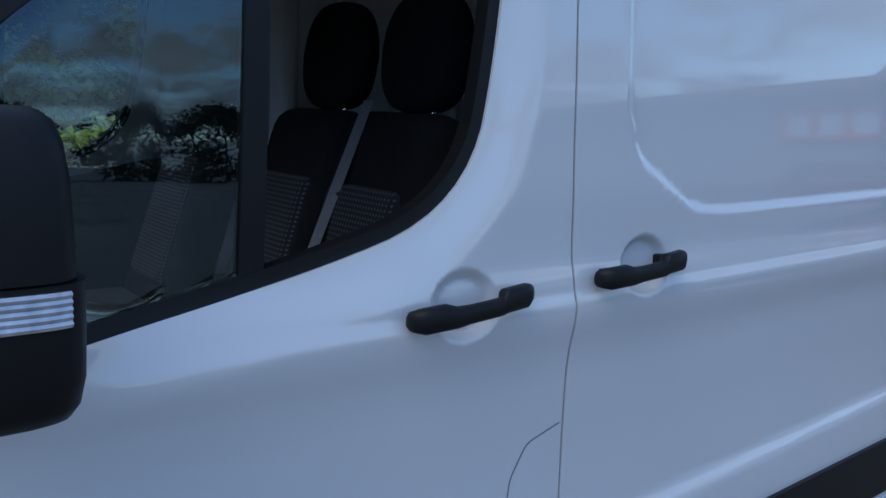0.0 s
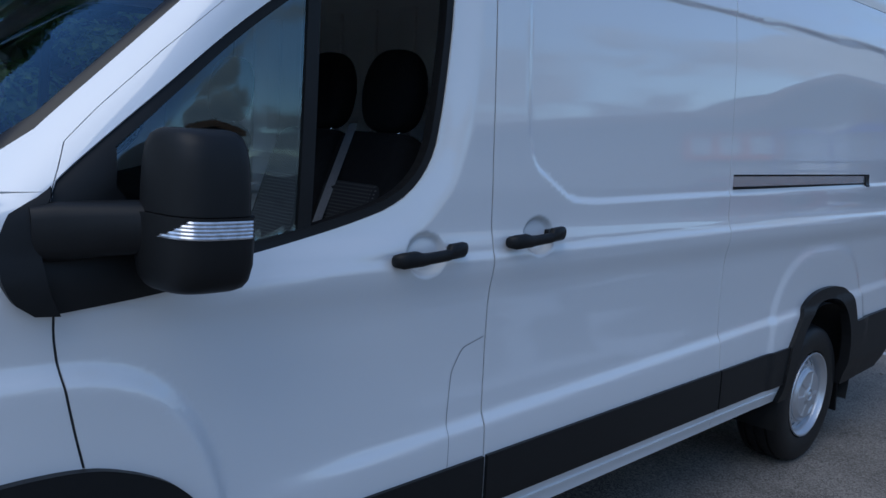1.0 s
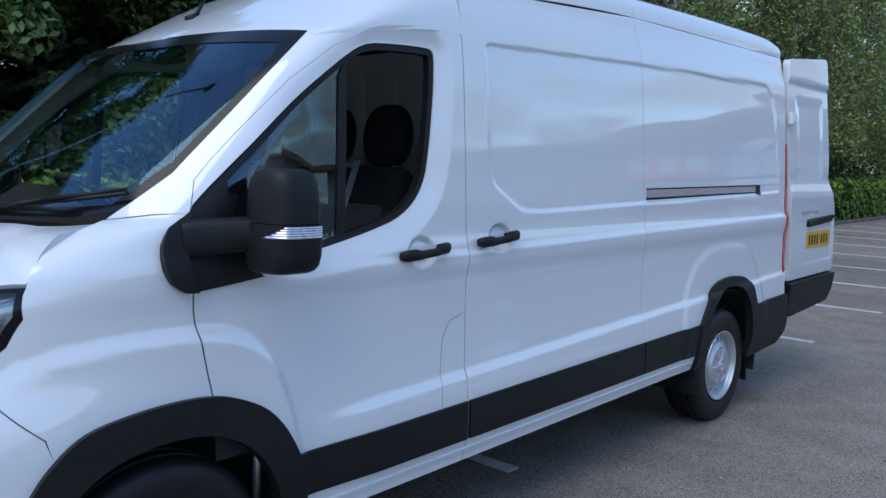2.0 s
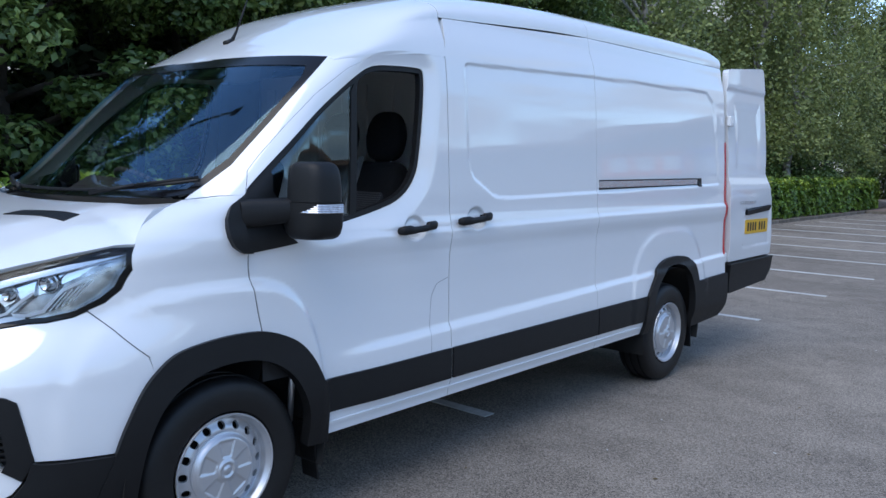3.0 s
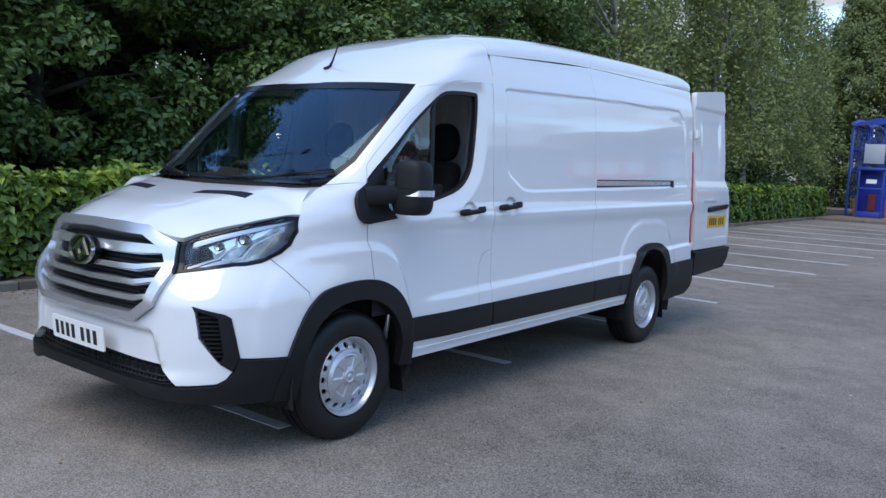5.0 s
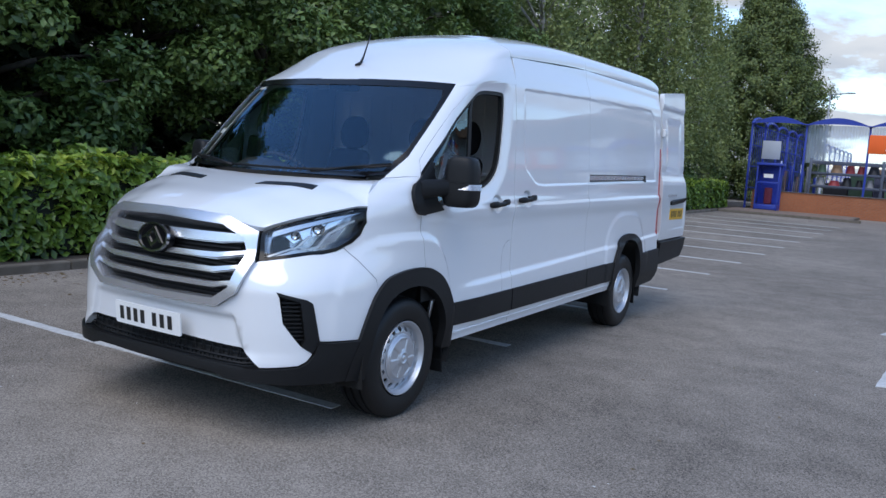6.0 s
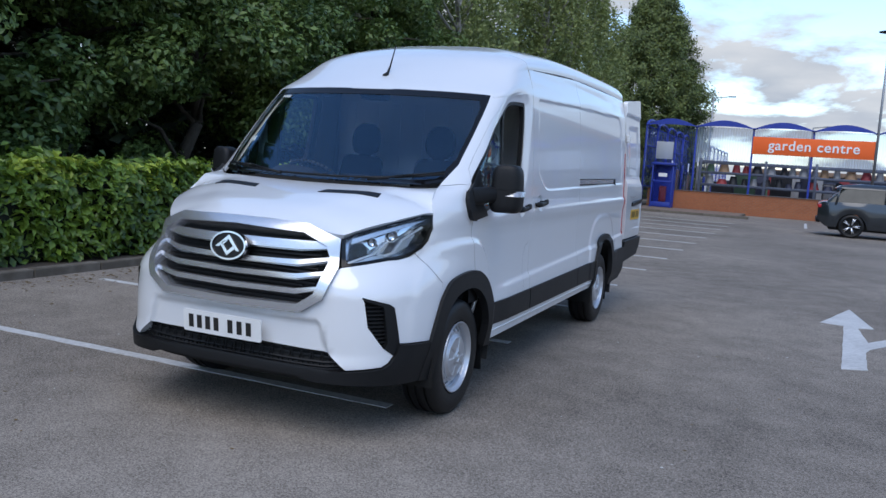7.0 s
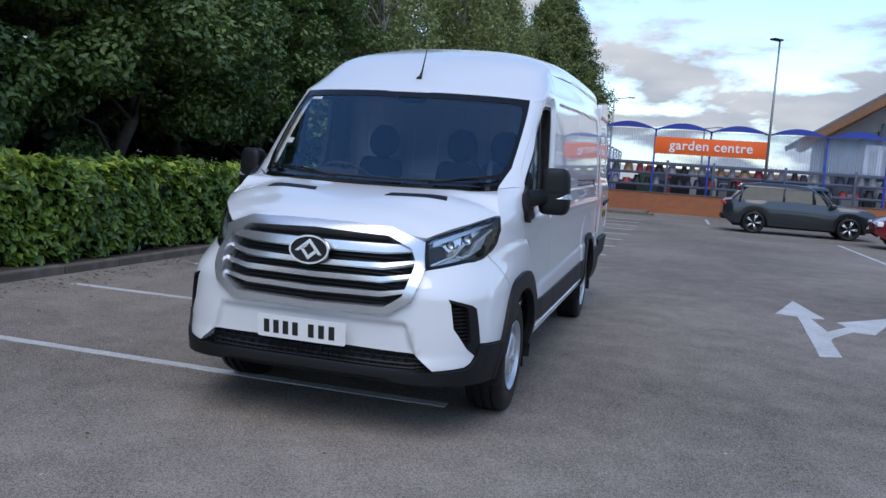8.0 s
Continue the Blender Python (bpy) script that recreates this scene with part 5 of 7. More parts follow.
part("dashboard", bm, DARK_TRIM, van, "dark grey dashboard")
bm = bmesh.new()
big = 0.185
for k in range(36):
    a0, a1 = 2 * math.pi * k / 36, 2 * math.pi * (k + 1) / 36
    rod(bm, (big * math.cos(a0), big * math.sin(a0), 0), (big * math.cos(a1), big * math.sin(a1), 0), 0.015, sides=8)
for a in (200, 340, 270):
    rod(bm, (0, 0, -0.02), (big * math.cos(radians(a)), big * math.sin(radians(a)), 0), 0.016, sides=6)
box(bm, (-0.07, -0.06, -0.03), (0.07, 0.06, 0.012), 0.02)
bm.transform(Matrix.Translation((-0.43, 0.47, 1.37)) @ Matrix.Rotation(radians(-35), 4, "X"))
part("steering_wheel", bm, DARK_TRIM, van, "black steering wheel")
part("camera_pod", soft_box((-0.09, 0.46, 1.93), (0.09, 0.60, 2.0), 0.02), DARK_TRIM, van, "dark sensor pod behind the windscreen")
for x, z, w, h in ((-0.70, 1.93, 0.09, 0.02), (-0.735, 1.60, 0.07, 0.035)):
    me = sheet(lambda u, v: skin(u, v), [fx(abs(x) - w / 2, z), fx(abs(x) + w / 2, z), fx(abs(x) + w / 2, z + h), fx(abs(x) - w / 2, z + h)], lift=-0.010, edge=0, step=(0.1, 0.1), mirror=True)
    part_mesh("windscreen_sticker", me, PLATE_WHITE, van, "small white paper sticker on the windscreen")


# ---- ground, kerbs, markings ----

def asphalt():
    """Aged asphalt: pale and dark stones in grey binder, faint broad stains, coarse relief."""
    m = bpy.data.materials.new("asphalt")
    m.use_nodes = True
    n, l = m.node_tree.nodes, m.node_tree.links
    p, tc = n["Principled BSDF"], n.new("ShaderNodeTexCoord")
    p.inputs["Roughness"].default_value, p.inputs["Specular IOR Level"].default_value = 0.9, 0.15
    layers = []
    for scale, detail in ((0.22, 4), (3.0, 6), (120.0, 4)):
        t = n.new("ShaderNodeTexNoise")
        t.inputs["Scale"].default_value, t.inputs["Detail"].default_value = scale, detail
        l.new(tc.outputs["Object"], t.inputs["Vector"])
        layers.append(t)
    stones = n.new("ShaderNodeTexVoronoi")      # single stones, each of its own shade
    stones.inputs["Scale"].default_value = 150
    l.new(tc.outputs["Object"], stones.inputs["Vector"])
    split = n.new("ShaderNodeSeparateColor")
    l.new(stones.outputs["Color"], split.inputs[0])
    layers.append(split)
    total = None
    for t, gain in zip(layers, (0.5, 0.25, 0.52, 0.32)):
        k = n.new("ShaderNodeMath")
        k.operation, k.inputs[1].default_value = "MULTIPLY_ADD", gain
        l.new(t.outputs[0], k.inputs[0])
        if total is None:
            k.inputs[2].default_value = -0.345
        else:
            l.new(total, k.inputs[2])
        total = k.outputs[0]
    ramp = n.new("ShaderNodeValToRGB")
    ramp.color_ramp.elements[0].position, ramp.color_ramp.elements[1].position = 0.22, 0.85
    ramp.color_ramp.elements[0].color, ramp.color_ramp.elements[1].color = (0.066, 0.056, 0.047, 1), (0.475, 0.412, 0.346, 1)
    l.new(total, ramp.inputs[0])
    l.new(ramp.outputs[0], p.inputs["Base Color"])
    bp = n.new("ShaderNodeBump")
    bp.inputs["Strength"].default_value, bp.inputs["Distance"].default_value = 0.6, 0.005
    l.new(layers[2].outputs[0], bp.inputs["Height"])
    l.new(bp.outputs[0], p.inputs["Normal"])
    return m


ASPHALT = asphalt()
CONCRETE = material("kerb_concrete", (0.20, 0.175, 0.145), 0.9, vary=1.0, grain=7, bump=0.4, bump_scale=90, second=(0.11, 0.092, 0.07), rand=0.4)
LINE = material("road_paint", (0.60, 0.60, 0.585), 0.75, vary=1.0, grain=22, bump=0.3, bump_scale=200, second=(0.40, 0.395, 0.385), detail=10)
SOIL = material("soil", (0.075, 0.055, 0.038), 0.95, vary=1.0, grain=14, bump=0.8, bump_scale=40, second=(0.035, 0.027, 0.02))
PAVING = material("brown_paving", (0.24, 0.17, 0.125), 0.9, vary=1.0, grain=6, bump=0.4, bump_scale=60, second=(0.16, 0.115, 0.09))

bm = bmesh.new()
bmesh.ops.create_grid(bm, x_segments=40, y_segments=40, size=600)
ground = single("ground", bm, ASPHALT, "worn grey asphalt of the car park", "ground", kind="structure")


def marking(points, label, name="bay_line"):
    """A painted area, laid just above the asphalt, with slightly uneven edges."""
    bm = bmesh.new()
    rim = []
    for (ax, ay), (bx, by) in zip(points, points[1:] + points[:1]):
        long = math.hypot(bx - ax, by - ay)
        k = max(1, int(long / 0.12))
        for i in range(k):
            t = i / k
            wob = 0.004 if i else 0
            rim.append((ax + (bx - ax) * t + random.uniform(-wob, wob), ay + (by - ay) * t + random.uniform(-wob, wob)))
    top = [bm.verts.new((x, y, 0.005)) for x, y in rim]
    bottom = [bm.verts.new((x, y, 0.0)) for x, y in rim]
    bm.faces.new(top)
    for k in range(len(rim)):
        bm.faces.new((top[k - 1], bottom[k - 1], bottom[k], top[k]))
    bmesh.ops.recalc_face_normals(bm, faces=bm.faces)
    bmesh.ops.triangulate(bm, faces=[f for f in bm.faces if len(f.verts) > 4])
    return single(name, bm, LINE, label, "road marking", "parking bay lines" if name == "bay_line" else "")


for k in range(13):
    y = -0.12 + 2.27 * k
    marking([(-4.2, y - 0.045), (0.58, y - 0.045), (0.58, y + 0.045), (-4.2, y + 0.045)], "worn white parking bay line on the asphalt")
for x0, y0, y1 in ((6.48, 15.0, 21.4), (5.95, 30.0, 34.6), (3.04, 28.2, 32.6), (8.9, 15.0, 21.4), (11.3, 15.0, 21.4)):
    marking([(x0 - 0.05, y0), (x0 + 0.05, y0), (x0 + 0.05, y1), (x0 - 0.05, y1)], "white bay line on the far side of the lane")
marking([(3.245, 3.10), (3.455, 3.20), (3.49, 4.03), (3.545, 4.24), (3.84, 4.80), (4.06, 4.78), (4.62, 6.35), (3.775, 5.40), (3.83, 5.12), (3.55, 4.62), (3.505, 5.50), (3.67, 5.59), (3.49, 7.02), (3.125, 5.62), (3.365, 5.56)],
        "white two-way arrow painted on the lane", "lane_arrow")

# pale specks, twigs and fallen leaves
DEBRIS = material("dry_leaves", (0.22, 0.13, 0.05), 0.8, vary=0.9, grain=30, second=(0.10, 0.07, 0.03), island=True)
SPECK = material("white_specks", (0.62, 0.62, 0.60), 0.8, vary=0.4, grain=30)


def scatter(name, count, mat, label, spots, low, high):
    rng = np.random.default_rng(5 + count)
    bm = bmesh.new()
    for _ in range(count):
        x, y = spots(rng)
        size, turn = rng.uniform(low, high), rng.uniform(0, 6.3)
        pts = [(math.cos(turn + a) * size * r, math.sin(turn + a) * size * r) for a, r in ((0, 1), (1.1, 0.5), (2.5, 0.6), (3.3, 0.9), (4.6, 0.45), (5.4, 0.6))]
        z = rng.uniform(0.002, 0.006)
        mid = bm.verts.new((x, y, z + size * 0.25))
        ring = [bm.verts.new((x + a, y + b, z)) for a, b in pts]
        for i in range(6):
            bm.faces.new((mid, ring[i], ring[(i + 1) % 6]))
    single(name, bm, mat, label, "litter", kind="stuff")


scatter("fallen_leaves", 900, DEBRIS, "dry brown leaves lying along the kerb", lambda r: (-4.62 + abs(r.normal(0, 0.35)), r.uniform(-3, 20)), 0.015, 0.035)
scatter("fallen_leaf_bits", 160, DEBRIS, "scattered dry leaf bits on the asphalt", lambda r: (r.uniform(-4, 6), r.uniform(-5, 14)), 0.008, 0.02)
scatter("pale_specks", 130, SPECK, "small pale specks on the asphalt", lambda r: (r.uniform(-3.5, 7), r.uniform(-5, 12)), 0.005, 0.014)

# kerb of separate stones along the hedge, earth strip behind it
kerb = thing("kerb", (-4.75, 0, 0), "weathered grey concrete kerb along the hedge", "kerb", kind="structure")
stone = bmesh.new()
box(stone, (-0.0625, -0.452, -0.05), (0.0625, 0.452, 0.10), 0.014)
stone_mesh = bpy.data.meshes.new("kerb_stone")
stone.to_mesh(stone_mesh)
stone.free()
stone_mesh.materials.append(CONCRETE)
for k in range(44):
    ob = new("kerb_stone", stone_mesh)
    ob.parent = kerb
    ob.location = (random.uniform(-0.006, 0.006), -7.0 + 0.915 * k, random.uniform(-0.006, 0.004))
    ob.rotation_euler = (random.uniform(-0.006, 0.006), random.uniform(-0.01, 0.01), random.uniform(-0.006, 0.006))
bm = bmesh.new()
bmesh.ops.create_grid(bm, x_segments=30, y_segments=120, size=0.5)
for v in bm.verts:
    v.co = Vector((-9.3 + v.co.x * 8.9, 14 + v.co.y * 62, 0.075 + 0.05 * noise.noise(Vector((v.co.x * 20, v.co.y * 120, 0)))))
single("earth_strip", bm, SOIL, "bare brown earth below the hedge and trees", "soil", kind="structure")
bm = bmesh.new()
box(bm, (-4.69, 32.2, 0.0), (0.35, 35.85, 0.11), 0.01)
single("paved_island", bm, PAVING, "brown paved strip before the garden centre wall", "pavement", kind="structure")
kerb2 = thing("island_kerb", (0, 32.1, 0), "pale concrete kerb round the paved strip", "kerb", kind="structure")
for k in range(6):
    ob = new("kerb_stone", stone_mesh)
    ob.parent = kerb2
    ob.matrix_basis = pose(-4.2 + 0.915 * k, 0, 0.005, 0, 0, 90)
for k in range(4):
    ob = new("kerb_stone", stone_mesh)
    ob.parent = kerb2
    ob.matrix_basis = pose(0.42, 0.55 + 0.915 * k, 0.005)

# ---- foliage ----
def leaf_cloud(name, points, ways, sizes, mat, wide=0.5, fold=0.25):
    """Many single leaves, each two folded triangles, at points, lying roughly across ways."""
    rng = np.random.default_rng(len(points))
    n = len(points)
    ways = ways / np.maximum(np.linalg.norm(ways, axis=1), 1e-9)[:, None]
    side = np.cross(ways, rng.normal(size=(n, 3)))
    side /= np.maximum(np.linalg.norm(side, axis=1), 1e-9)[:, None]
    along = np.cross(side, ways)
    s = sizes[:, None]
    base, tip = points - along * s * 0.5, points + along * s * 0.5
    a = points + side * s * wide * 0.5 + ways * s * fold * 0.5
    b = points - side * s * wide * 0.5 + ways * s * fold * 0.5
    co = np.stack((base, a, tip, b), 1).reshape(-1, 3)
    idx = np.arange(n)[:, None] * 4
    tris = np.concatenate((idx + np.array([[0, 1, 2]]), idx + np.array([[0, 2, 3]])), 1).reshape(-1, 3)
    me = bpy.data.meshes.new(name)
    me.vertices.add(len(co))
    me.vertices.foreach_set("co", co.astype(np.float32).ravel())
    me.loops.add(tris.size)
    me.loops.foreach_set("vertex_index", tris.astype(np.int32).ravel())
    me.polygons.add(len(tris))
    me.polygons.foreach_set("loop_start", np.arange(0, tris.size, 3, dtype=np.int32))
    me.update(calc_edges=True)
    me.materials.append(mat)
    return me


# body leaves darkened, tips lightened: young growth plus painted sunlight on top
HEDGE_LEAF = leafy("hedge_leaf", (0.036, 0.085, 0.012), (0.20, 0.31, 0.04), 0.38, 0.25)
HEDGE_TIP = leafy("hedge_tip", (0.30, 0.42, 0.05), (0.50, 0.58, 0.09), 0.4, 0.35)
# near-black core: the hedge's inner shade put into its colour
HEDGE_SHADE = material("hedge_shade", (0.010, 0.016, 0.007), 0.95, vary=0.8, grain=18, bump=0.8, bump_scale=25)
OAK_LEAF = leafy("dark_leaf", (0.034, 0.078, 0.022), (0.21, 0.30, 0.08), 0.42, 0.25)
# near-black leaves: the shade of the thicket's depth put into their colour
DARK_LEAF = leafy("shaded_leaf", (0.012, 0.022, 0.009), (0.028, 0.05, 0.016), 0.6, 0.1)
BIRCH_LEAF = leafy("birch_leaf", (0.10, 0.14, 0.044), (0.31, 0.355, 0.115), 0.45, 0.3)
FIR_LEAF = leafy("cypress_leaf", (0.032, 0.058, 0.017), (0.20, 0.245, 0.06), 0.55, 0.2)
BARK = material("bark", (0.07, 0.055, 0.04), 0.95, vary=1.0, grain=12, bump=0.9, bump_scale=30, second=(0.035, 0.028, 0.02))
BIRCH_BARK = material("birch_bark", (0.42, 0.40, 0.36), 0.85, vary=1.0, grain=5, bump=0.5, bump_scale=20, second=(0.16, 0.15, 0.13))


def hedge(y0, y1, density, label):
    """A clipped laurel hedge: core painted as shade, broad leaves standing off its faces, pale tips along the lit top.
    """
    rng = np.random.default_rng(int(y0 * 10) + 100)
    h = thing("hedge", (-5.5, (y0 + y1) / 2, 0.08), label, "hedge")
    off = Vector(h.location)
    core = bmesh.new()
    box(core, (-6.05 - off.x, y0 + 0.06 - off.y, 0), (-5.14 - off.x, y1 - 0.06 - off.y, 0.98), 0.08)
    part("core", core, HEDGE_SHADE, h, "near-black box for the shade inside the hedge")
    long = y1 - y0
    pts, ways = [], []

    def bulge(y, z):
        return 0.06 * np.sin(y * 2.1 + 1) + 0.05 * np.sin(y * 5.3) * np.cos(z * 4) + 0.03 * np.sin(y * 11 + z * 9)

    n = int(long * 1.15 * density)
    y, z = rng.uniform(y0, y1, n), rng.uniform(0.02, 1.12, n) ** 0.95
    x = -5.03 + bulge(y, z) - rng.exponential(0.05, n) + 0.02 - 0.10 * smooth(0.9, 1.15, z)
    pts.append(np.stack((x, y, z), 1))
    ways.append(np.stack((np.full(n, 1.0), np.zeros(n), np.full(n, 0.75)), 1) + rng.normal(0, 0.55, (n, 3)))
    n = int(long * 1.1 * density * 0.9)
    y, x = rng.uniform(y0, y1, n), rng.uniform(-6.15, -5.02, n)
    top = 1.07 + 0.05 * np.sin(y * 3.1) + 0.04 * np.sin(y * 7.7 + x * 3) + rng.exponential(0.03, n)
    pts.append(np.stack((x, y, top), 1))
    ways.append(np.stack((np.full(n, 0.3), np.zeros(n), np.ones(n)), 1) + rng.normal(0, 0.5, (n, 3)))
    n = int(1.1 * density * 1.2)
    for ye, w in ((y0, -1.0), (y1, 1.0)):
        x, z = rng.uniform(-6.1, -5.02, n), rng.uniform(0.02, 1.1, n)
        pts.append(np.stack((x, ye + w * rng.uniform(-0.05, 0.02, n), z), 1))
        ways.append(np.stack((np.zeros(n), np.full(n, w), np.full(n, 0.5)), 1) + rng.normal(0, 0.5, (n, 3)))
    pts, ways = np.concatenate(pts), np.concatenate(ways)
    k = 7.0 / math.sqrt(density / 500)
    part_mesh("leaves", leaf_cloud("leaves", pts - (off.x, off.y, 0), ways, rng.uniform(0.10, 0.185, len(pts)) * (k / 7.0) ** 0.6, HEDGE_LEAF, 0.5), HEDGE_LEAF, h, "glossy green laurel leaves")["kind"] = "stuff"
    n = int(long * density * 0.5)
    y, x = rng.uniform(y0, y1, n), -5.03 - rng.exponential(0.16, n)
    clump = np.sin(y * 3.7) + np.sin(y * 9.1 + 2) + rng.normal(0, 0.6, n)
    keep = clump > -0.2
    y, x = y[keep], x[keep]
    n = len(y)
    tip = np.stack((x, y, 1.08 + 0.05 * np.sin(y * 3.1) + rng.uniform(-0.24, 0.12, n)), 1)
    part_mesh("lit_young_leaves", leaf_cloud("lit_young_leaves", tip - (off.x, off.y, 0), np.stack((np.full(n, 0.5), np.zeros(n), np.full(n, 0.8)), 1) + rng.normal(0, 0.5, (n, 3)), rng.uniform(0.10, 0.18, n), HEDGE_TIP, 0.45), HEDGE_TIP, h, "pale yellow-green young leaves, lightened for the sunlit top")["kind"] = "stuff"


hedge(-7.0, 9.0, 560, "clipped green laurel hedge along the kerb")
hedge(9.1, 35.2, 330, "clipped green laurel hedge running to the garden centre")


def trunk_mesh(height, r, rng, limbs, spread, start=0.25):
    """A tapered, slightly bent trunk with limbs, from the foot at the origin."""
    bm = bmesh.new()
    pts = [Vector((0, 0, 0))]
    for k in range(1, 7):
        pts.append(Vector((rng.normal(0, 0.02) * height * 0.6, rng.normal(0, 0.02) * height * 0.6, height * k / 6)))
    for k in range(6):
        rod(bm, pts[k], pts[k + 1], r * (1 - 0.14 * k), r * (1 - 0.14 * (k + 1)), 9)
    for _ in range(limbs):
        t = rng.uniform(start, 0.9)
        k = min(5, int(t * 6))
        a = pts[k].lerp(pts[k + 1], t * 6 - k)
        turn = rng.uniform(0, 6.28)
        b = a + Vector((math.cos(turn) * spread * rng.uniform(0.5, 0.9), math.sin(turn) * spread * rng.uniform(0.5, 0.9), height * rng.uniform(0.03, 0.16)))
        mid = a.lerp(b, 0.5) + Vector((0, 0, 0.06 * height * rng.uniform(0, 1)))
        rod(bm, a, mid, r * 0.35, r * 0.22, 6)
        rod(bm, mid, b, r * 0.22, r * 0.07, 6)
    return bm


def broad_tree(x, y, height, spread, leaves, seed, mat, size, low=0.12, label="tall dark-leaved broadleaf tree behind the hedge", group="trees behind the hedge"):
    """A bushy tree whose crown is built of many leafy clumps with gaps between them."""
    rng = np.random.default_rng(seed)
    t = thing("tree", (x, y, 0.05), label, "tree", group)
    part("trunk", trunk_mesh(height * 0.8, 0.05 + height * 0.014, rng, 14, spread, 0.15), BARK, t, "grey-brown trunk and limbs")
    count = int(95 * max(1.0, height / 6.5))
    u = rng.uniform(0, 1, count)
    hgt = height * (low + (1 - low) * u)
    prof = np.sin(np.pi * np.clip((u * 0.86 + 0.14), 0, 1)) ** 0.55
    turn, rad = rng.uniform(0, 6.28, count), spread * prof * rng.uniform(0.35, 1.0, count) ** 0.5
    centre = np.stack((np.cos(turn) * rad, np.sin(turn) * rad, hgt), 1)
    big = rng.uniform(0.28, 0.62, count) * spread * 0.42
    which = rng.choice(count, leaves, p=big ** 2 / np.sum(big ** 2))
    d = rng.normal(size=(leaves, 3))
    d /= np.linalg.norm(d, axis=1)[:, None]
    r = rng.uniform(0.25, 1.0, leaves) ** 0.5
    p = centre[which] + d * (r * big[which])[:, None] * (1.15, 1.15, 0.75)
    way = d * 0.7 + rng.normal(0, 0.5, (leaves, 3)) + (0.0, 0, 0.7)
    part_mesh("crown", leaf_cloud("crown", p, way, rng.uniform(0.7, 1.3, leaves) * size, mat, 0.55), mat, t, "dense crown of dark green leaves")["kind"] = "stuff"
    return t


row = np.random.default_rng(3)
for k in range(10):
    broad_tree(-8.3 + row.uniform(-0.5, 0.4), -7.5 + 2.55 * k + row.uniform(-0.4, 0.4), row.uniform(7.9, 9.2) if k < 5 else row.uniform(6.5, 8.0), row.uniform(2.2, 2.7), 40000 if k < 5 else 30000, 20 + k, OAK_LEAF, 0.132, 0.12 if k < 6 else 0.27)
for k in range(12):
    broad_tree(-12.5 + row.uniform(-0.6, 0.6), -9.0 + 4.2 * k, row.uniform(6.8, 8.6), 3.4, 6000, 60 + k, DARK_LEAF, 0.34, 0.04, "tree in the thicket behind, leaves darkened to read as shade")


def birch(x, y, height, spread, leaves, seed):
    """A weeping birch: pale trunk, fine twigs hanging in strands of small leaves."""
    rng = np.random.default_rng(seed)
    t = thing("birch_tree", (x, y, 0.05), "slender weeping birch with a pale trunk and hanging twigs", "tree", "birches beyond the van")
    part("trunk", trunk_mesh(height * 0.9, 0.15, rng, 22, spread * 0.8, 0.25), BIRCH_BARK, t, "pale birch trunk")
    strands = 190
    u = rng.uniform(0.22, 1, strands)
    turn, rad = rng.uniform(0, 6.28, strands), spread * (1.05 - u) ** 0.45 * rng.uniform(0.15, 1, strands) ** 0.5
    top = np.stack((np.cos(turn) * rad, np.sin(turn) * rad, u * height), 1)
    drop = rng.uniform(0.6, 2.3, strands) * (height / 11)
    which = rng.integers(0, strands, leaves)
    f = rng.uniform(0, 1, leaves)
    p = top[which] + np.stack((np.cos(turn[which]) * 0.3 * f, np.sin(turn[which]) * 0.3 * f, -drop[which] * f), 1) + rng.normal(0, 0.15, (leaves, 3))
    p[:, 2] = np.maximum(p[:, 2], 1.7 + rng.uniform(0, 0.9, leaves))
    part_mesh("crown", leaf_cloud("crown", p, rng.normal(size=(leaves, 3)) + (0.3, -0.3, 0.4), rng.uniform(0.6, 1.3, leaves) * 0.14, BIRCH_LEAF, 0.6), BIRCH_LEAF, t, "drooping strands of small olive-green leaves")["kind"] = "stuff"


for k, (x, y, h, w) in enumerate(((-7.4, 19.0, 11, 2.6), (-8.6, 22.5, 13, 3.0), (-7.0, 26.5, 10.5, 2.5), (-6.9, 29.9, 11.5, 2.6), (-8.8, 32.5, 12.5, 3.0), (-7.6, 36.5, 11, 2.8), (-9.6, 41, 12, 3.2), (-10.5, 27, 14, 3.4))):
    birch(x, y, h, w, 17000, 200 + k)
# low near-black bushes added in the thicket to close bright gaps near the ground
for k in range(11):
    broad_tree(-10.6 + 0.5 * (k % 2), -8.5 + 2.5 * k, 2.8 + 0.3 * (k % 3), 1.9, 2600, 400 + k, DARK_LEAF, 0.3, 0.0, "low bush added under the trees, leaves darkened to read as shade", "bushes under the trees")
# undergrowth below the birches
for k in range(9):
    broad_tree(-7.2 - 1.3 * (k % 2), 15.5 + 2.6 * k, 2.4 + 0.5 * (k % 3), 1.7, 3500, 300 + k, OAK_LEAF, 0.15, 0.02, "low dark shrub under the birches", "shrubs behind the hedge")


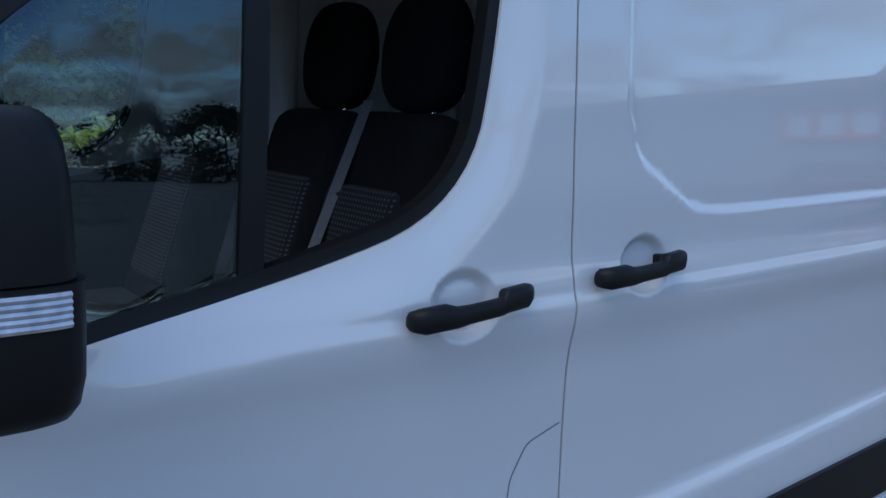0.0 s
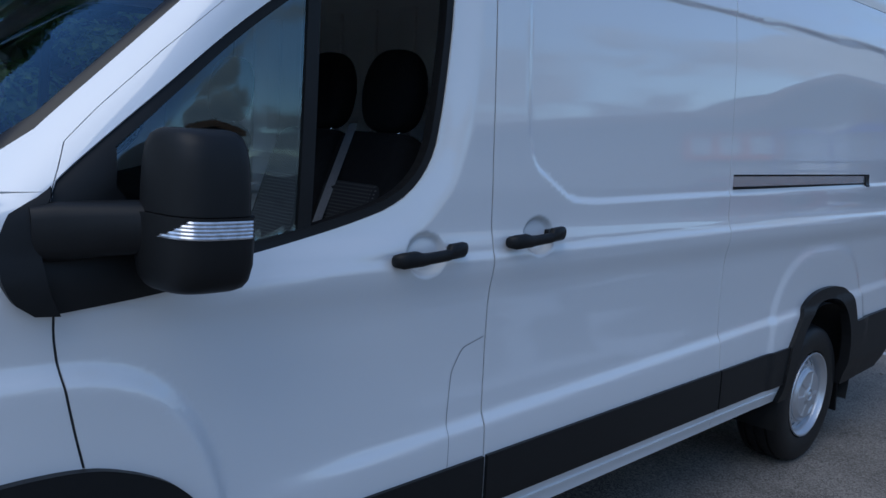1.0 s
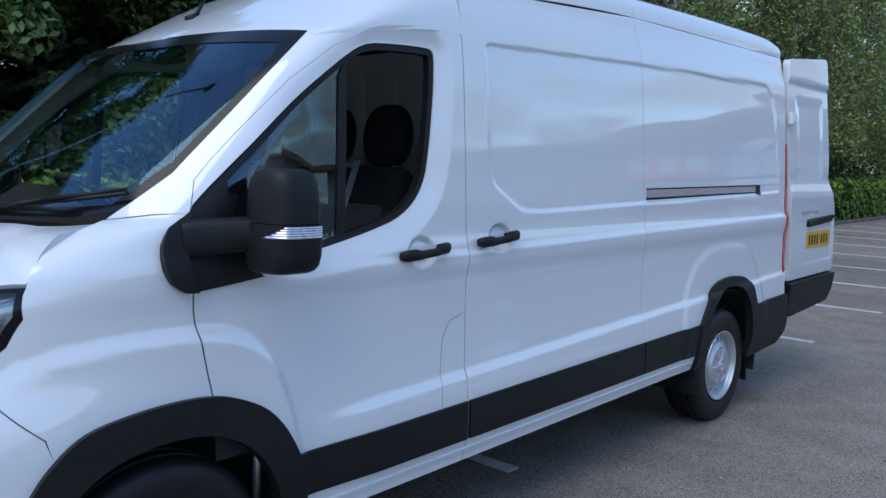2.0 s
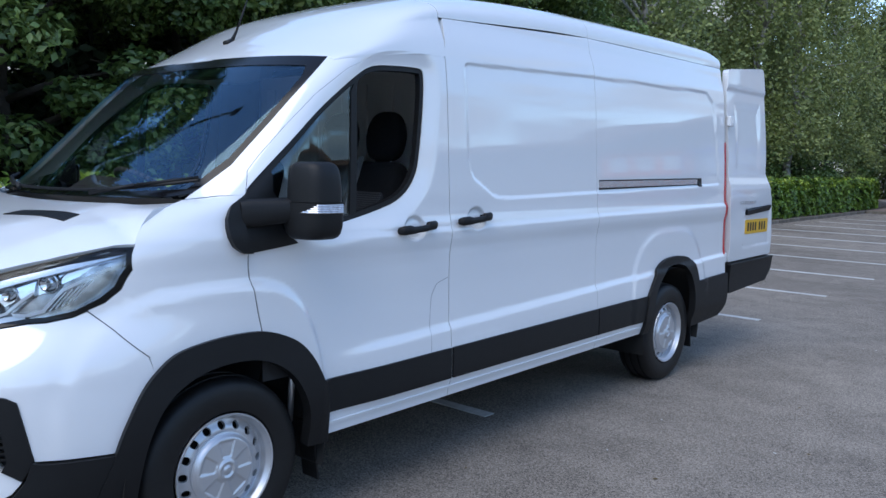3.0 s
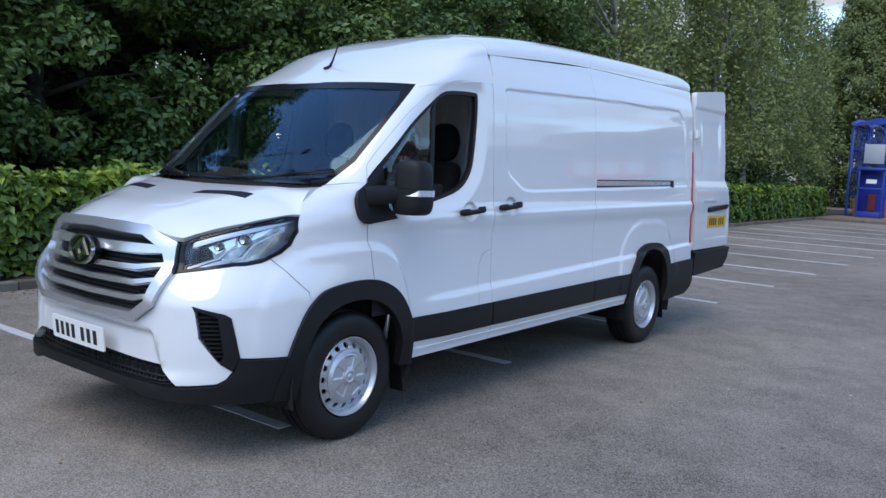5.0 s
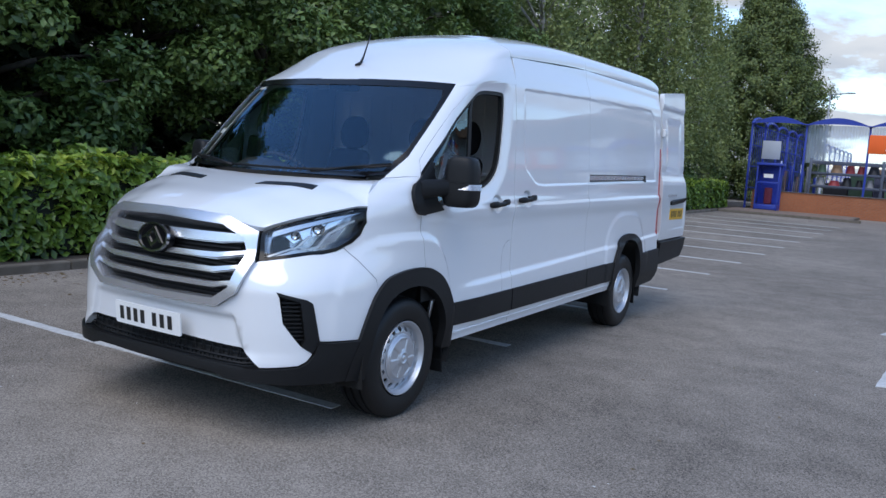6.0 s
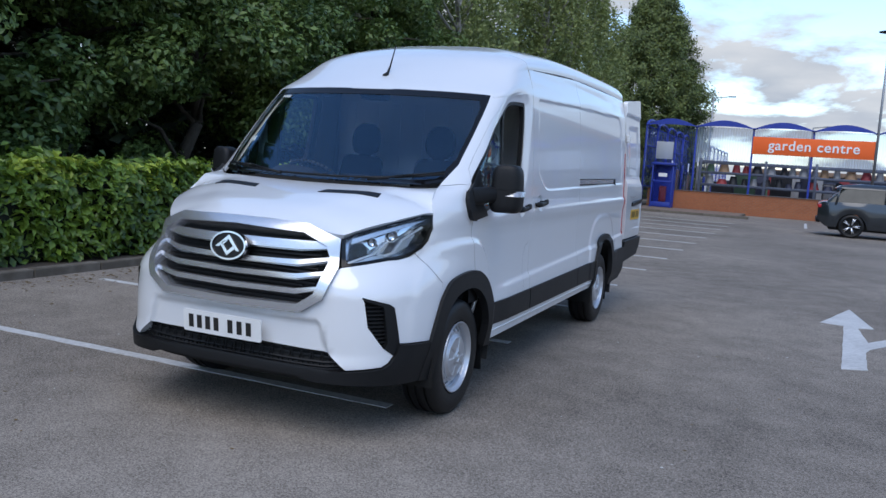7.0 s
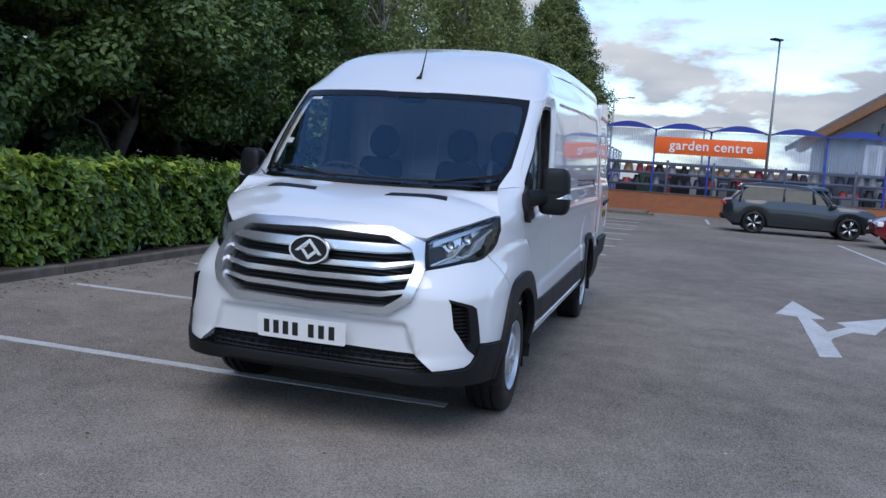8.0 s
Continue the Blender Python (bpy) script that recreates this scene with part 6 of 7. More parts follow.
def cypress(x, y, height, spread, leaves, seed):
    """A big conifer with layered, upswept sprays and a ragged cone outline."""
    rng = np.random.default_rng(seed)
    t = thing("conifer", (x, y, 0), "tall yellow-green cypress beyond the garden centre", "tree")
    part("trunk", trunk_mesh(height * 0.95, 0.3, rng, 6, 1.0), BARK, t, "dark trunk")
    sprays = 1500
    u = rng.uniform(0.02, 1, sprays)
    turn = rng.uniform(0, 6.28, sprays)
    rad = spread * np.minimum(1, (1.03 - u) * 1.9) ** 0.8 * rng.uniform(0.72, 1.06, sprays)
    c = np.stack((np.cos(turn) * rad, np.sin(turn) * rad, u * height), 1)
    which = rng.integers(0, sprays, leaves)
    f = rng.uniform(-1, 0.35, leaves)
    out = np.stack((np.cos(turn[which]), np.sin(turn[which]), np.full(leaves, 0.75)), 1)
    p = c[which] + out * f[:, None] * 0.8 + rng.normal(0, 0.16, (leaves, 3))
    part_mesh("crown", leaf_cloud("crown", p, out + rng.normal(0, 0.6, (leaves, 3)), rng.uniform(0.11, 0.27, leaves), FIR_LEAF, 0.45), FIR_LEAF, t, "ragged layered evergreen sprays")["kind"] = "stuff"


cypress(-7.6, 54, 14.6, 4.0, 150000, 9)
cypress(-11.5, 57, 11.0, 3.6, 16000, 10)
# far woods round the car park
for k in range(11):
    a = radians(-85 + 12 * k)
    broad_tree(70 * math.cos(a) + 10, 60 * math.sin(a) - 5, 7 + 3 * ((k * 7) % 5) / 4, 6.5, 7000, 500 + k, DARK_LEAF, 0.45, 0.0, "far dark tree at the edge of the car park", "far trees")


# ---- garden centre ----
BLUE = material("blue_paint", (0.025, 0.055, 0.36), 0.45, vary=0.5, grain=8, second=(0.02, 0.04, 0.26))
BRICK = material("orange_brick", (0.46, 0.17, 0.075), 0.85, vary=0.8, grain=10, bump=0.3, bump_scale=60, second=(0.34, 0.12, 0.055), rand=0.5)
MORTAR = material("mortar", (0.30, 0.20, 0.14), 0.95, vary=0.6, grain=12)
SIGN = material("orange_sign", (0.95, 0.15, 0.025), 0.7, vary=0.1, grain=4)
LETTER = material("white_letter", (0.85, 0.85, 0.84), 0.5)
GREY_RAIL = material("galvanised_rail", (0.11, 0.125, 0.17), 0.5, metal=0.3, vary=0.5, grain=10)
CLEAR_RIB = glass("clear_ribbed_sheet", (0.78, 0.84, 0.92), 0.25, 1.35)
milky, veil = CLEAR_RIB.node_tree.nodes.new("ShaderNodeBsdfDiffuse"), CLEAR_RIB.node_tree.nodes.new("ShaderNodeMixShader")      # weathered plastic: part clear, part milky
milky.inputs["Color"].default_value, veil.inputs[0].default_value = (0.55, 0.64, 0.76, 1), 0.42
CLEAR_RIB.node_tree.links.new(CLEAR_RIB.node_tree.nodes["Mix Shader"].outputs[0], veil.inputs[1])
CLEAR_RIB.node_tree.links.new(milky.outputs[0], veil.inputs[2])
CLEAR_RIB.node_tree.links.new(veil.outputs[0], CLEAR_RIB.node_tree.nodes["Material Output"].inputs["Surface"])
NETTING = glass("blue_netting", (0.82, 0.86, 0.97), 0.3, 1.2)
CLADDING = material("grey_board", (0.40, 0.43, 0.47), 0.6, vary=0.4, grain=4, second=(0.33, 0.36, 0.40))
CONCRETE_CAP = material("coping", (0.16, 0.145, 0.14), 0.9, vary=0.7, grain=8)
POT = [material("pot_" + n, c, 0.6, vary=0.5, grain=10) for n, c in (("red", (0.30, 0.035, 0.04)), ("green", (0.07, 0.13, 0.08)), ("grey", (0.30, 0.30, 0.31)), ("navy", (0.03, 0.035, 0.07)), ("black", (0.02, 0.02, 0.025)), ("tan", (0.33, 0.20, 0.11)))]
WALL_Y = 36.0

LIFT, SHIFT = 0.25, 0.18      # of the goods and frame over the wall
wall = thing("garden_wall", (4 + SHIFT, WALL_Y, 0), "low orange brick wall below the garden centre", "wall", kind="structure")
bm = boxes(((-8.3, 0.02, -0.05), (9.0, 0.20, 0.96)))
part("wall_core", bm, MORTAR, wall, "mortar of the brick wall")
part("coping", boxes(((-8.35, -0.03, 0.961), (9.05, 0.24, 1.0)), bevel=0.01), CONCRETE_CAP, wall, "dark coping along the wall")
bm = bmesh.new()
box(bm, (-0.1075, -0.05, -0.0325), (0.1075, 0.05, 0.0325), 0.004, segments=1)
brick_mesh = bpy.data.meshes.new("brick")
bm.to_mesh(brick_mesh)
bm.free()
brick_mesh.materials.append(BRICK)
rest = []
for row_k in range(13):
    for col in range(77):
        x, z = -8.18 + col * 0.225 + (0.1125 if row_k % 2 else 0), 0.045 + row_k * 0.075
        if x > 8.9:
            continue
        if 4 <= row_k <= 12 and -5.0 < x < 2.4:
            ob = new("brick", brick_mesh)
            ob.parent = wall
            ob.location = (x, 0.06 + random.uniform(-0.004, 0.003), z)
        else:
            rest.append((x, z))
bm = bmesh.new()
for x, z in rest:
    box(bm, (x - 0.1075, 0.008, z - 0.0325), (x + 0.1075, 0.1, z + 0.0325))
part("far_bricks", bm, BRICK, wall, "orange bricks")["kind"] = "stuff"

centre = thing("garden_centre", (SHIFT, WALL_Y + 0.25, LIFT), "blue-framed garden centre with barrel canopies and goods on racks", "building")
POSTS = [-4.62, -2.28, 0.28, 2.84, 5.40, 7.96, 10.52, 13.08, 15.64]
for a in POSTS:
    part("post", boxes(((a - 0.045, -0.05, -LIFT), (a + 0.045, 0.05, 3.82)), bevel=0.008), BLUE, centre, "blue steel post")
for a, b in zip(POSTS, POSTS[1:]):
    # barrel canopy
    bm = bmesh.new()
    rows = []
    for k in range(13):
        t = k / 12
        z = 3.78 + 0.33 * math.sin(math.pi * t)
        x = a + (b - a) * t
        rows.append([bm.verts.new(p) for p in ((x, -0.25, z), (x, 0.12, z), (x, 0.12, z - 0.05), (x, -0.25, 3.76 + (z - 3.76) * 0.2))])
    for r0, r1 in zip(rows, rows[1:]):
        for j in range(4):
            bm.faces.new((r0[j], r1[j], r1[(j + 1) % 4], r0[(j + 1) % 4]))
    bm.faces.new(rows[0][::-1])
    bm.faces.new(rows[-1])
    bmesh.ops.recalc_face_normals(bm, faces=bm.faces)
    smooth_faces(bm, 30)
    part("canopy", bm, BLUE, centre, "blue barrel-vault canopy")
    # blue netting over the first two bays, ribbed cladding above the racks beyond
    if a < -2.4:
        net = part("netting", boxes(((a + 0.05, 0.05, 0.76), (b - 0.05, 0.06, 3.76))), NETTING, centre, "blue netting stretched between the posts")
        net.visible_shadow = False
    if a > -2.5:
        bm = bmesh.new()
        n = int((b - a) / 0.06)
        prev = None
        for k in range(n + 1):
            x = a + 0.05 + (b - a - 0.1) * k / n
            y = 0.16 + (0.03 if k % 2 else 0.0)
            pair = (bm.verts.new((x, y, 2.10)), bm.verts.new((x, y, 3.80)))
            if prev:
                bm.faces.new((prev[0], pair[0], pair[1], prev[1]))
            prev = pair
        part("cladding", bm, CLEAR_RIB, centre, "clear ribbed plastic sheeting")
for k in range(14):
    x = -4.62
    part("side_post", boxes(((x - 0.045, 3.3 * (k + 1) - 0.045, -LIFT), (x + 0.045, 3.3 * (k + 1) + 0.045, 3.8)), bevel=0.006), BLUE, centre, "blue steel side post")
    bm = bmesh.new()
    for q in range(10):
        a0, a1 = math.pi * q / 10, math.pi * (q + 1) / 10
        rod(bm, (x, 3.3 * k + 1.65 - 1.65 * math.cos(a0), 3.75 + 0.33 * math.sin(a0)), (x, 3.3 * k + 1.65 - 1.65 * math.cos(a1), 3.75 + 0.33 * math.sin(a1)), 0.07, sides=6)
    part("side_arch", bm, BLUE, centre, "blue side arch")
bm = bmesh.new()
for k in range(92):
    rod(bm, (-4.62, 0.5 * k, 0.1), (-4.62, 0.5 * k, 3.7), 0.012, sides=4)
for z in (0.8, 1.8, 2.8, 3.72):
    rod(bm, (-4.62, 0, z), (-4.62, 46.2, z), 0.03, sides=4)
part("side_fence", bm, BLUE, centre, "blue bar fence of the side")["kind"] = "stuff"
bm = bmesh.new()
for k in range(28):
    rod(bm, (-4.6 + 0.085 * k, 0.02, 0.75), (-4.6 + 0.085 * k, 0.02, 3.75), 0.006, sides=4)
part("front_mesh", bm, BLUE, centre, "blue wire mesh of the front")["kind"] = "stuff"
for z in (1.05, 1.62, 2.06):
    part("rail", boxes(((-1.9, -0.02, z), (15.6, 0.03, z + (0.10 if z < 2 else 0.16))), bevel=0.006), GREY_RAIL, centre, "grey horizontal rack rail")
for x in (-1.95, 0.95, 3.1, 6.3, 9.3, 12.0):
    part("rack_post", boxes(((x - 0.06, -0.06, 0.7), (x + 0.06, 0.0, 2.32)), bevel=0.006), GREY_RAIL, centre, "grey rack upright")

sign = thing("sign", (2.86 + SHIFT, WALL_Y + 0.12, 3.08 + 0.2), "orange board with white lettering on the garden centre", "sign")
part("board", boxes(((-2.58, -0.04, -0.40), (2.58, 0.04, 0.40)), bevel=0.012), SIGN, sign, "orange sign board")
text = bpy.data.curves.new("lettering", "FONT")
text.body, text.size, text.extrude, text.align_x, text.align_y = "garden centre", 0.62, 0.012, "CENTER", "CENTER"
text.space_character, text.offset = 1.08, 0.008
text.materials.append(LETTER)
words = new("lettering", text)
words.parent = sign
words.matrix_basis = pose(0, -0.055, 0.02, 90)
words["label"] = "white words on the board"


def planter(x, y, z, r, h, mat, label):
    """A tapered pot standing upside down on its rim."""
    bm = lathe([(0.0, 0.0), (0.0, r * 1.05), (h * 0.12, r * 1.05), (h * 0.12, r * 0.97), (h * 0.96, r * 0.62), (h, r * 0.57), (h, 0)], 14)
    bm.transform(Matrix.Translation((x, y, z)) @ Matrix.Rotation(radians(-90), 4, "Y"))
    single("plant_pot", bm, mat, label, "plant pot", "goods on the racks")


rng = np.random.default_rng(8)
names = ("red", "dark green", "grey", "navy blue", "black", "tan")
part("shelf", boxes(((-1.9, 0.05, 1.60), (15.5, 0.6, 1.64))), GREY_RAIL, centre, "grey rack shelf")
part("shelf", boxes(((-1.9, 0.05, 1.02), (15.5, 0.6, 1.06))), GREY_RAIL, centre, "grey rack shelf")
for z, low, high in ((1.64, 0.38, 0.60), (1.06, 0.28, 0.48)):
    x = -1.7
    while x < 12.5:
        r = rng.uniform(0.16, 0.29)
        kind = int(rng.choice([0, 0, 1, 2, 2, 3, 3, 4, 4, 5]))
        planter(x + r + SHIFT, WALL_Y + 0.58, z + LIFT, r, rng.uniform(low, high), POT[kind], names[kind] + " tapered plant pot upside down on a rack")
        x += 2 * r + rng.uniform(0.0, 0.16)
for line in range(3):      # further racks of dark stock, row behind row
    x = -1.6 + 0.3 * line
    while x < 13:
        wide = rng.uniform(0.35, 1.1)
        y = 2.2 + 2.4 * line
        tall = rng.uniform(1.2, 2.0)
        part("rack_stock", boxes(((x, y, -LIFT), (x + wide, y + 0.6, tall)), bevel=0.02), POT[int(rng.choice([1, 2, 3, 3, 4, 4, 0]))], centre, "dark stock standing in a row")
        x += wide + rng.uniform(0.05, 0.5)
for k in range(16):
    x = -3.9 + 0.16 * (k * 7 % 14)
    y = 4.0 + 1.7 * (k % 6)
    part("rack_upright", boxes(((x, y, -LIFT), (x + 0.07, y + 0.07, 1.7 + 0.25 * (k * 5 % 4))), bevel=0.01), LETTER, centre, "pale upright of an empty rack")
for k in range(14):
    x = -4.3 + 0.18 * k
    part("rack_stock", boxes(((x, 1.2 + 0.2 * (k % 3), 0.0), (x + 0.10, 1.5 + 0.2 * (k % 3), 1.2 + 0.25 * (k * 5 % 4))), bevel=0.01), (POT[5], BLUE, POT[2])[k % 3], centre, "stock standing behind the fence")

kiosk = thing("ticket_kiosk", (-3.35, WALL_Y - 0.45, 0.11), "blue glazed cabinet with a notice at the fence corner", "kiosk")
for sx in (-0.5, 0.44):
    for sy2 in (-0.35, 0.29):
        part("corner_post", boxes(((sx, sy2, 0), (sx + 0.06, sy2 + 0.06, 2.05)), bevel=0.005), BLUE, kiosk, "blue corner post")
part("base_panel", boxes(((-0.48, -0.33, 0.02), (0.48, 0.33, 0.25)), bevel=0.01), BLUE, kiosk, "blue base")
part("back_panel", boxes(((-0.48, 0.30, 0.25), (0.48, 0.33, 2.0)), bevel=0.005), BLUE, kiosk, "blue back panel")
part("side_panel", boxes(((-0.49, -0.3, 0.25), (-0.46, 0.3, 2.0)), bevel=0.005), BLUE, kiosk, "blue side panel")
part("roof", boxes(((-0.55, -0.4, 2.0), (0.55, 0.4, 2.12)), bevel=0.03), BLUE, kiosk, "blue roof")
part("notice", boxes(((-0.18, -0.365, 1.45), (0.22, -0.355, 1.62))), LETTER, kiosk, "white notice")
part("contents", boxes(((-0.16, 0.05, 0.25), (0.16, 0.25, 1.0)), bevel=0.05), POT[0], kiosk, "dim red goods inside")
pane = part("front_pane", boxes(((-0.44, -0.345, 0.26), (0.44, -0.338, 1.98))), NETTING, kiosk, "blue-tinted front pane")
pane.visible_shadow = False
part("cross_rail", boxes(((-0.48, -0.35, 1.2), (0.48, -0.31, 1.27)), bevel=0.005), BLUE, kiosk, "blue cross rail")
single("notice_board", boxes(((-3.9, WALL_Y + 0.16, 2.42), (-3.1, WALL_Y + 0.2, 3.25)), bevel=0.01), CLADDING, "pale grey notice board on the fence", "board")

low_shed = thing("low_shed", (4.0, 62, 0), "long low shed with a pale roof beyond the racks", "building")
part("wall", boxes(((-4.5, -2, 0), (7.5, 6, 2.3))), GREY_RAIL, low_shed, "grey wall")
part("roof", boxes(((-5, -2.6, 2.3), (8, 6.6, 2.62)), bevel=0.04), MORTAR, low_shed, "pale brown roof")

# ---- store beyond the garden centre ----
TIMBER = material("brown_timber", (0.26, 0.12, 0.055), 0.6, vary=0.8, grain=6, second=(0.17, 0.08, 0.04))
STORE_WALL = material("store_wall", (0.46, 0.44, 0.42), 0.7, vary=0.4, grain=3)
ROOFING = material("dark_roof", (0.12, 0.10, 0.095), 0.7, vary=0.5, grain=4)
STORE_GLASS = material("store_glass", (0.10, 0.13, 0.15), 0.08, vary=0.3, grain=2)
store = thing("store", (8.75, 45, -0.4), "large store with a timber-lined gable roof", "building")


def slab(points, y0, y1):
    """A prism along y from an outline in x and z."""
    bm = bmesh.new()
    a = [bm.verts.new((x, y0, z)) for x, z in points]
    b = [bm.verts.new((x, y1, z)) for x, z in points]
    bm.faces.new(a)
    bm.faces.new(b[::-1])
    for k in range(len(points)):
        bm.faces.new((a[k - 1], a[k], b[k], b[k - 1]))
    bmesh.ops.recalc_face_normals(bm, faces=bm.faces)
    return bm


part("roof", slab([(-1.1, 4.25), (5.9, 8.95), (10.2, 6.9), (48, 6.0), (48, 6.25), (10.2, 7.2), (5.9, 9.25), (-1.2, 4.5)], -2.2, 3.0), ROOFING, store, "dark pitched roof")
part("soffit", slab([(-0.9, 4.22), (5.9, 8.75), (10.2, 6.7), (47.8, 5.8), (47.8, 5.65), (10.2, 6.55), (5.9, 8.6), (-0.7, 4.08)], -2.0, 0.0), TIMBER, store, "brown timber soffit")
part("fascia", slab([(-1.15, 4.05), (5.9, 8.62), (10.2, 6.55), (48, 5.6), (48, 6.2), (10.2, 7.15), (5.9, 9.2), (-1.2, 4.45)], -2.3, -2.2), TIMBER, store, "brown timber fascia")
part("gable_wall", slab([(0.3, 0), (46, 0), (46, 5.9), (10.2, 6.6), (5.9, 8.6), (0.3, 4.85)], 0.1, 2.8), STORE_WALL, store, "pale store wall")
for k in range(5):
    part("window", boxes(((0.5 + 0.95 * k, -0.02, 0.6), (1.3 + 0.95 * k, 0.09, 4.4 + 0.5 * k)), bevel=0.01), STORE_GLASS, store, "tall dark store window")
    part("mullion", boxes(((1.32 + 0.95 * k, -0.08, 0.6), (1.43 + 0.95 * k, 0.09, 4.5 + 0.5 * k)), bevel=0.01), TIMBER, store, "brown timber mullion")
part("corner_pillar", boxes(((5.6, -0.3, 0), (6.2, -0.02, 7.6)), bevel=0.02), TIMBER, store, "brown timber pillar")
part("store_sign", boxes(((2.6, -0.20, 2.9), (4.9, -0.09, 4.7)), bevel=0.01), LETTER, store, "pale panel with grey shapes")
for k in range(3):
    part("sign_shape", boxes(((2.85 + 0.66 * k, -0.22, 3.1), (3.25 + 0.66 * k, -0.201, 4.4))), STORE_WALL, store, "grey shape on the panel")
part("white_front", boxes(((6.9, -0.2, 0.0), (9.6, -0.02, 5.6)), bevel=0.02), LETTER, store, "white rendered panel")
part("main_sign", boxes(((10.3, -0.34, 3.2), (16.5, -0.03, 5.4)), bevel=0.02), SIGN, store, "large orange sign board")
for k in range(3):
    part("main_sign_shape", boxes(((10.9 + 1.85 * k, -0.38, 3.6), (12.2 + 1.85 * k, -0.341, 5.0))), LETTER, store, "white shape on the sign")

# ---- lamp posts ----
POLE = material("galvanised_pole", (0.33, 0.34, 0.35), 0.5, metal=0.6, vary=0.5, grain=6)


def street_lamp(x, y, height, toward, arm, label):
    """A tapered column with a flat lamp head on a short arm."""
    t = thing("street_lamp", (x, y, 0), label, "lamp post", "lamp posts")
    bm = bmesh.new()
    rod(bm, (0, 0, 0), (0, 0, 1.3), 0.085, 0.085, 14)
    rod(bm, (0, 0, 1.3), (0, 0, height), 0.065, 0.04, 14)
    part("column", bm, POLE, t, "grey steel column")
    c, s = math.cos(radians(toward)), math.sin(radians(toward))
    if arm > 0:
        bm = bmesh.new()
        rod(bm, (0, 0, height), (c * arm, s * arm, height + 0.12), 0.03, 0.03, 10)
        part("arm", bm, POLE, t, "grey arm")
    bm = bmesh.new()
    deep, wide = (0.36, 0.10) if arm > 0 else (0.5, 0.16)
    box(bm, (-0.06, -wide, -0.04), (deep, wide, 0.04), 0.025, Matrix.Translation((c * arm, s * arm, height + (0.12 if arm else 0.03))) @ Matrix.Rotation(radians(toward), 4, "Z"))
    part("lamp_head", bm, POLE if arm > 0 else PLASTIC, t, "flat grey lamp head" if arm > 0 else "flat dark lamp head")


street_lamp(5.5, 35.0, 8.15, 225, 0.0, "tall grey lamp post before the garden centre")
street_lamp(-5.35, -0.45, 7.3, -10, 2.2, "grey lamp post in the hedge")
street_lamp(25, 7.5, 6.2, 180, 0.8, "grey lamp post out in the car park")
street_lamp(-2.6, 47, 6.4, 0, 0.9, "grey lamp post behind the garden centre")
street_lamp(3.0, 52, 5.2, 0, 0.8, "grey lamp post behind the garden centre")


# ---- parked cars ----
CAR_GREY = material("dark_grey_paint", (0.030, 0.036, 0.042), 0.28, metal=0.5, coat=1.0, vary=0.2, grain=4)
CAR_BLACK = material("black_paint", (0.010, 0.011, 0.012), 0.25, coat=1.0, vary=0.2, grain=4)
CAR_RED = material("red_paint", (0.20, 0.012, 0.018), 0.28, coat=1.0, vary=0.2, grain=4)
# paler green mottling is painted in for reflections in the windows
CAR_GLASS = material("car_glass", (0.02, 0.024, 0.022), 0.04, spec=0.4, vary=0.6, grain=3, second=(0.07, 0.08, 0.068))


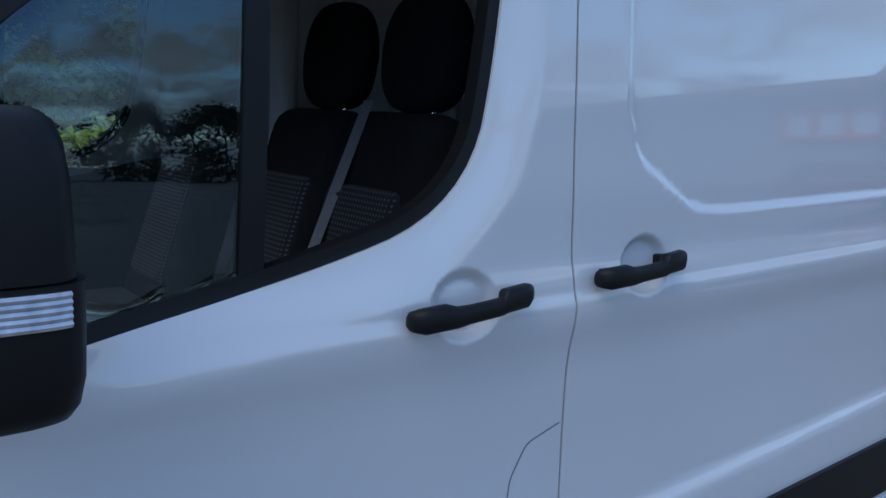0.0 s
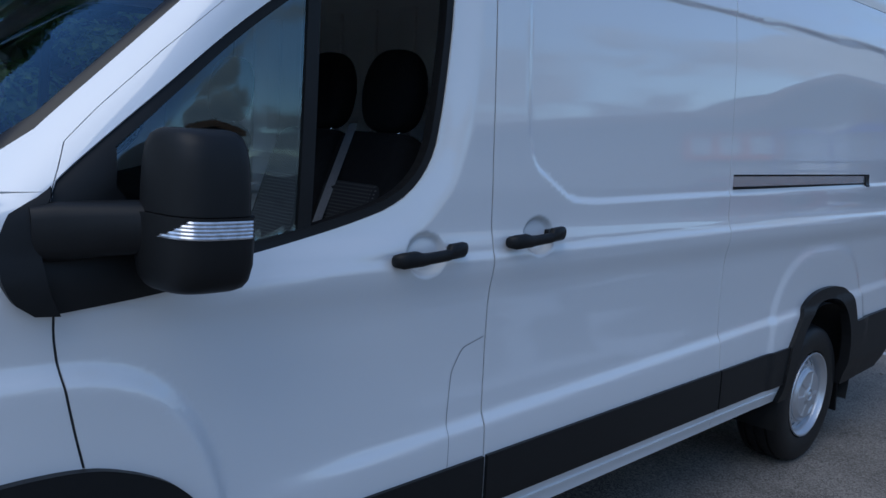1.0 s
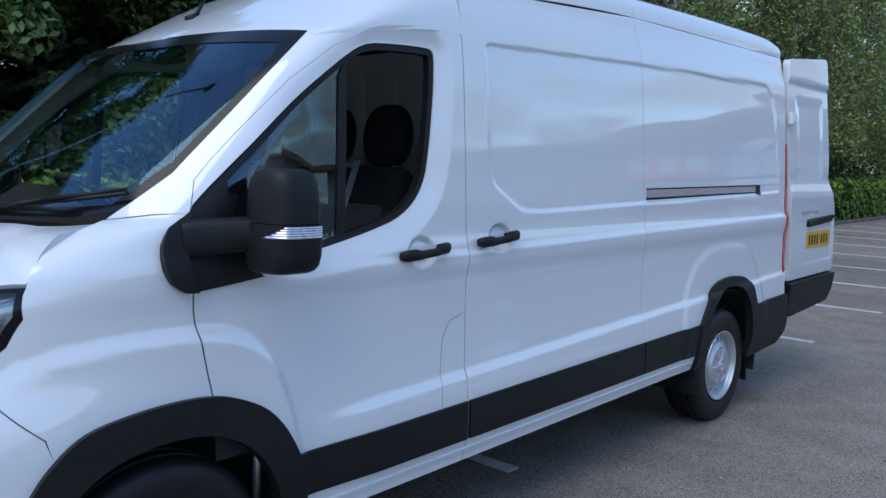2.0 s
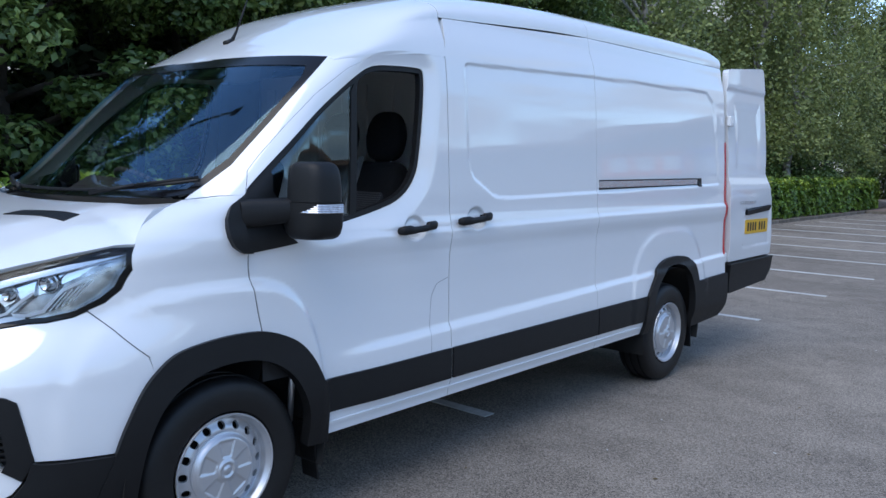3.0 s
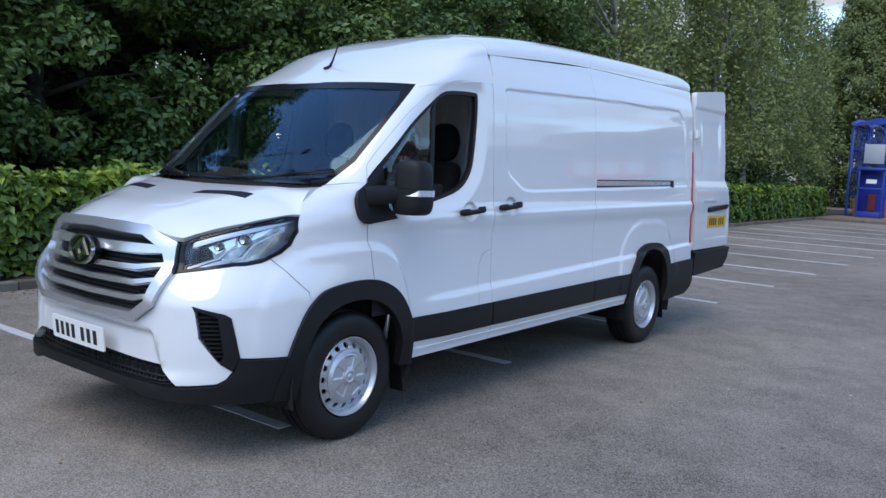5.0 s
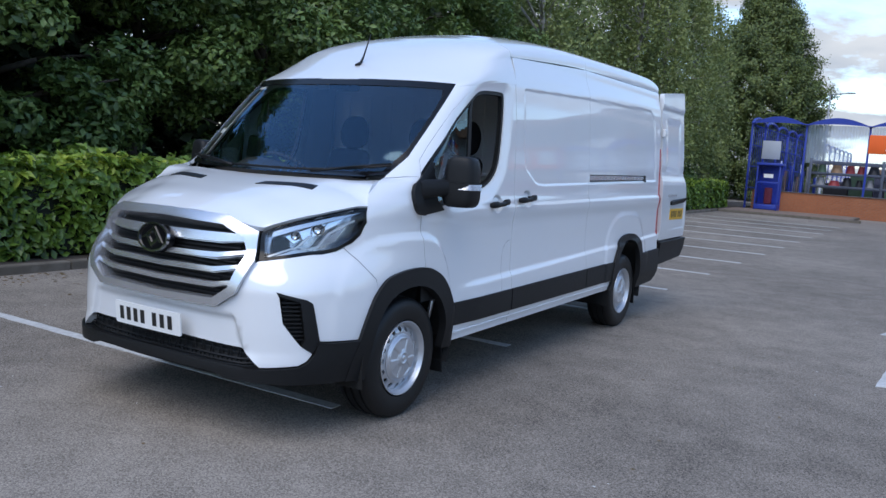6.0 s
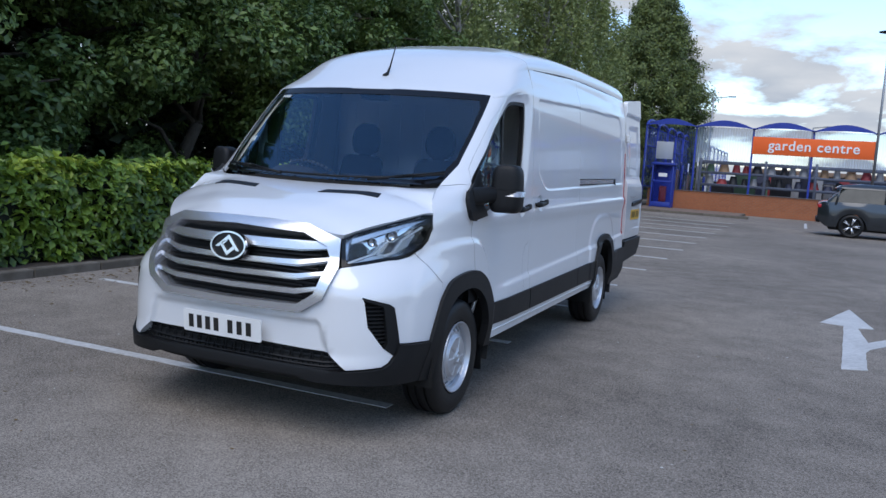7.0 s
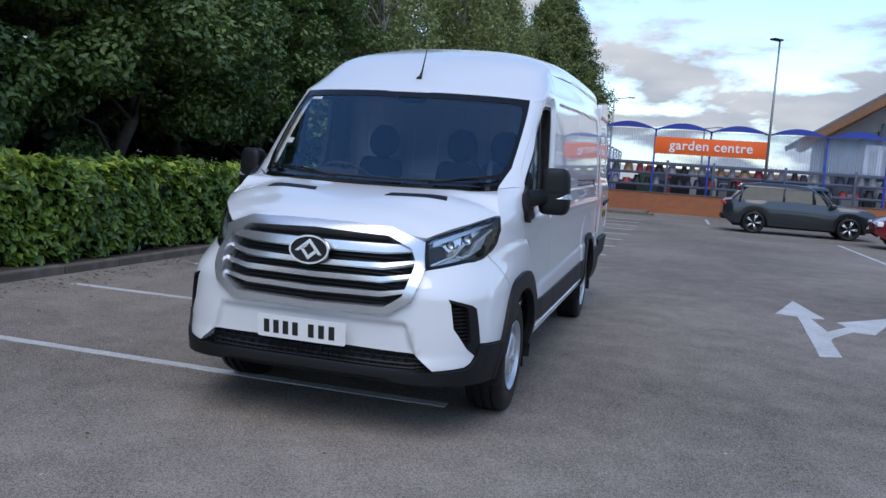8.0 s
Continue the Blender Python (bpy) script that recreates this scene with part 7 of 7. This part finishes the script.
def car(x, y, turn, paint, label, long=4.9, tall=1.72, wide=1.95, glass_mat=None):
    """An estate-type car: shaped body with arches, cabin, windows, lamps, wheels; it faces +x before turning."""
    t = thing("car", (x, y, 0), label, "car", "parked cars")
    t.rotation_euler = (0, 0, radians(turn))
    L, H, W = long, tall, wide / 2
    low = Curve((-L / 2, 0.55), (-L / 2 + 0.3, 0.32), (L / 2 - 0.4, 0.28), (L / 2, 0.45))
    up = 0.07 if H > 1.6 else 0.0
    belt = Curve((-L / 2, 0.95 + up), (-L / 2 + 0.15, 1.02 + up), (-0.6, 1.05 + up), (0.9, 1.0 + up), (L / 2 - 0.25, 0.86 + up), (L / 2, 0.70 + up))
    half = Curve((-L / 2, W * 0.78), (-L / 2 + 0.35, W * 0.95), (0, W), (L / 2 - 0.5, W * 0.94), (L / 2, W * 0.70))
    wheels = (-L * 0.295, L * 0.305)
    bm = bmesh.new()
    xs = np.linspace(-L / 2, L / 2, 61)
    rings = []
    for px in xs:
        lo, top, hw = float(low(px)), float(belt(px)), float(half(px))
        for wx in wheels:
            d = abs(px - wx)
            if d < 0.42:
                lo = max(lo, 0.36 + math.sqrt(max(0.0, 0.42 ** 2 - d * d)) * 0.95)
        ring = [(px, -hw * 0.96, lo), (px, -hw, lo + (top - lo) * 0.35), (px, -hw * 0.985, lo + (top - lo) * 0.7), (px, -hw * 0.93, top), (px, -hw * 0.5, top + 0.05), (px, hw * 0.5, top + 0.05), (px, hw * 0.93, top), (px, hw * 0.985, lo + (top - lo) * 0.7), (px, hw, lo + (top - lo) * 0.35), (px, hw * 0.96, lo)]
        rings.append([bm.verts.new(p) for p in ring])
    for r0, r1 in zip(rings, rings[1:]):
        for j in range(9):
            bm.faces.new((r0[j], r1[j], r1[j + 1], r0[j + 1]))
    bm.faces.new(rings[0])
    bm.faces.new(rings[-1][::-1])
    bmesh.ops.recalc_face_normals(bm, faces=bm.faces)
    smooth_faces(bm, 40)
    body = part("body", bm, paint, t, "")
    # cabin: roof over a band of glass
    def cabin(rows, mat, name, lab):
        bm = bmesh.new()
        rr = []
        for z, x0, x1, hw in rows:
            rr.append([bm.verts.new(p) for p in rounded_ring(x0, x1, hw, z)])
        for a, b in zip(rr, rr[1:]):
            for j in range(len(a)):
                bm.faces.new((a[j], a[(j + 1) % len(a)], b[(j + 1) % len(b)], b[j]))
        bm.faces.new(rr[-1])
        bmesh.ops.recalc_face_normals(bm, faces=bm.faces)
        smooth_faces(bm, 40)
        return part(name, bm, mat, t, lab)

    def rounded_ring(x0, x1, hw, z):
        return [(px, py, z) for px, py in rounded([(x0, -hw), (x1, -hw * 0.9), (x1, hw * 0.9), (x0, hw)], 0.12, 3)]

    cabin([(1.0, -L / 2 + 0.16, 1.30, W * 0.90), (1.25, -L / 2 + 0.36, 0.92, W * 0.84), (H - 0.14, -L / 2 + 0.74, 0.36, W * 0.74)], glass_mat or CAR_GLASS, "window_band", "dark car windows")
    cabin([(H - 0.17, -L / 2 + 0.46, 0.44, W * 0.77), (H - 0.07, -L / 2 + 0.58, 0.24, W * 0.72), (H, -L / 2 + 1.15, -0.25, W * 0.60)], paint, "car_roof", "painted car roof")
    for side in (-1, 1):
        for px, lean in ((-L / 2 + 0.50, 0.10), (-0.55, 0.02), (0.42, -0.05), (1.0, -0.42)):
            bm = bmesh.new()
            rod(bm, (px, side * W * 0.905, 1.02), (px + lean, side * W * 0.785, H - 0.15), 0.035, 0.03, 6)
            part("pillar", bm, paint, t, "window pillar")
        for wx in wheels:
            m = Matrix.Translation((wx, side * (W - 0.12), 0.37)) @ Matrix.Rotation(radians(90 * side), 4, "Z")
            bm = lathe([(-0.1, 0.27), (-0.12, 0.31), (-0.10, 0.36), (0, 0.372), (0.10, 0.36), (0.12, 0.31), (0.1, 0.27)], 32, m)
            w = part("wheel", bm, TYRE, t, "black tyre")
            part("rim", lathe([(0.09, 0.28), (0.112, 0.275), (0.09, 0.255), (0.03, 0.25), (0.03, 0)], 32, m), UNDER, w, "dark rim well")
            for k in range(5):
                bm = bmesh.new()
                a = 2 * math.pi * k / 5
                for off in (-0.12, 0.12):
                    rod(bm, (0.075, 0.04 * math.cos(a), 0.04 * math.sin(a)), (0.098, 0.265 * math.cos(a + off), 0.265 * math.sin(a + off)), 0.024, 0.018, 5)
                bm.transform(m)
                part("spoke", bm, SILVER, w, "silver twin spoke")
        part("tail_light", boxes(((-L / 2 - 0.01, side * W * 0.62 - 0.2, 0.90), (-L / 2 + 0.10, side * W * 0.62 + 0.22, 1.02)), bevel=0.02), RED_LENS, t, "red tail light")
        part("head_light", boxes(((L / 2 - 0.2, side * W * 0.6 - 0.2, 0.66), (L / 2 - 0.03, side * W * 0.6 + 0.2, 0.80)), bevel=0.03), LETTER, t, "clear headlight")
        bm = bmesh.new()
        box(bm, (0.85, side * (W + 0.08) - 0.10, 1.0), (1.02, side * (W + 0.08) + 0.10, 1.16), 0.04)
        part("door_mirror", bm, paint, t, "door mirror")
    part("rear_bumper", boxes(((-L / 2 - 0.03, -W * 0.74, 0.42), (-L / 2 + 0.12, W * 0.74, 0.60)), bevel=0.04), PLASTIC, t, "dark rear bumper")
    part("underside", boxes(((-L / 2 + 0.35, -W * 0.8, 0.22), (L / 2 - 0.4, W * 0.8, 0.45)), bevel=0.05), UNDER, t, "dark underside")
    return t


car(5.75, 25.2, 0, CAR_GREY, "dark grey estate-type car with silver wheels, out in the lane")
car(6.85, 32.6, 90, CAR_BLACK, "black car parked with its tail to the lane", 4.7, 1.75)
car(9.5, 21.6, 178, CAR_RED, "dark red car parked beyond the lane", 4.3, 1.5)
